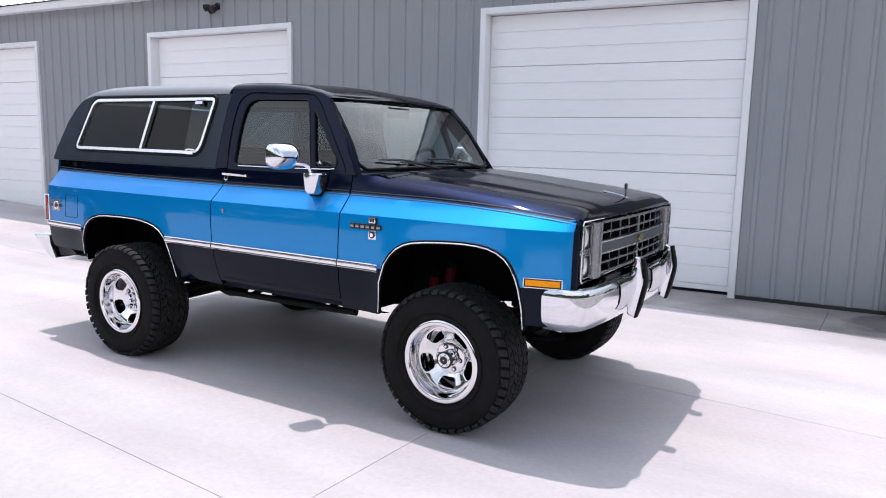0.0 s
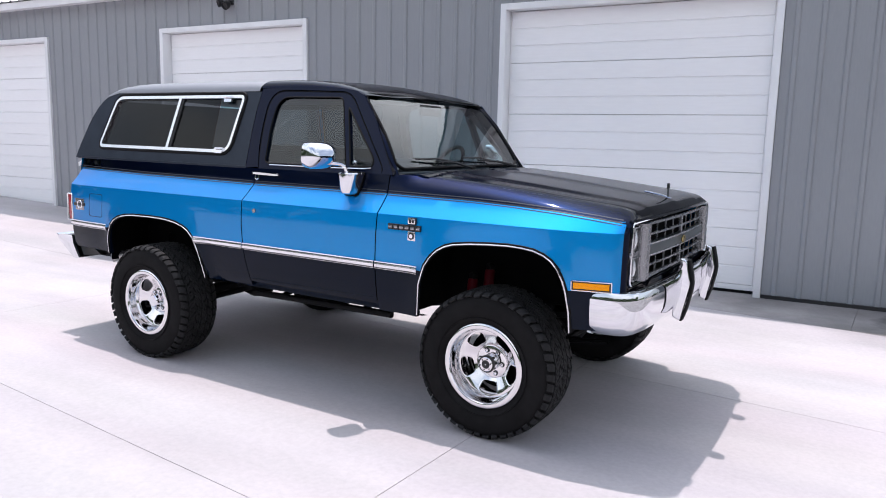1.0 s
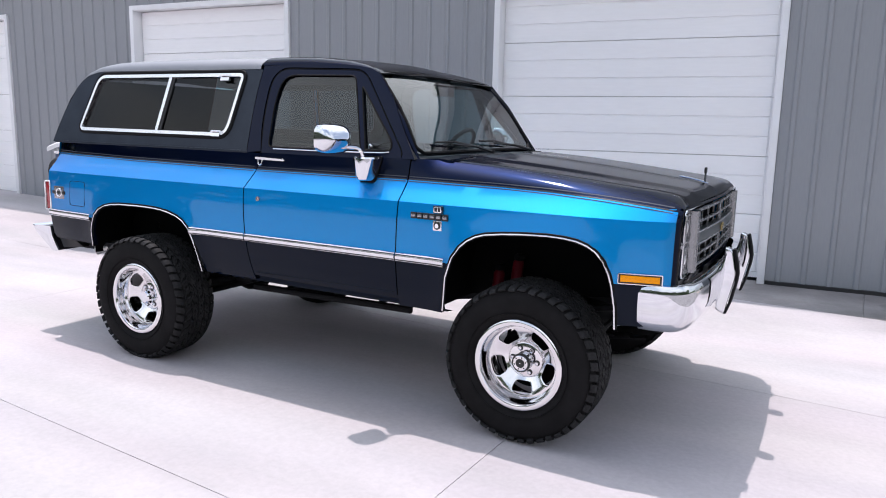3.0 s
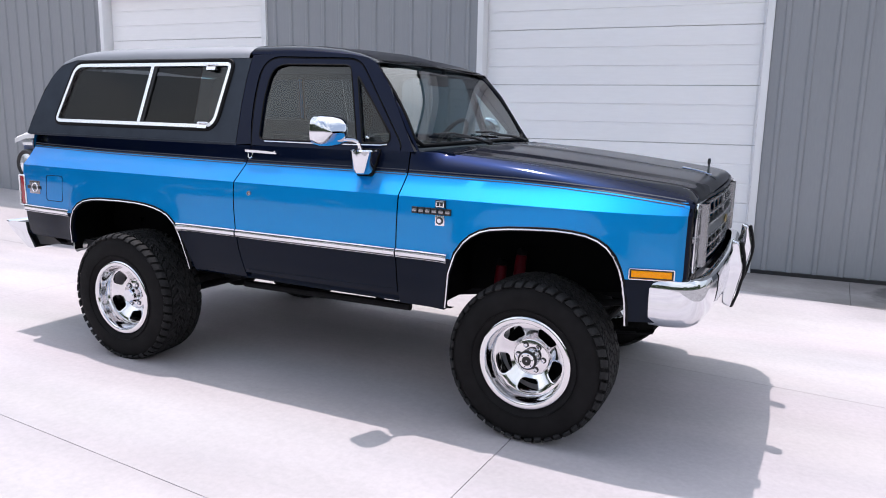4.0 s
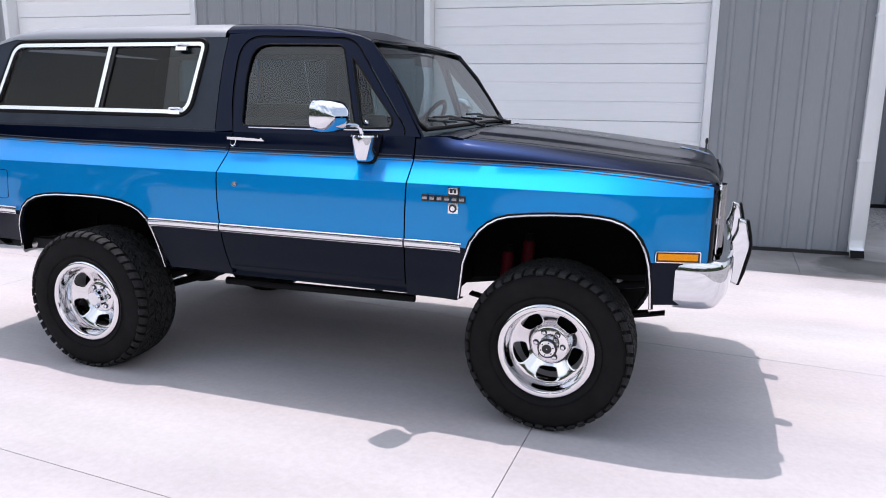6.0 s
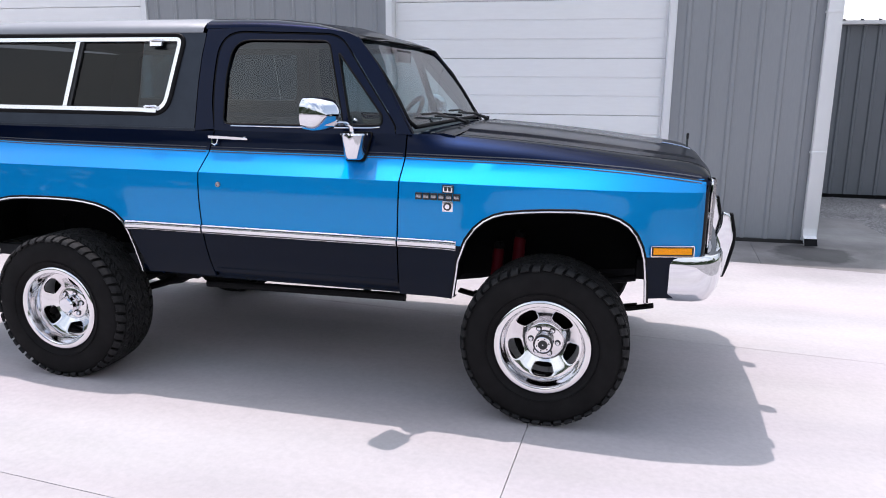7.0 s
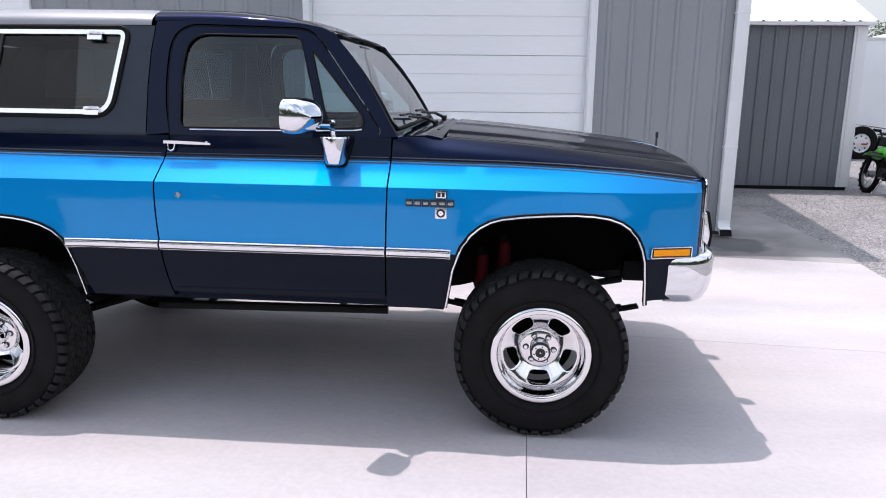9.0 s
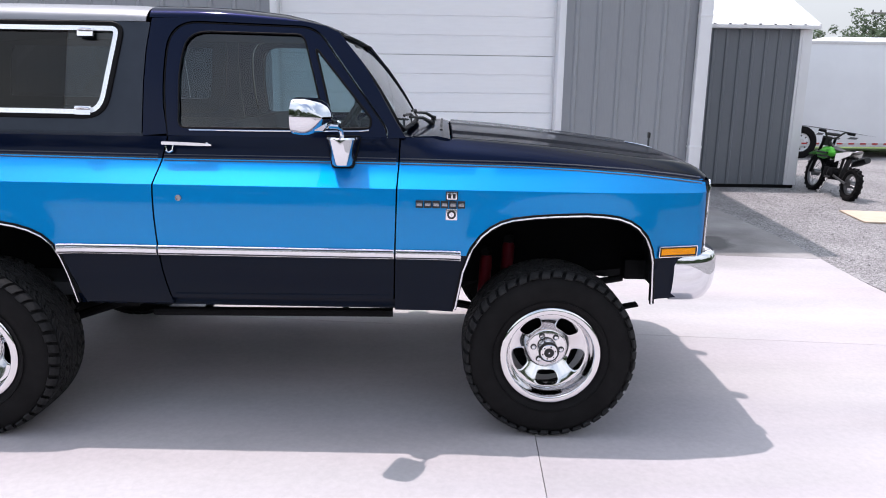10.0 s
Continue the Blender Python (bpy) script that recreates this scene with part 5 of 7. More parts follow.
# ---- door furniture ----
for sy in (-1, 1):
    yh = side_y(1.30) + 0.002
    bm = bmesh.new()
    pts = [(-1.712, 1.313), (-1.66, 1.313), (-1.56, 1.310), (-1.502, 1.306), (-1.494, 1.301), (-1.50, 1.297), (-1.56, 1.297), (-1.712, 1.300)]
    add_plate(bm, pts, [], lambda a, b: Vector((a, sy * (yh + 0.024), b)), 0.016, (0, sy, 0))
    add_tube(bm, [(-1.52, sy * (yh + 0.01), 1.304), (-1.52, sy * (yh - 0.02), 1.304)], 0.008, 8)
    add_tube(bm, [(-1.695, sy * (yh + 0.01), 1.304), (-1.695, sy * (yh - 0.02), 1.304)], 0.008, 8)
    bmesh.ops.recalc_face_normals(bm, faces=bm.faces)
    dh = part("door_handle", bm, CHROME, truck, "chrome pull door handle")
    part("push_button", tube([(-1.695, sy * (yh + 0.014), 1.298), (-1.696, sy * (yh + 0.018), 1.275), (-1.682, sy * (yh + 0.018), 1.266), (-1.667, sy * (yh + 0.018), 1.275), (-1.667, sy * (yh + 0.014), 1.298)], 0.005, 6), CHROME, dh)
    part("door_lock", lathe([(0.001, 0.004), (0.009, 0.004), (0.0095, 0.008), (0.0125, 0.007), (0.0135, 0.0)] if sy > 0 else [(0.0135, 0.0), (0.0125, -0.007), (0.0095, -0.008), (0.009, -0.004), (0.001, -0.004)], 16, at=(-1.625, sy * side_y(1.082), 1.082)), SILVER, truck, "round lock cylinder")
    part("sill_line", tube([(x, sy * (body_y(x, 0.645 + 0.004) + 0.001), 0.648 + 0.012 * (x + 1.7)) for x in spaced(-1.67, -0.72, 8)], 0.003, 6), NAVY_LOW, truck)

# fender badge: plain bright bars in place of lettering
yb = body_y(-0.5, 1.07)
emb = part("fender_emblem", box((-0.482, -yb - 0.007, 1.094), (-0.430, -yb + 0.003, 1.131), 0.002), BLACK, truck, "chrome and black fender emblem of plain bars")
part("emblem_tile", box((-0.478, -yb - 0.010, 1.098), (-0.434, -yb, 1.127), 0.002), BRIGHT, emb)
for a, b in ((-0.472, -0.458), (-0.453, -0.440)):
    part("emblem_bar", box((a, -yb - 0.012, 1.103), (b, -yb - 0.009, 1.122), 0.001), BLACK, emb)
part("emblem_tile", box((-0.481, -yb - 0.008, 1.008), (-0.431, -yb, 1.057), 0.003), BRIGHT, emb)
part("emblem_disc", lathe([(0.019, 0.0), (0.019, -0.004), (0.001, -0.004)], 18, at=(-0.456, -yb - 0.0075, 1.033)), BLACK, emb)
part("emblem_disc", lathe([(0.011, 0.0), (0.011, -0.003), (0.001, -0.003)], 14, at=(-0.456, -yb - 0.0115, 1.033)), CHROME, emb)
for k in range(6):
    x0 = -0.610 + k * 0.0358
    z0 = 1.062 - 0.0 * k
    bm = bmesh.new()
    add_box(bm, (x0, -yb - 0.008, z0 - 0.003), (x0 + 0.032, -yb + 0.001, z0 + 0.029), 0.002)
    part("emblem_bar", bm, BLACK, emb)
    bm = bmesh.new()
    add_box(bm, (x0 + 0.004, -yb - 0.011, z0 + 0.006), (x0 + 0.028, -yb - 0.002, z0 + 0.020), 0.002)
    part("emblem_bar", bm, SILVER, emb)


def mirror(sy):
    m = bmesh.new()
    # shell of the head: a rounded wedge with a level ridge, open at its rear
    rows = []
    n = 28
    for d, wy, wz in ((0.0, 0.42, 0.06), (0.005, 0.60, 0.26), (0.015, 0.77, 0.52), (0.029, 0.89, 0.76), (0.046, 0.96, 0.92), (0.064, 0.995, 0.99), (0.080, 1.0, 1.0), (0.100, 1.0, 1.0), (0.104, 0.95, 0.94), (0.100, 0.91, 0.90)):
        r = []
        for k in range(n + 1):
            a = 2 * math.pi * k / n
            c, s = math.cos(a), math.sin(a)
            r.append((0.072 - 1.18 * d, 0.092 * wy * abs(c) ** 0.55 * (1 if c > 0 else -1), 0.076 * wz * abs(s) ** 0.6 * (1 if s > 0 else -1)))
        rows.append(r)
    add_grid(m, rows)
    bmesh.ops.recalc_face_normals(m, faces=m.faces)
    M = pose(-1.034, sy * 1.056, 1.438, 0, 2, 23 * sy)
    hd = part("side_mirror", m, CHROME, truck, "chrome side mirror head on a tapered chrome bracket", m=M, angle=32)
    g = bmesh.new()
    add_box(g, (-0.036, -0.080, -0.062), (-0.032, 0.080, 0.062), 0.0)
    part("mirror_glass", g, CHROME, hd)
    part("mirror_arm", tube([(-0.975, sy * 1.03, 1.400), (-0.945, sy * 0.985, 1.396), (-0.930, sy * 0.957, 1.38), (-0.926, sy * 0.945, 1.34)], 0.0105, 8), CHROME, truck, "bent chrome mirror arm")
    b = bmesh.new()
    rows = []
    for z, wx, wy, cy in ((1.348, 0.068, 0.042, 0.925), (1.340, 0.074, 0.049, 0.925), (1.325, 0.070, 0.050, 0.925), (1.29, 0.061, 0.0505, 0.924), (1.25, 0.051, 0.050, 0.923), (1.232, 0.046, 0.046, 0.921), (1.225, 0.040, 0.034, 0.918)):
        rows.append([(-0.930 + wx * u, sy * (cy + wy * v), z) for u, v in ((-1.0, -1.2), (-0.97, -0.5), (-0.90, 0.1), (-0.78, 0.50), (-0.60, 0.80), (-0.34, 1.04), (0.0, 1.14), (0.34, 1.04), (0.60, 0.80), (0.78, 0.50), (0.90, 0.1), (0.97, -0.5), (1.0, -1.2))])
    add_grid(b, rows)
    b.faces.new([b.verts.new(p) for p in rows[0]])
    b.faces.new([b.verts.new(p) for p in rows[-1]])
    bmesh.ops.recalc_face_normals(b, faces=b.faces)
    br = part("mirror_bracket", b, CHROME, truck, "tapered chrome mirror bracket", angle=30)
    part("bracket_gasket", plate(rounded([(-1.008, 1.352), (-0.978, 1.214), (-0.882, 1.214), (-0.852, 1.352)], 0.012, 3), [], lambda a, b: Vector((a, sy * (side_y(b) + 0.008), b)), 0.012, (0, sy, 0)), SEAL, br, "black rubber gasket")


mirror(-1)
mirror(1)

# ---- wheels ----
RT, RR, TW = 0.393, 0.222, 0.315


def tyre_bm():
    prof = [(RR - 0.012, 0.06), (RR + 0.006, 0.022), (RR + 0.03, 0.006), (RR + 0.07, 0.0), (RR + 0.105, 0.004), (RT - 0.050, 0.0075), (RT - 0.036, 0.014), (RT - 0.022, 0.028), (RT - 0.016, 0.050), (RT - 0.019, 0.10), (RT - 0.019, TW / 2)]
    prof += [(r, TW - a) for r, a in prof[-2::-1]]
    bm = bmesh.new()
    add_lathe(bm, prof, 72, "y", (0, -TW / 2, 0))
    # rings moulded into the sidewall
    for r in (RR + 0.036,):
        add_lathe(bm, [(r - 0.003, 0.009), (r, -0.0015 if r < 0.3 else 0.0045), (r + 0.003, 0.010)], 72, "y", (0, -TW / 2, 0))
    bmesh.ops.recalc_face_normals(bm, faces=bm.faces)
    return bm


def tread_bm():
    """Interlocking blocks: a shoulder row that rolls over onto the sidewall, and zigzag rows between."""
    bm = bmesh.new()
    N = 46
    step = 2 * math.pi / N
    h = TW / 2

    def block(a0, a1, ys, offs, rad):
        """A block whose flanks zigzag across the tread; ys and offs are its stations and their shifts."""
        top, low = [], []
        for i, (y, o) in enumerate(zip(ys, offs)):
            e = 0.0022 if i == 0 else (-0.0022 if i == len(ys) - 1 else 0.0)
            for row, dr, k in ((top, 0.0, 1.0), (low, 0.020, -0.3)):
                rr = rad - dr - 0.004 * (abs(y) / h) ** 2
                row.append([bm.verts.new((math.cos(a) * rr, y + e * k, math.sin(a) * rr)) for a in (a0 + o + 0.0020 * k / RT, a1 + o - 0.0020 * k / RT)])
        for i in range(len(ys) - 1):
            bm.faces.new((top[i][0], top[i][1], top[i + 1][1], top[i + 1][0]))
            for c in (0, 1):
                bm.faces.new((top[i][c], top[i + 1][c], low[i + 1][c], low[i][c]))
        for i in (0, -1):
            bm.faces.new((top[i][0], top[i][1], low[i][1], low[i][0]))

    def lug(a0, a1, s, drop):
        prof = [(h - 0.052, 0.003), (h - 0.034, 0.004), (h - 0.020, 0.008), (h - 0.010, 0.016), (h - 0.0045, 0.027 + drop), (h - 0.008, 0.031 + drop)]
        top, low = [], []
        for y, d in prof:
            sk = 0.9 * (y - h)
            for row, dr in ((top, 0.0), (low, 0.012)):
                rad = RT - d - dr * (1 if d < 0.02 else 0.3)
                yy = s * (y - dr * (0.0 if d < 0.02 else 0.8))
                row.append([(math.cos(a + sk) * rad, yy, math.sin(a + sk) * rad) for a in (a0, a1)])
        tv = [[bm.verts.new(p) for p in r] for r in top]
        lv = [[bm.verts.new(p) for p in r] for r in low]
        for i in range(len(prof) - 1):
            bm.faces.new((tv[i][0], tv[i][1], tv[i + 1][1], tv[i + 1][0]))
            for c in (0, 1):
                bm.faces.new((tv[i][c], tv[i + 1][c], lv[i + 1][c], lv[i][c]))
        for i in (0, -1):
            bm.faces.new((tv[i][0], tv[i][1], lv[i][1], lv[i][0]))
    for k in range(N):
        a = k * step
        for s in (-1, 1):
            o = a + (0.0 if s < 0 else step * 0.5)
            lug(o, o + step * (0.72 if k % 2 else 0.66), s, -0.006 if k % 2 else 0.0)
            # two rows of hooked blocks, every second one longer, so that the rows interlock
            late = 0.008 if k % 2 else 0.0
            for n, (ya, yb, zig) in enumerate(((0.004, 0.044 + late, (0.0, 0.62, 0.30, 0.95)), (0.052 + late, h - 0.060, (0.55, 0.10, 0.30, -0.25)))):
                ys = [s * (ya + (yb - ya) * u) for u in (0.0, 0.42, 0.52, 1.0)]
                o2 = o + step * (0.2 + 0.25 * n)
                block(o2 + step * 0.13, o2 + step * 0.55, ys, [step * z for z in zig], RT + 0.001)
                block(o2 + step * 0.585, o2 + step * 0.93, ys, [step * z for z in zig], RT)
    bmesh.ops.recalc_face_normals(bm, faces=bm.faces)
    return bm


DISC, PAD = 0.076, 0.113


def disc_point(a, b):
    """The disc rises from the barrel towards the centre pad."""
    return Vector((a, float(np.interp(math.hypot(a, b), [0.088, 0.100, 0.150, 0.170, 0.178], [PAD + 0.006, PAD - 0.001, DISC + 0.008, DISC + 0.001, DISC + 0.001])), b))


def rim_bm():
    bm = bmesh.new()
    # broad polished lip and barrel, axis along y, outside towards -y
    prof = [(RR - 0.016, 0.22), (RR - 0.020, 0.16), (RR - 0.040, 0.12), (RR - 0.046, DISC + 0.010), (RR - 0.0445, DISC + 0.001), (RR - 0.040, DISC - 0.006), (RR - 0.036, DISC - 0.016), (RR - 0.033, 0.045), (RR - 0.031, 0.028), (RR - 0.029, 0.012), (RR - 0.027, 0.005), (RR - 0.024, 0.0015), (RR - 0.019, 0.0), (RR - 0.010, -0.0005), (RR - 0.002, 0.001), (RR + 0.003, 0.005), (RR + 0.004, 0.010), (RR - 0.004, 0.024)]
    add_lathe(bm, prof, 72)
    bmesh.ops.recalc_face_normals(bm, faces=bm.faces)
    # five sectors, each a web of rings from its slot out to the sector's edge
    phis = spaced(0, 2 * math.pi, 40)[:-1]
    for k in range(5):
        mid = radians(72 * k - 90)

        def at(phi, f, dy=0.0):
            c, n = math.cos(phi), math.sin(phi)
            m = max(abs(c), abs(n))
            slot = (0.137 + 0.0315 * math.copysign(abs(c) ** 0.55, c), 0.355 * math.copysign(abs(n) ** 0.55, n))
            edge = (0.13275 + 0.04475 * c / m, radians(36) * n / m)
            r, a = (slot[q] + (edge[q] - slot[q]) * f for q in (0, 1))
            p = disc_point(math.cos(mid + a) * r, math.sin(mid + a) * r)
            p.y += dy
            return p
        add_grid(bm, [[at(phi, f, dy) for phi in phis + phis[:1]] for f, dy in ((-0.03, 0.008), (-0.02, 0.004), (0.0, 0.0012), (0.06, 0.0), (0.25, 0.0), (0.5, 0.0), (0.75, 0.0), (1.0, 0.0))])
    # raised centre pad
    add_lathe(bm, [(0.0885, PAD + 0.008), (0.087, PAD + 0.001), (0.083, PAD - 0.001), (0.030, PAD)], 48)
    bmesh.ops.remove_doubles(bm, verts=bm.verts, dist=2e-5)
    bmesh.ops.recalc_face_normals(bm, faces=bm.faces)
    return bm


def lug_at(k):
    a = radians(60 * k - 5)
    return math.cos(a) * 0.064, 0, math.sin(a) * 0.064


def lug_bm(k):
    bm = bmesh.new()
    add_lathe(bm, [(0.0105, PAD), (0.0105, PAD - 0.012), (0.009, PAD - 0.014), (0.007, PAD - 0.0145), (0.0065, PAD - 0.010), (0.001, PAD - 0.010)], 12, "y", lug_at(k))
    return bm


ME_TYRE = mesh_of("tyre", tyre_bm(), RUBBER, True, 40)
ME_TREAD = mesh_of("tread", tread_bm(), TREAD, True, 25)
ME_RIM = mesh_of("wheel", rim_bm(), ALU, True, 30)
ME_LUGS = [mesh_of("lug_nut", lug_bm(k), CHROME, True, 25) for k in range(6)]
ME_WASHERS = [mesh_of("lug_washer", lathe([(0.0145, PAD), (0.0145, PAD - 0.003), (0.0100, PAD - 0.003)], 18, "y", lug_at(k)), BLACK) for k in range(6)]
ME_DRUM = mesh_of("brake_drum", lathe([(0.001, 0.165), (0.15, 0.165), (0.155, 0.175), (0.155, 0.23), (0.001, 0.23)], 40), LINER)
ME_HUB_F = mesh_of("hub", lathe([(0.046, PAD), (0.044, PAD - 0.010), (0.0405, PAD - 0.014), (0.0395, 0.070), (0.0395, 0.060)], 36), CHROME, True, 30)
ME_COLLAR = mesh_of("hub_collar", lathe([(0.0395, 0.072), (0.0445, 0.071), (0.0465, 0.066), (0.0465, 0.055), (0.0440, 0.051), (0.0375, 0.051)], 36), BLACK, True, 30)
bm = bmesh.new()
add_lathe(bm, [(0.0385, 0.056), (0.0380, 0.0485), (0.0355, 0.0465), (0.0230, 0.0465), (0.0225, 0.049)], 36)
bmesh.ops.recalc_face_normals(bm, faces=bm.faces)
ME_FACE = mesh_of("hub_face", bm, ALU, True, 30)
ME_DIAL = mesh_of("hub_dial", lathe([(0.0222, 0.050), (0.0222, 0.0455), (0.0200, 0.0440), (0.012, 0.0445), (0.001, 0.0450)], 28), BLACK, True, 30)
ME_SCREWS = [mesh_of("face_screw", lathe([(0.0036, 0.047), (0.0036, 0.0452), (0.0004, 0.0452)], 8, "y", (math.cos(radians(60 * k + 15)) * 0.0295, 0, math.sin(radians(60 * k + 15)) * 0.0295)), BLACK) for k in range(6)]
ME_PIN = mesh_of("dial_pin", lathe([(0.004, 0.0450), (0.003, 0.0430), (0.0005, 0.0430)], 10), CHROME)
ME_HUB_R = mesh_of("hub", lathe([(0.050, PAD), (0.050, PAD - 0.020), (0.046, PAD - 0.026), (0.043, PAD - 0.046), (0.036, PAD - 0.054), (0.001, PAD - 0.056)], 36), CHROME, True, 30)


def wheel(x, y, z, right, front, spin):
    w = new("wheel", ME_RIM)
    w["label"] = "polished five-slot wheel with a black all-terrain tyre"
    w.parent = truck
    w.matrix_local = pose(x, y, z, 0, 0, 0 if right else 180) @ pose(0, 0, 0, 0, spin, 0)

    def sub(name, me, loc, parent=w, label=""):
        o = new(name, me)
        o.parent = parent
        o.location = loc
        if label:
            o["label"] = label
        return o
    # the lip of the rim lies a little inside the tyre's outer face
    sub("tyre", ME_TYRE, (0, TW / 2 - 0.012, 0), w, "black all-terrain tyre")
    sub("tread", ME_TREAD, (0, TW / 2 - 0.012, 0), w)
    for me in ME_LUGS:
        sub("lug_nut", me, (0, 0, 0), w)
    for me in ME_WASHERS:
        sub("lug_washer", me, (0, 0, 0), w)
    sub("brake_drum", ME_DRUM, (0, 0, 0), w)
    sub("hub", ME_HUB_F if front else ME_HUB_R, (0, 0, 0), w, "chrome hub cap")
    if front:
        sub("hub_collar", ME_COLLAR, (0, 0, 0), w, "black hub collar")
        sub("hub_face", ME_FACE, (0, 0, 0), w)
        sub("hub_dial", ME_DIAL, (0, 0, 0), w, "black locking hub dial")
        sub("dial_pin", ME_PIN, (0, 0, 0), w)
        for me in ME_SCREWS:
            sub("face_screw", me, (0, 0, 0), w)
    return w


RX = -2.555
wheel(0.0, -0.995, 0.400, True, True, 0)
wheel(RX, -1.085, 0.390, True, False, -11)
wheel(0.0, 0.975, 0.400, False, True, 33)
wheel(RX, 0.985, 0.390, False, False, 50)

# ---- chassis and suspension ----
for sy in (-1, 1):
    rail = [(0.50, sy * 0.42, 0.70), (0.35, sy * 0.42, 0.68), (0.0, sy * 0.42, 0.72), (-0.4, sy * 0.44, 0.62), (-0.8, sy * 0.45, 0.56), (-2.0, sy * 0.46, 0.56), (-2.339, sy * 0.46, 0.70), (-2.855, sy * 0.46, 0.72), (-3.467, sy * 0.46, 0.66)]
    part("frame_rail", tube(rail, 0.055, 4, up=(0, 0, 1)), CHASSIS, truck, "black steel frame rail", smooth=False)
    # leaf springs
    for x0, zc in ((0.0, 0.47), (RX, 0.48)):
        bm = bmesh.new()
        for k in range(5):
            L = (0.62 if x0 < -1 else 0.50) - (0.10 if x0 < -1 else 0.08) * k
            pts = [(x0 + L * u, sy * 0.50, zc + 0.012 * k - 0.012 * 4 + 0.09 * (u * L / 0.62) ** 2 + 0.03) for u in spaced(-1, 1, 10)]
            rows = [[(px, py - 0.032, pz) for px, py, pz in pts], [(px, py + 0.032, pz) for px, py, pz in pts]]
            add_grid(bm, rows)
            add_grid(bm, [[(px, py - 0.032, pz - 0.010) for px, py, pz in pts], [(px, py + 0.032, pz - 0.010) for px, py, pz in pts]])
            add_grid(bm, [[(px, py - 0.032, pz - 0.010) for px, py, pz in pts], [(px, py - 0.032, pz) for px, py, pz in pts]])
        bmesh.ops.recalc_face_normals(bm, faces=bm.faces)
        part("leaf_spring", bm, CHASSIS, truck, angle=40)
    # red shock absorbers with bright eyes
    for xa, xb in ((-0.255, -0.29), (-0.15, -0.185)):
        sh = part("shock_absorber", lathe([(0.001, 0.0), (0.027, 0.0), (0.030, 0.01), (0.030, 0.26), (0.024, 0.275), (0.001, 0.275)], 16, "z"), RED, truck, "red shock absorber", m=look((xb, sy * 0.62, 0.515 if xa < -0.2 else 0.58), (xa, sy * 0.56, 1.2)) @ pose(0, 0, 0, 180, 0, 0) @ pose(0, 0, -0.02))
        part("shock_rod", lathe([(0.010, -0.22), (0.010, 0.0)], 10, "z"), CHASSIS, sh)
        part("shock_eye", lathe([(0.001, -0.018), (0.022, -0.018), (0.022, 0.018), (0.001, 0.018)], 12, "y", (0, 0, 0.29)), CHASSIS, sh)
    part("shock_absorber", tube([(RX - 0.12, sy * 0.55, 0.40), (RX + 0.16, sy * 0.52, 0.82)], 0.03, 10), CHASSIS, truck, "black rear shock absorber")
    # inner wheel housings
    for xa, xb, top, yin in ((-0.50, 0.54, 1.05, 0.52), (-3.15, -2.07, 1.0, 0.60)):
        bm = bmesh.new()
        rows = []
        for k in range(15):
            a = math.pi * k / 14
            cx, hw = (xa + xb) / 2, (xb - xa) / 2
            base = 0.60 + (0.11 * k / 14 if xa > -1 else 0.0)
            px, pz = cx - hw * math.copysign(abs(math.cos(a)) ** 0.5, math.cos(a)), base + (top - base) * math.sin(a) ** 0.5
            rows.append([(px, sy * 0.915, pz), (px, sy * yin, pz)])
        add_grid(bm, rows)
        bm.faces.new([bm.verts.new(r[1]) for r in rows])
        bmesh.ops.recalc_face_normals(bm, faces=bm.faces)
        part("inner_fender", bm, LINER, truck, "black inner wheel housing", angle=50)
    part("rock_slider", tube([(-1.84, sy * 0.77, 0.508), (-0.72, sy * 0.77, 0.522)], 0.021, 10), CHASSIS, truck, "black side bar under the door")
    for x in (-1.6, -0.95):
        part("slider_arm", tube([(x, sy * 0.77, 0.515), (x, sy * 0.46, 0.55)], 0.016, 8), CHASSIS, truck)
    part("body_mount", box((-2.086, sy * 0.62 - 0.07, 0.50), (-1.95, sy * 0.62 + 0.07, 0.58), 0.01), CHASSIS, truck)
for x, zc in ((0.0, 0.40), (RX, 0.39)):
    bm = bmesh.new()
    add_lathe(bm, [(0.001, -0.80), (0.042, -0.80), (0.042, 0.80), (0.001, 0.80)], 14, "y", (x, 0, zc))
    off = 0.22 if x > -1 else 0.0
    add_lathe(bm, [(0.001, -0.17), (0.08, -0.15), (0.13, -0.06), (0.14, 0.0), (0.13, 0.06), (0.08, 0.15), (0.001, 0.17)], 20, "y", (x, off, zc))
    bmesh.ops.recalc_face_normals(bm, faces=bm.faces)
    part("axle", bm, CHASSIS, truck, "black solid axle")
part("drive_shaft", tube([(RX + 0.12, 0.0, 0.42), (-1.35, 0.05, 0.56)], 0.035, 10), CHASSIS, truck)
part("drive_shaft", tube([(-0.1, 0.22, 0.42), (-1.1, 0.15, 0.55)], 0.03, 10), CHASSIS, truck)
part("transfer_case", box((-1.45, -0.2, 0.50), (-1.05, 0.25, 0.70), 0.04), CHASSIS, truck)
part("oil_pan", box((-0.55, -0.22, 0.60), (0.30, 0.22, 0.85), 0.04), CHASSIS, truck)
part("fuel_tank", box((-3.415, -0.38, 0.58), (-2.934, 0.38, 0.76), 0.04), CHASSIS, truck)
part("exhaust_pipe", tube([(-0.9, 0.40, 0.56), (-1.9, 0.42, 0.54), (-2.293, 0.60, 0.60), (-2.953, 0.66, 0.66), (-3.147, 0.75, 0.62)], 0.032, 10), CHASSIS, truck)
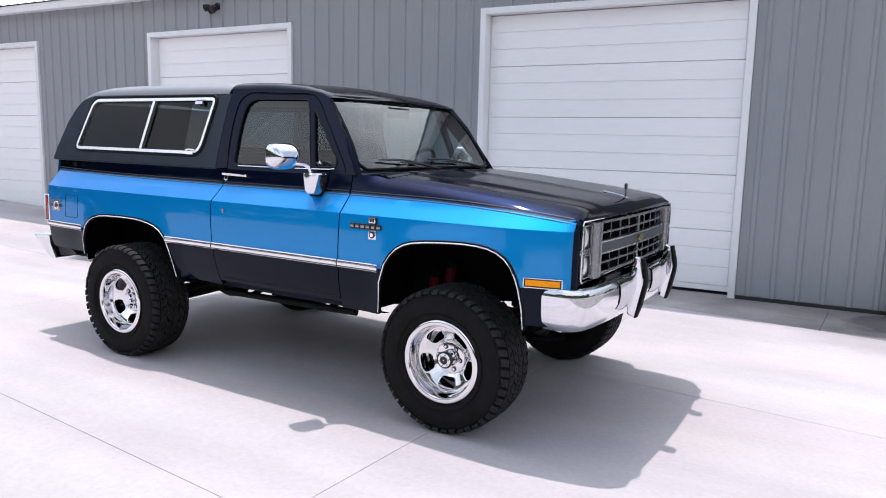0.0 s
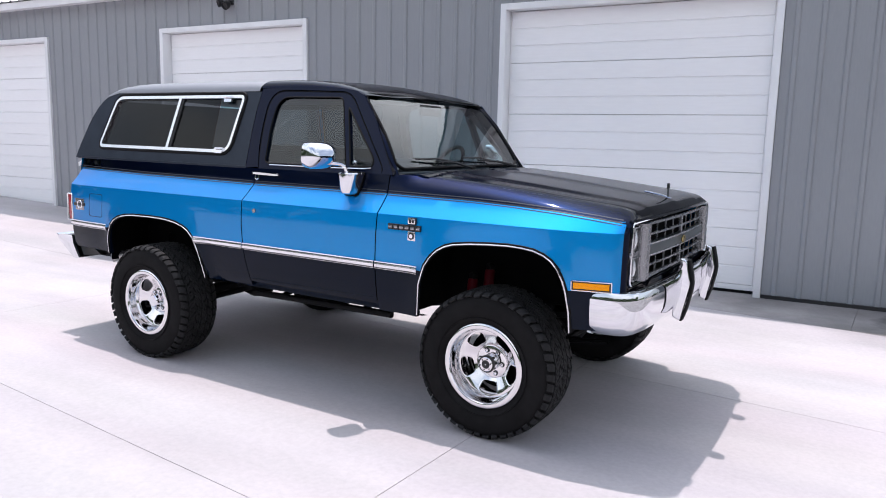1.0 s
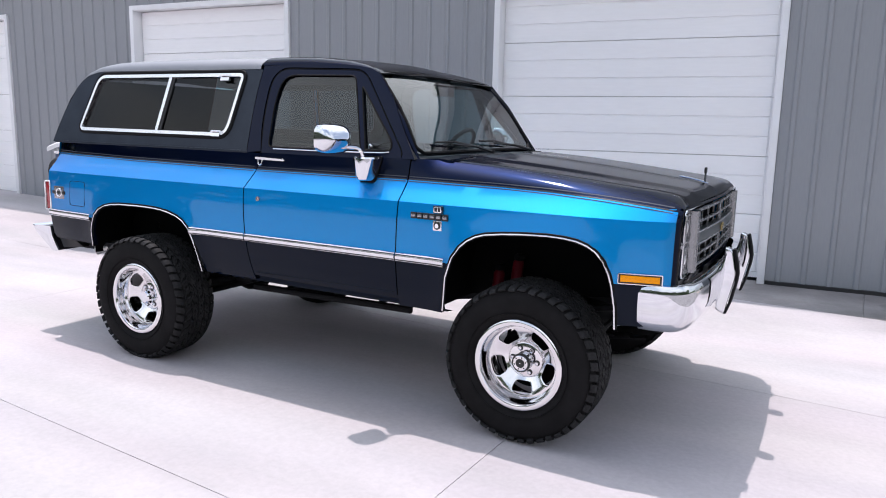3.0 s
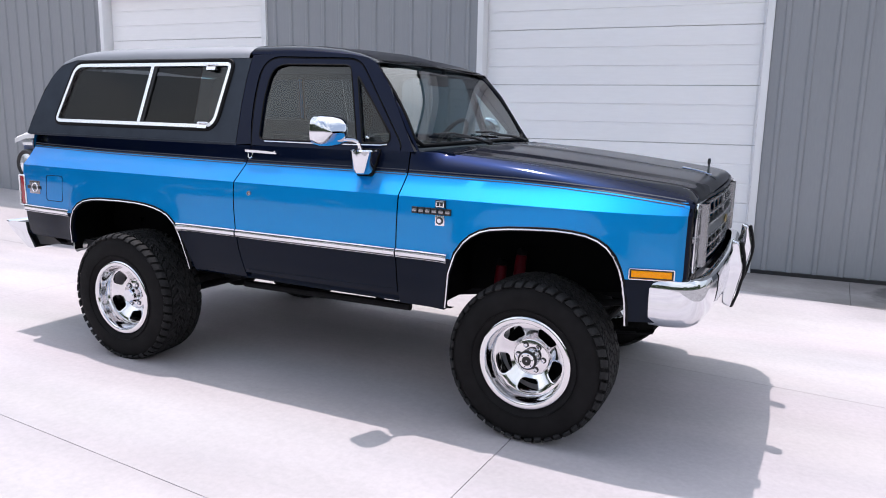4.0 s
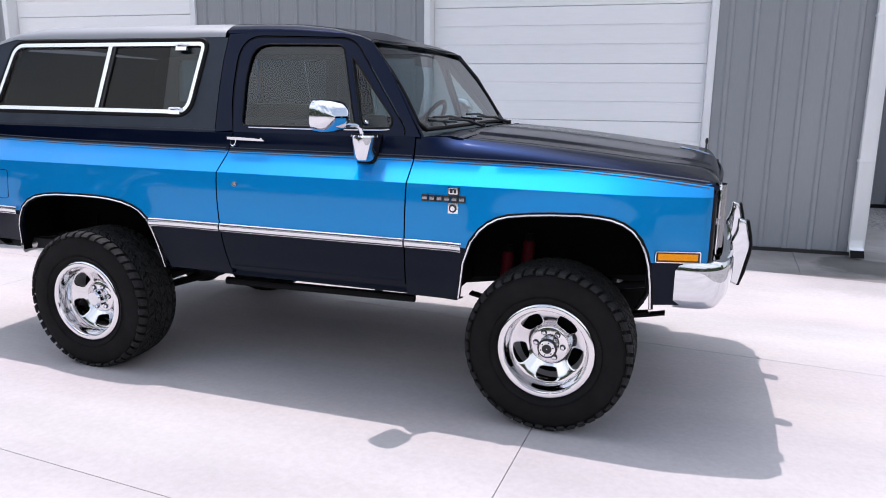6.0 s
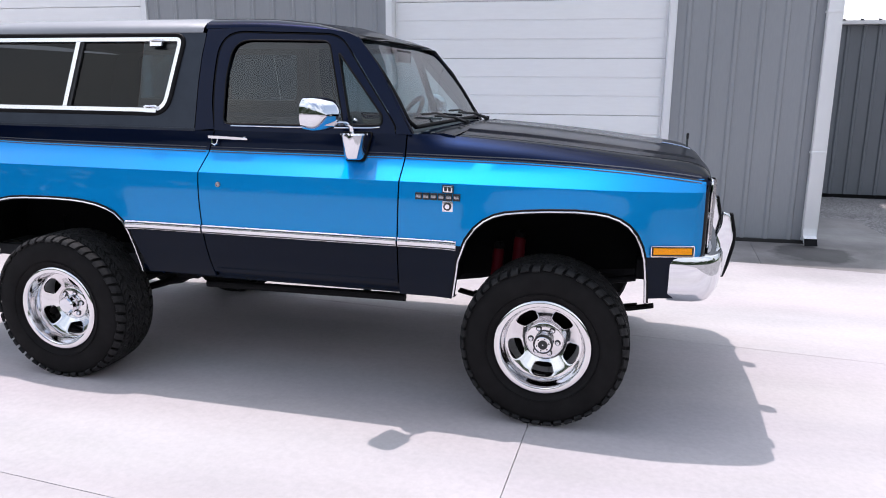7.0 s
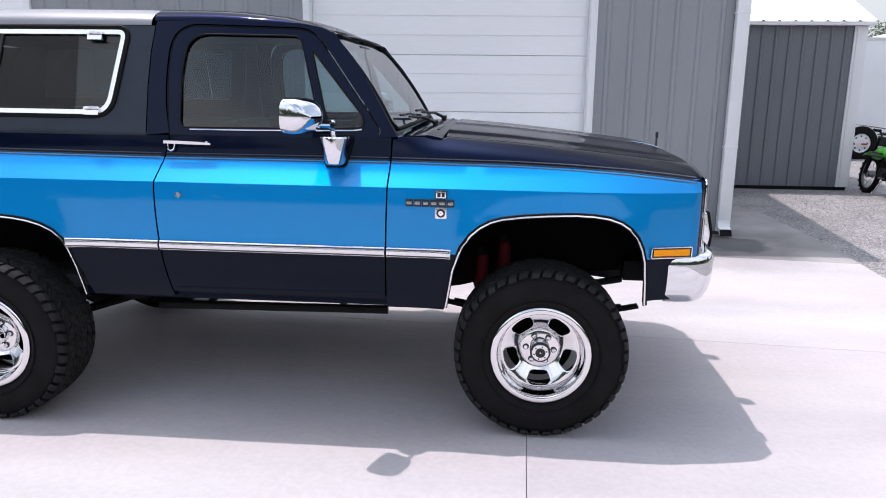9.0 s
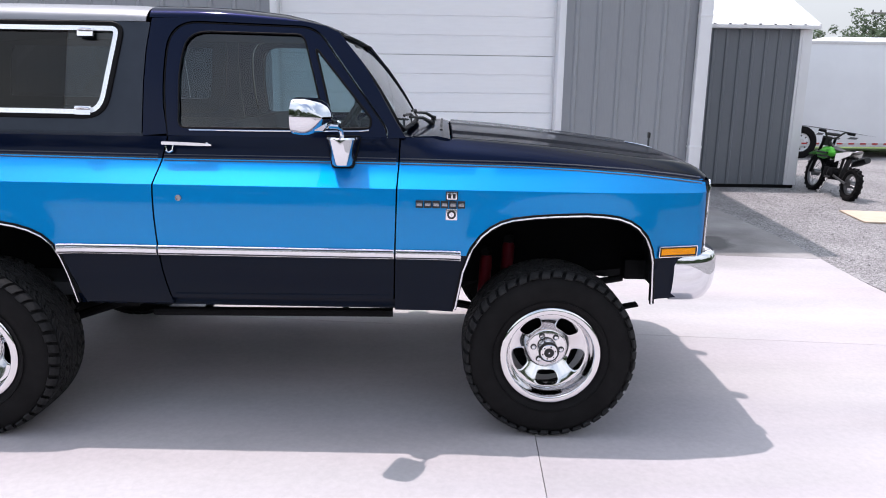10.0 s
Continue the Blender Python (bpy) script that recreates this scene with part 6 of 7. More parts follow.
part("tail_pipe", tube([(-3.04, -0.76, 0.635), (-3.12, -0.80, 0.63), (-3.18, -0.835, 0.615), (-3.215, -0.86, 0.60)], 0.034, 14, caps=False), STEELPIPE, truck, "bright steel tail pipe")
part("muffler", lathe([(0.001, -0.3), (0.08, -0.28), (0.09, 0.0), (0.08, 0.28), (0.001, 0.3)], 16, "x", (-1.75, 0.30, 0.55)), CHASSIS, truck)
part("crossmember", box((-2.0, -0.46, 0.53), (-1.9, 0.46, 0.60), 0.01), CHASSIS, truck)
part("crossmember", box((0.38, -0.42, 0.66), (0.48, 0.42, 0.74), 0.01), CHASSIS, truck)
part("steering_link", tube([(0.16, -0.72, 0.40), (0.16, 0.70, 0.40)], 0.018, 8), CHASSIS, truck)
part("track_bar", tube([(0.40, -0.55, 0.655), (0.25, -0.58, 0.635), (0.05, -0.60, 0.60)], 0.018, 8), CHASSIS, truck)
part("trailing_arm", tube([(RX + 0.1, -0.56, 0.36), (-1.95, -0.50, 0.52)], 0.022, 8), CHASSIS, truck)
part("brake_line", tube([(-2.855, -0.62, 0.80), (-2.875, -0.63, 0.66), (-2.796, -0.6, 0.58)], 0.008, 6), CHASSIS, truck)

# ---- cabin ----
fl = bmesh.new()
add_box(fl, (-3.519, -0.84, 0.60), (-0.50, 0.84, 0.66))
part("floor_pan", fl, CARPET, truck)
part("firewall", box((-0.52, -0.84, 0.60), (-0.48, 0.84, 1.30)), LINER, truck)
for sy in (-1, 1):
    part("inner_door_panel", box((-1.70, sy * 0.80 - 0.02, 0.66), (-0.72, sy * 0.80 + 0.02, 1.33), 0.015), DASH, truck)
    part("inner_side_panel", box((-3.467, sy * 0.80 - 0.02, 1.03), (-1.78, sy * 0.80 + 0.02, 1.33), 0.015), DASH, truck)
bm = bmesh.new()
rows = [[(x, y, z) for y in spaced(-0.80, 0.80, 8)] for x, z in ((-0.56, 1.335), (-0.70, 1.352), (-0.86, 1.34), (-0.92, 1.31), (-0.93, 1.16), (-0.84, 1.02), (-0.56, 0.98))]
add_grid(bm, rows)
bmesh.ops.recalc_face_normals(bm, faces=bm.faces)
part("dashboard", bm, DASH, truck, "grey padded dashboard", angle=50)
part("instrument_hood", box((-0.98, 0.20, 1.26), (-0.82, 0.62, 1.375), 0.025), DASH, truck)
sw = part("steering_wheel", tube([(0.185 * math.cos(a), 0.185 * math.sin(a), 0) for a in spaced(0, 2 * math.pi * 27 / 28, 27)], 0.0145, 10, closed=True), BLACK, truck, "black steering wheel", m=pose(-1.07, 0.40, 1.335, 0, -58, 0))
part("spoke", box((-0.018, -0.175, -0.012), (0.018, 0.175, 0.006), 0.005), BLACK, sw)
part("hub_pad", lathe([(0.001, 0.02), (0.055, 0.015), (0.06, -0.02), (0.03, -0.05), (0.025, -0.25)], 18, "z"), BLACK, sw)


def seat(y, x=-1.42):
    s = bmesh.new()
    add_box(s, (x - 0.05, y - 0.26, 0.86), (x + 0.48, y + 0.26, 1.02), 0.05, seg=3)
    st = part("seat", s, CLOTH, truck, "grey cloth bucket seat", angle=50)
    part("backrest", box((-0.09, -0.25, 0.0), (0.07, 0.25, 0.42), 0.055), CLOTH, st, m=pose(x, y, 0.98, 0, -14, 0), angle=50)
    part("seat_base", box((x, y - 0.2, 0.661), (x + 0.4, y + 0.2, 0.858), 0.02), BLACK, st)


seat(-0.40)
seat(0.40)
s = bmesh.new()
add_box(s, (-2.61, -0.52, 0.85), (-2.203, 0.52, 1.0), 0.05, seg=3)
rs_ = part("rear_bench", s, CLOTH, truck, "grey cloth rear bench seat", angle=50)
part("backrest", box((-0.09, -0.52, 0.0), (0.07, 0.52, 0.45), 0.05), CLOTH, rs_, m=pose(-2.62, 0, 0.97, 0, -12, 0), angle=50)
part("bench_base", box((-2.565, -0.48, 0.661), (-2.248, 0.48, 0.848), 0.02), BLACK, rs_)
part("rear_view_mirror", box((-0.975, -0.13, 1.695), (-0.955, 0.13, 1.765), 0.01), BLACK, truck, "black rear-view mirror")
for sy in (-1, 1):
    part("sun_visor", box((-1.02, sy * 0.36 - 0.20, 1.765), (-0.995, sy * 0.36 + 0.20, 1.80), 0.008), DASH, truck)
hl = bmesh.new()
add_grid(hl, [[(x, y, 1.822 - 0.02 * abs(y / 0.66) ** 3 - (0.03 if x > -1.05 else 0) - (0.03 if x < -3.239 else 0)) for y in spaced(-0.66, 0.66, 6)] for x in spaced(-3.312, -0.98, 8)])
part("headliner", hl, DASH, truck, "grey headliner")


# ---- yard beyond the building ----
GREEN = material("green_plastic", (0.06, 0.36, 0.03), 0.35, var=0.08, scale=20)
WHITEPL = material("white_plastic", (0.72, 0.72, 0.72), 0.4, var=0.06, scale=20)
STEEL = material("dull_steel", (0.20, 0.20, 0.205), 0.35, 0.9, var=0.2, scale=25)
TRAILWHITE = material("white_trailer_skin", (0.86, 0.875, 0.90), 0.3, var=0.04, scale=1.0, rough_var=0.05)
TAPE_R = material("red_reflective_tape", (0.45, 0.03, 0.03), 0.4)
DECAL = material("grey_decal", (0.12, 0.12, 0.13), 0.5)
BOARD = material("tan_plywood", (0.60, 0.48, 0.37), 0.8, var=0.15, scale=5, grain=0.1, grain_scale=60, stretch=(1, 6, 1))
BARK = material("tree_bark", (0.10, 0.075, 0.055), 0.9, var=0.3, scale=8, bump=0.5, bump_scale=30)
LEAF = material("tree_leaves", (0.040, 0.072, 0.026), 0.7, var=0.35, scale=0.7, grain=0.3, grain_scale=9)
POLE = material("weathered_pole", (0.24, 0.22, 0.20), 0.9, var=0.2, scale=3, stretch=(1, 1, 0.1))
CARTBLUE = material("blue_cart_paint", (0.02, 0.05, 0.13), 0.35, 0.0, 0.6, var=0.1, scale=10)


def dirt_bike():
    b = thing("dirt_bike", "small green and white dirt bike leaning on gravel beside shed", "motorcycle", pose(1.36, 10.93, -0.058, 0, 0, 85.5) @ pose(0, 0, 0, 7, 0, 0) @ Matrix.Scale(1.05, 4))

    def bike_wheel(x, r, w, knobs):
        bm = bmesh.new()
        prof = [(r - w * 0.95, -w * 0.30), (r - w * 0.5, -w * 0.5), (r - w * 0.12, -w * 0.42), (r - 0.012, -w * 0.2), (r - 0.010, 0), (r - 0.012, w * 0.2), (r - w * 0.12, w * 0.42), (r - w * 0.5, w * 0.5), (r - w * 0.95, w * 0.30)]
        add_lathe(bm, prof, 32, "y", (x, 0, r), closed=True)
        for k in range(knobs):
            a = 2 * math.pi * k / knobs
            for yy in ((-0.35, 0.35) if k % 2 else (-0.05, 0.05)):
                c = Matrix.Translation((x + math.cos(a) * (r - 0.008), yy * w, r + math.sin(a) * (r - 0.008))) @ Matrix.Rotation(-a, 4, "Y")
                add_box(bm, (-0.012, -0.013, -0.012), (0.010, 0.013, 0.012), 0, c)
        bmesh.ops.recalc_face_normals(bm, faces=bm.faces)
        wh = part("wheel", bm, RUBBER, b, "knobby black tyre")
        bm = bmesh.new()
        add_lathe(bm, [(r - w * 0.98, -w * 0.30), (r - w * 1.25, -w * 0.12), (r - w * 1.25, w * 0.12), (r - w * 0.98, w * 0.30)], 32, "y", (x, 0, r))
        part("rim", bm, STEEL, wh)
        bm = bmesh.new()
        add_lathe(bm, [(0.001, -0.05), (0.05, -0.05), (0.05, 0.05), (0.001, 0.05)], 16, "y", (x, 0, r))
        for k in range(18):
            a = 2 * math.pi * k / 18
            add_tube(bm, [(x + math.cos(a) * 0.045, 0.04 * (1 if k % 2 else -1), r + math.sin(a) * 0.045), (x + math.cos(a + 0.2) * (r - w * 1.2), 0, r + math.sin(a + 0.2) * (r - w * 1.2))], 0.0025, 4, caps=False)
        part("spokes", bm, STEEL, wh)
    bike_wheel(0.0, 0.225, 0.085, 34)
    bike_wheel(1.06, 0.275, 0.07, 38)
    for y in (-0.08, 0.08):
        part("fork", tube([(1.06, y, 0.275), (0.99, y, 0.48), (0.88, y, 0.80)], [0.024, 0.026, 0.018], 8), CHASSIS, b)
        part("swing_arm", tube([(0.0, y, 0.225), (0.42, y * 0.9, 0.30)], 0.018, 8), STEEL, b)
    part("frame_tube", tube([(0.85, 0, 0.74), (0.60, 0, 0.62), (0.30, 0, 0.56), (0.02, 0, 0.58)], 0.02, 8), BLACK, b)
    part("frame_tube", tube([(0.84, 0, 0.70), (0.74, 0, 0.40), (0.66, 0, 0.24), (0.40, 0, 0.25), (0.36, 0, 0.55)], 0.02, 8), BLACK, b)
    bm = bmesh.new()
    add_box(bm, (0.40, -0.09, 0.24), (0.68, 0.09, 0.40), 0.03)
    add_lathe(bm, [(0.001, -0.13), (0.075, -0.13), (0.085, -0.10), (0.085, 0.10), (0.001, 0.13)], 18, "y", (0.46, 0, 0.32))
    add_box(bm, (0.58, -0.06, 0.36), (0.72, 0.06, 0.50), 0.02)
    for k in range(4):
        add_box(bm, (0.57, -0.075, 0.385 + k * 0.026), (0.74, 0.075, 0.391 + k * 0.026))
    part("engine", bm, CHASSIS, b, "dark engine block with cooling fins")
    bm = bmesh.new()
    for sy in (-1, 1):
        rows = []
        for x, zt, zb, y in ((0.34, 0.60, 0.575, 0.04), (0.50, 0.615, 0.56, 0.06), (0.64, 0.64, 0.53, 0.085), (0.76, 0.655, 0.49, 0.105), (0.86, 0.65, 0.50, 0.11), (0.96, 0.60, 0.50, 0.105), (1.04, 0.55, 0.52, 0.095)):
            rows.append([(x, 0.0, zt + 0.03), (x, sy * y * 0.6, zt + 0.015), (x, sy * y, zt - 0.03), (x, sy * y, (zt + zb) / 2), (x, sy * y * 0.8, zb)])
        add_grid(bm, rows)
    bmesh.ops.recalc_face_normals(bm, faces=bm.faces)
    part("tank_shroud", bm, GREEN, b, "green tank and radiator shrouds", angle=40)
    bm = bmesh.new()
    for sy in (-1, 1):
        add_box(bm, (0.58, sy * 0.098 - 0.012, 0.525), (0.92, sy * 0.098 + 0.016, 0.550), 0.004, m=pose(0, 0, 0))
        add_box(bm, (0.66, sy * 0.100 - 0.012, 0.575), (0.95, sy * 0.100 + 0.014, 0.600), 0.004, m=pose(0, 0, 0))
    part("shroud_stripe", bm, BLACK, b)
    bm = bmesh.new()
    rows = [[(x, y * w, z - 0.02 * y * y) for y in (-1, -0.6, 0, 0.6, 1)] for x, z, w in ((0.10, 0.685, 0.055), (0.20, 0.67, 0.075), (0.34, 0.66, 0.085), (0.48, 0.668, 0.075), (0.64, 0.70, 0.045))]
    add_grid(bm, rows)
    add_grid(bm, [[(x, y * w, z - 0.02 * y * y - 0.05) for y in (-1, 1)] for x, z, w in ((0.10, 0.685, 0.055), (0.34, 0.66, 0.085), (0.64, 0.70, 0.045))])
    part("seat", bm, BLACK, b, "black narrow seat")
    bm = bmesh.new()
    rows = [[(x, y * w, z - 0.025 * y * y) for y in (-1, -0.5, 0, 0.5, 1)] for x, z, w in ((-0.03, 0.695, 0.040), (0.03, 0.682, 0.055), (0.10, 0.66, 0.070), (0.22, 0.64, 0.075))]
    add_grid(bm, rows)
    for sy in (-1, 1):
        add_grid(bm, [[(0.42, sy * 0.10, 0.60), (0.24, sy * 0.10, 0.63), (0.04, sy * 0.07, 0.66)], [(0.38, sy * 0.11, 0.48), (0.24, sy * 0.11, 0.53), (0.06, sy * 0.08, 0.61)]])
    part("rear_fender", bm, WHITEPL, b, "white rear fender and side panels")
    bm = bmesh.new()
    rows = [[(x, y * 0.055, z - 0.02 * y * y) for y in (-1, 0, 1)] for x, z in ((0.86, 0.60), (0.98, 0.615), (1.12, 0.61), (1.26, 0.57), (1.32, 0.53))]
    add_grid(bm, rows)
    part("front_fender", bm, GREEN, b, "green front fender")
    part("front_plate", box((0.955, -0.07, 0.68), (0.975, 0.07, 0.82), 0.008, m=pose(0, 0, 0)), BLACK, b, "black front plate")
    part("handlebar", tube([(0.74, -0.24, 0.885), (0.79, -0.15, 0.905), (0.86, -0.06, 0.80), (0.86, 0.06, 0.80), (0.79, 0.15, 0.905), (0.74, 0.24, 0.885)], 0.014, 8), BLACK, b)
    part("crossbar_pad", tube([(0.82, -0.09, 0.855), (0.82, 0.09, 0.855)], 0.022, 8), BLACK, b)
    for y in (-0.21, 0.21):
        part("grip", tube([(0.728, y - 0.05, 0.888), (0.735, y + 0.05, 0.893)], 0.020, 8), SEAL, b)
    part("muffler", tube([(0.30, -0.12, 0.48), (0.16, -0.13, 0.53), (0.0, -0.135, 0.58)], [0.035, 0.05, 0.045], 12), BLACK, b, "black exhaust muffler")
    part("exhaust_header", tube([(0.72, -0.03, 0.44), (0.78, -0.07, 0.34), (0.55, -0.12, 0.33), (0.30, -0.12, 0.47)], 0.016, 8), STEEL, b)
    part("shock", tube([(0.30, 0, 0.30), (0.20, 0, 0.56)], 0.035, 10), BLACK, b)
    part("kick_stand", tube([(0.48, 0.09, 0.26), (0.40, 0.22, 0.03)], 0.010, 6), STEEL, b)
    part("foot_peg", tube([(0.42, -0.18, 0.27), (0.42, 0.18, 0.27)], 0.012, 6), STEEL, b)


dirt_bike()


def trailer():
    t = thing("cargo_trailer", "long white enclosed cargo trailer with red and white tape", "trailer", pose(2.733, 17.25, 0.006) @ Matrix.Scale(1.085, 4))
    part("body", box((0, 0, 0.19), (11.0, 2.5, 2.33), 0.05), TRAILWHITE, t)
    bm = bmesh.new()
    add_box(bm, (0, -0.012, 2.27), (11.0, 0.0, 2.335), 0.004)
    add_box(bm, (0, -0.012, 0.185), (11.0, 0.0, 0.215), 0.004)
    part("edge_trim", bm, WHITEPL, t, "white painted edge trim")
    for k in range(30):
        x = 0.45 + k * 0.255
        part("tape", box((x, -0.016, 0.232), (x + 0.125, -0.0005, 0.264)), TAPE_R, t, smooth=False)
        part("tape", box((x + 0.126, -0.0155, 0.232), (x + 0.254, -0.0005, 0.264)), WHITEPL, t, smooth=False)
    for x, z, L in ((1.50, 0.435, 0.18), (1.86, 0.342, 0.20), (2.18, 0.345, 0.27)):
        bm = bmesh.new()
        add_plate(bm, [(x, z), (x + L * 0.8, z - 0.01), (x + L, z + 0.025), (x + L * 0.35, z + 0.045)], [], lambda a, b: Vector((a, -0.004, b)), 0.003, (0, -1, 0))
        part("decal", bm, DECAL, t, "grey painted decal")
    bm = bmesh.new()
    add_plate(bm, [(0.9, 0.66), (1.45, 0.582), (2.1, 0.492), (2.85, 0.388), (2.1, 0.510), (1.45, 0.598)], [], lambda a, b: Vector((a, -0.004, b)), 0.003, (0, -1, 0))
    part("decal", bm, DECAL, t, "thin sweeping dark decal")
    bm = bmesh.new()
    rows = [[(1.75 + 3.2 * u, 0.8 + 0.9 * v, 2.33 + 0.16 * (1 - abs(2 * v - 1) ** 4) * min(1.0, 8 * u, 8 * (1 - u)) ** 0.5) for u in spaced(0, 1, 18)] for v in spaced(0, 1, 10)]
    add_grid(bm, rows)
    part("roof_cover", bm, TRAILWHITE, t, "white padded roof cover")
    for x in (1.20, 7.5, 8.4):
        w = part("wheel", lathe([(0.19, 0.02), (0.22, -0.005), (0.30, -0.01), (0.335, 0.01), (0.345, 0.05), (0.345, 0.16), (0.33, 0.2), (0.19, 0.2)], 36, at=(x, -0.03, 0.268)), RUBBER, t, "black trailer tyre")
        bm = bmesh.new()
        add_lathe(bm, [(0.19, 0.01), (0.17, 0.03), (0.12, 0.05), (0.06, 0.02), (0.001, 0.015)], 30, "y", (x, -0.03, 0.268))
        part("rim", bm, WHITEPL, w)
        for k in range(8):
            a = k * math.pi / 4
            part("rim_hole", lathe([(0.001, 0.020), (0.016, 0.020), (0.016, 0.03)], 10, at=(x + 0.14 * math.cos(a), -0.03, 0.268 + 0.14 * math.sin(a))), BLACK, w)
    part("frame_rail", box((0.2, 1.15, 0.12), (10.8, 1.25, 0.188), 0.01), CHASSIS, t)
    part("axle", tube([(1.20, 0.0, 0.268), (1.20, 2.4, 0.268)], 0.04, 8), CHASSIS, t)


trailer()

tagged(part("plywood_board", box((-0.65, -0.42, 0.0), (0.65, 0.42, 0.018), 0.002), BOARD, None, m=pose(1.256, 9.48, -0.052, 0, 0, -12)), "tan plywood board lying flat on the gravel", "board")
gr = bmesh.new()
add_grid(gr, [[(x, y, -0.046 + 0.01 * noise.noise((x * 0.1, y * 0.1, 0))) for x in np.linspace(-120, 160, 30)] for y in np.linspace(18.9, 200, 30)])
tagged(part("lawn", gr, GRASS, None), "green mown grass beyond the gravel yard", "grass", kind="structure")


def tree(x, y, h, seed):
    r = random.Random(seed)
    t = thing("tree", "leafy broadleaf tree standing beyond the yard", "tree", pose(x, y, -0.08), "trees beyond the yard")
    bm = bmesh.new()
    add_tube(bm, [(0, 0, 0), (0.05, 0.03, h * 0.3), (0.0, 0.08, h * 0.55), (0.1, 0.0, h * 0.8)], [h * 0.035, h * 0.028, h * 0.02, h * 0.008], 8)
    tips = [(0.1, 0.0, h * 0.82)]
    for k in range(9):
        a, z = r.uniform(0, 6.28), h * r.uniform(0.3, 0.7)
        L = h * r.uniform(0.2, 0.36)
        tip = (math.cos(a) * L, math.sin(a) * L, z + h * r.uniform(0.08, 0.25))
        add_tube(bm, [(0, 0, z), (tip[0] * 0.5, tip[1] * 0.5, z + (tip[2] - z) * 0.6), tip], [h * 0.014, h * 0.009, h * 0.004], 6)
        tips.append(tip)
    part("trunk", bm, BARK, t)
    bm = bmesh.new()
    for c in tips:
        for s in range(5):
            o = Vector(c) + Vector((r.gauss(0, h * 0.09), r.gauss(0, h * 0.09), r.gauss(0, h * 0.06)))
            rad = h * r.uniform(0.05, 0.10)
            for q in range(80):
                d = Vector((r.gauss(0, 1), r.gauss(0, 1), r.gauss(0, 1))).normalized() * rad * r.uniform(0.5, 1.1)
                p = o + d
                u = Vector((r.gauss(0, 1), r.gauss(0, 1), r.gauss(0, 1))).normalized()
                v = u.orthogonal().normalized()
                s1 = h * r.uniform(0.010, 0.022)
                bm.faces.new([bm.verts.new(p + u * s1), bm.verts.new(p + v * s1 * 0.6), bm.verts.new(p - u * s1), bm.verts.new(p - v * s1 * 0.6)])
    me = bpy.data.meshes.new("crown")
    bm.to_mesh(me)
    bm.free()
    me.materials.append(LEAF)
    o = new("crown", me)
    o.parent = t
    return t


for k, (x, y, h) in enumerate(((17.06, 44, 4.96), (18.57, 47, 5.1), (20.24, 45, 5.06), (22.12, 43, 5.35), (24.48, 46, 6.0), (14.36, 47, 4.8), (15.85, 49, 5.1), (27.0, 44, 5.8))):
    tree(x, y, h, 20 + k)

pole = thing("utility_pole", "weathered wooden utility pole with a crossarm", "pole", pose(24.64, 46.5, 0.2))
part("post", lathe([(0.12, 0.0), (0.08, 7.4), (0.001, 7.42)], 12, "z"), POLE, pole)
part("crossarm", box((-1.1, -0.06, 5.75), (1.1, 0.06, 5.87), 0.01), POLE, pole)
for x in (-1.0, -0.5, 0.5, 1.0):
    part("insulator", lathe([(0.03, 5.87), (0.05, 5.95), (0.03, 6.02), (0.001, 6.03)], 10, "z", (x, 0, 0)), STEEL, pole)

# far belt of woods all round, far behind everything
rw = random.Random(9)
wb = bmesh.new()
for k in range(13000):
    a = rw.uniform(0, 2 * math.pi)
    far = math.radians(12) < a < math.radians(168)
    R = rw.uniform(88, 104) if far else rw.uniform(40, 50)
    x, y = -4 + math.cos(a) * R, 4 + math.sin(a) * R
    top = (4.2 if far else 9.0) + (2.4 if far else 3.6) * noise.noise((math.cos(a) * 6, math.sin(a) * 6, 0.3)) + rw.uniform(-0.4, 0.4)
    z = rw.uniform(0.0, 1.0) ** 0.8 * top
    s = rw.uniform(0.9, 1.9) if far else rw.uniform(0.5, 1.1)
    u = Vector((rw.gauss(0, 1), rw.gauss(0, 1), rw.gauss(0, 1))).normalized()
    v = u.orthogonal().normalized()
    w2 = u.cross(v)
    p = Vector((x, y, z))
    ring6 = [p + (v * math.cos(q * 1.047) + w2 * math.sin(q * 1.047)) * s * rw.uniform(0.6, 1.1) for q in range(6)]
    wb.faces.new([wb.verts.new(q) for q in ring6])
wm = bpy.data.meshes.new("far_woods")
wb.to_mesh(wm)
wb.free()
wm.materials.append(LEAF)
tagged(new("far_woods", wm), "distant belt of green woods along the horizon", "woods", kind="stuff")


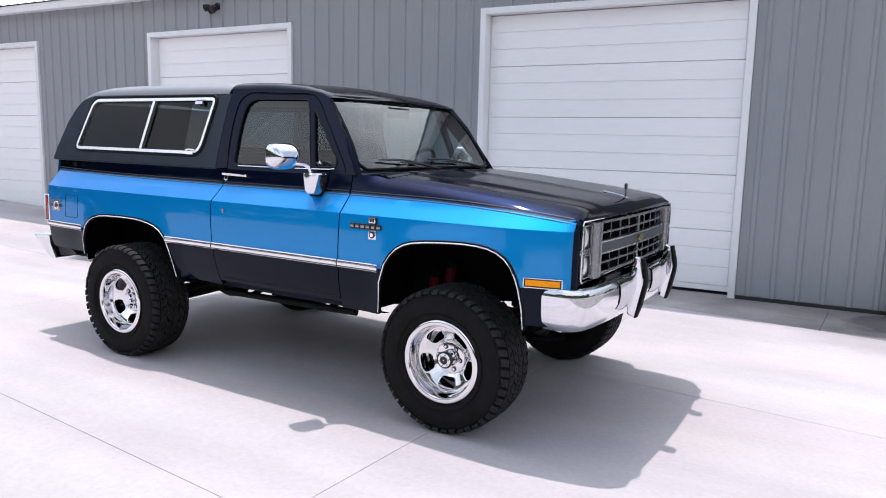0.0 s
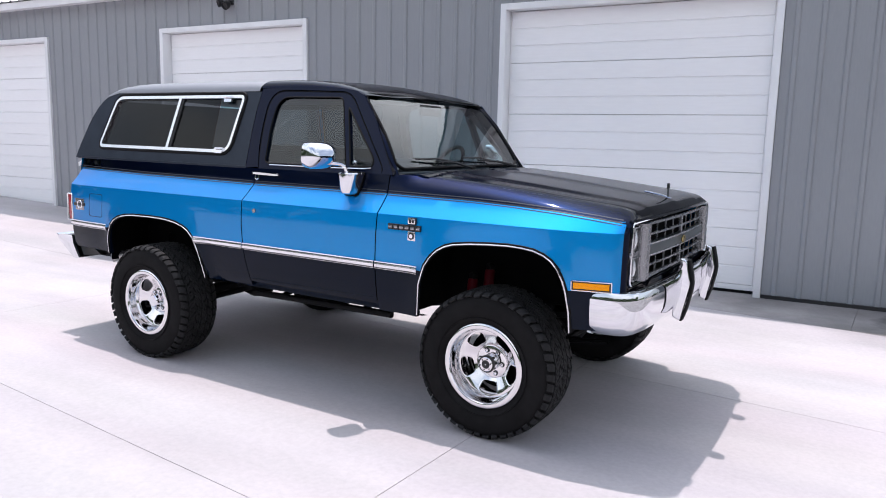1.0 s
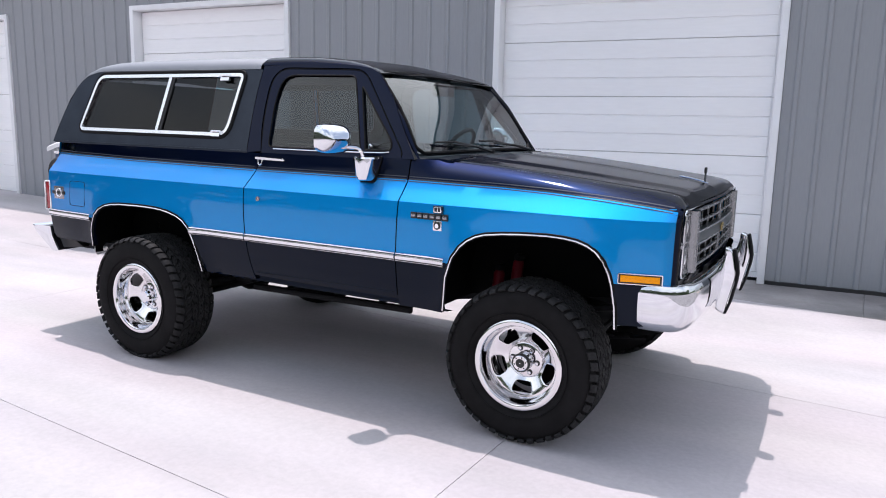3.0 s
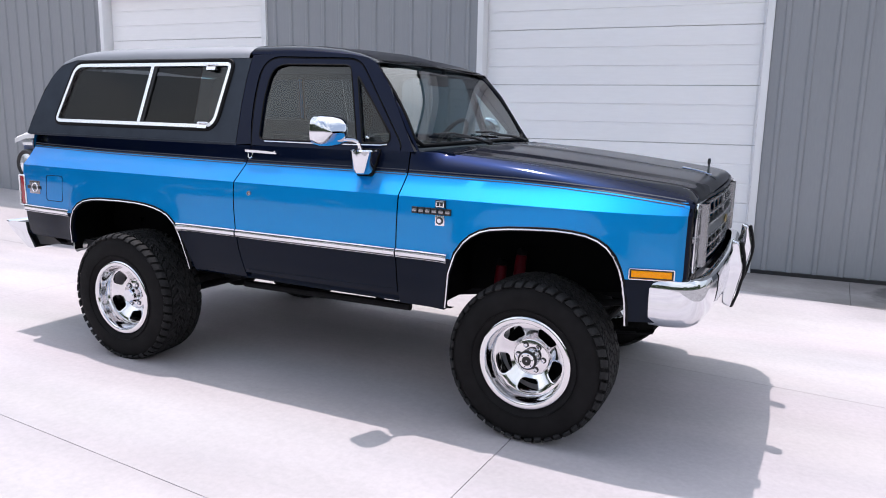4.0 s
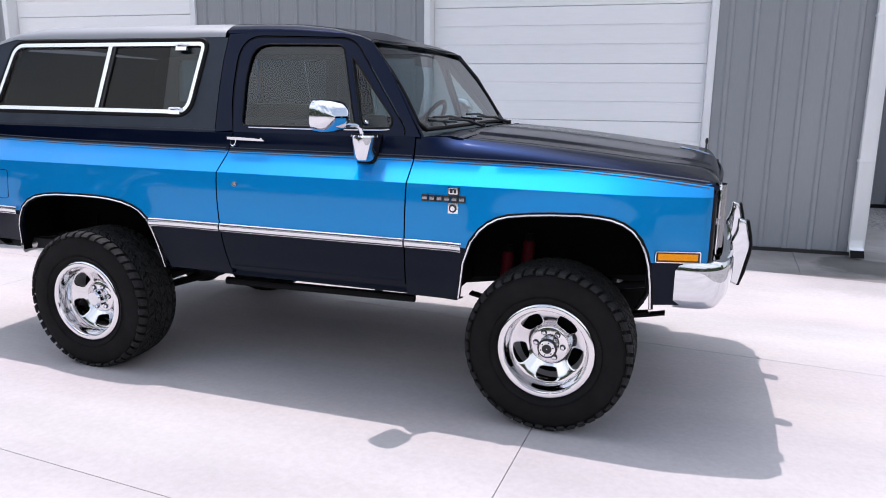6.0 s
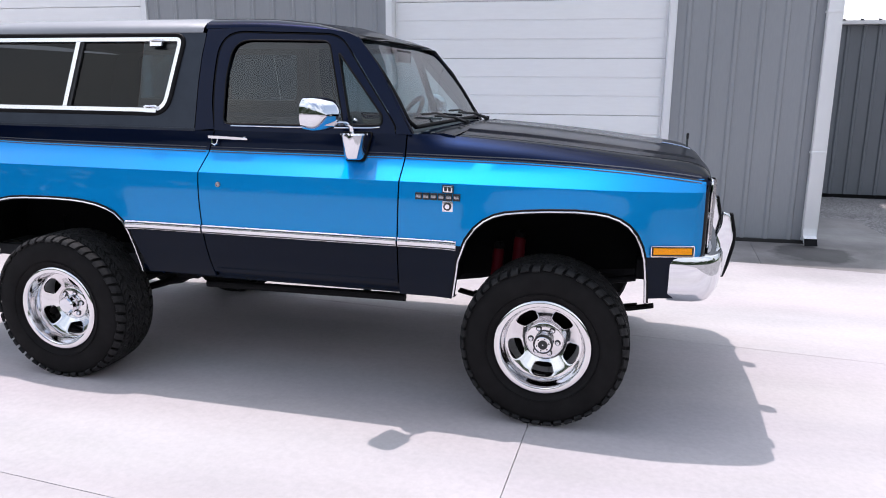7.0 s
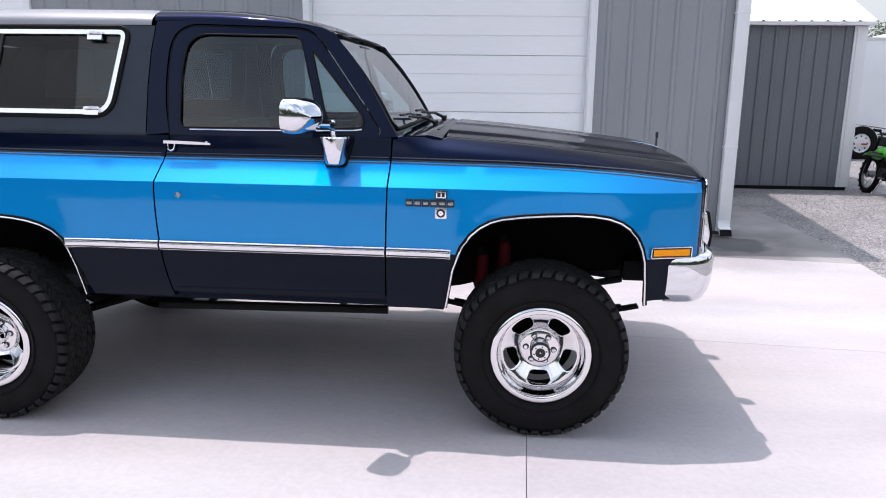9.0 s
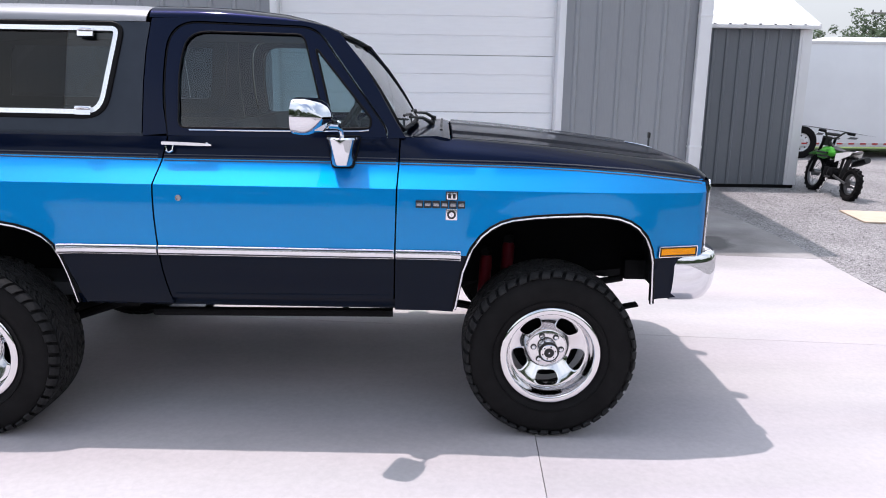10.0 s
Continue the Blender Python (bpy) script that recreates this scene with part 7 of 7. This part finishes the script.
def utility_cart():
    c = thing("utility_cart", "dark blue utility cart with a white hood near the wall", "cart", pose(-10.44, 6.5, 0.05, 0, 0, 0))
    zg = height(-10.44, 7.2) - 0.05
    bm = bmesh.new()
    rows = []
    for y, w, zt in ((0.0, 0.58, 1.04), (0.04, 0.64, 1.09), (0.35, 0.66, 1.12), (0.75, 0.66, 1.15)):
        rows.append([(-w, y, 0.42), (-w, y, 0.85), (-w * 0.98, y, zt - 0.03), (-w * 0.9, y, zt), (0, y, zt + 0.02), (w * 0.9, y, zt), (w * 0.98, y, zt - 0.03), (w, y, 0.85), (w, y, 0.42)])
    add_grid(bm, rows)
    bm.faces.new([bm.verts.new(p) for p in rows[0]])
    bmesh.ops.recalc_face_normals(bm, faces=bm.faces)
    part("body", bm, CARTBLUE, c, "dark blue front body", angle=40)
    bm = bmesh.new()
    rows = [[(x, y, z + 0.012 - 0.05 * (abs(x) / 0.64) ** 6) for x in spaced(-0.665, 0.665, 8)] for y, z in ((-0.04, 1.11), (0.0, 1.135), (0.35, 1.165), (0.78, 1.19))]
    add_grid(bm, rows)
    add_grid(bm, [[(x, -0.04, z - 0.05 * (abs(x) / 0.64) ** 6) for x in spaced(-0.665, 0.665, 8)] for z in (1.122, 1.075)])
    part("hood", bm, WHITEPL, c, "white hood panel")
    for sx in (-1, 1):
        l = part("headlight", lathe([(0.17, 0.02), (0.172, -0.05), (0.155, -0.07), (0.12, -0.06)], 28, at=(sx * 0.47, 0.0, 0.78)), BLACK, c, "round headlight in a black bezel")
        part("lens", lathe([(0.12, -0.058), (0.08, -0.075), (0.001, -0.08)], 24, at=(sx * 0.47, 0.0, 0.78)), LAMP, l)
        part("turn_lamp", box((sx * 0.49 - 0.08, -0.02, 0.99), (sx * 0.49 + 0.08, 0.01, 1.055), 0.008), LAMP, c, "small clear turn lamp")
        for y in (0.38, 1.55):
            w = part("wheel", lathe([(0.14, -0.1), (0.25, -0.1), (0.275, -0.07), (0.275, 0.07), (0.25, 0.1), (0.14, 0.1)], 30, "x", (sx * 0.52, y, 0.275 + zg)), RUBBER, c, "black cart tyre")
            part("rim", lathe([(0.14, sx * 0.09), (0.12, sx * 0.05), (0.001, sx * 0.05)], 24, "x", (sx * 0.52, y, 0.275 + zg)), STEEL, w)
    part("bed", box((-0.66, 0.78, 0.45), (0.66, 1.75, 0.72), 0.03), CARTBLUE, c)
    part("seat", box((-0.58, 0.95, 0.721), (0.58, 1.35, 0.88), 0.04), BLACK, c)
    part("underbody", box((-0.42, 0.06, 0.24), (0.42, 1.75, 0.44), 0.02), CHASSIS, c)


utility_cart()
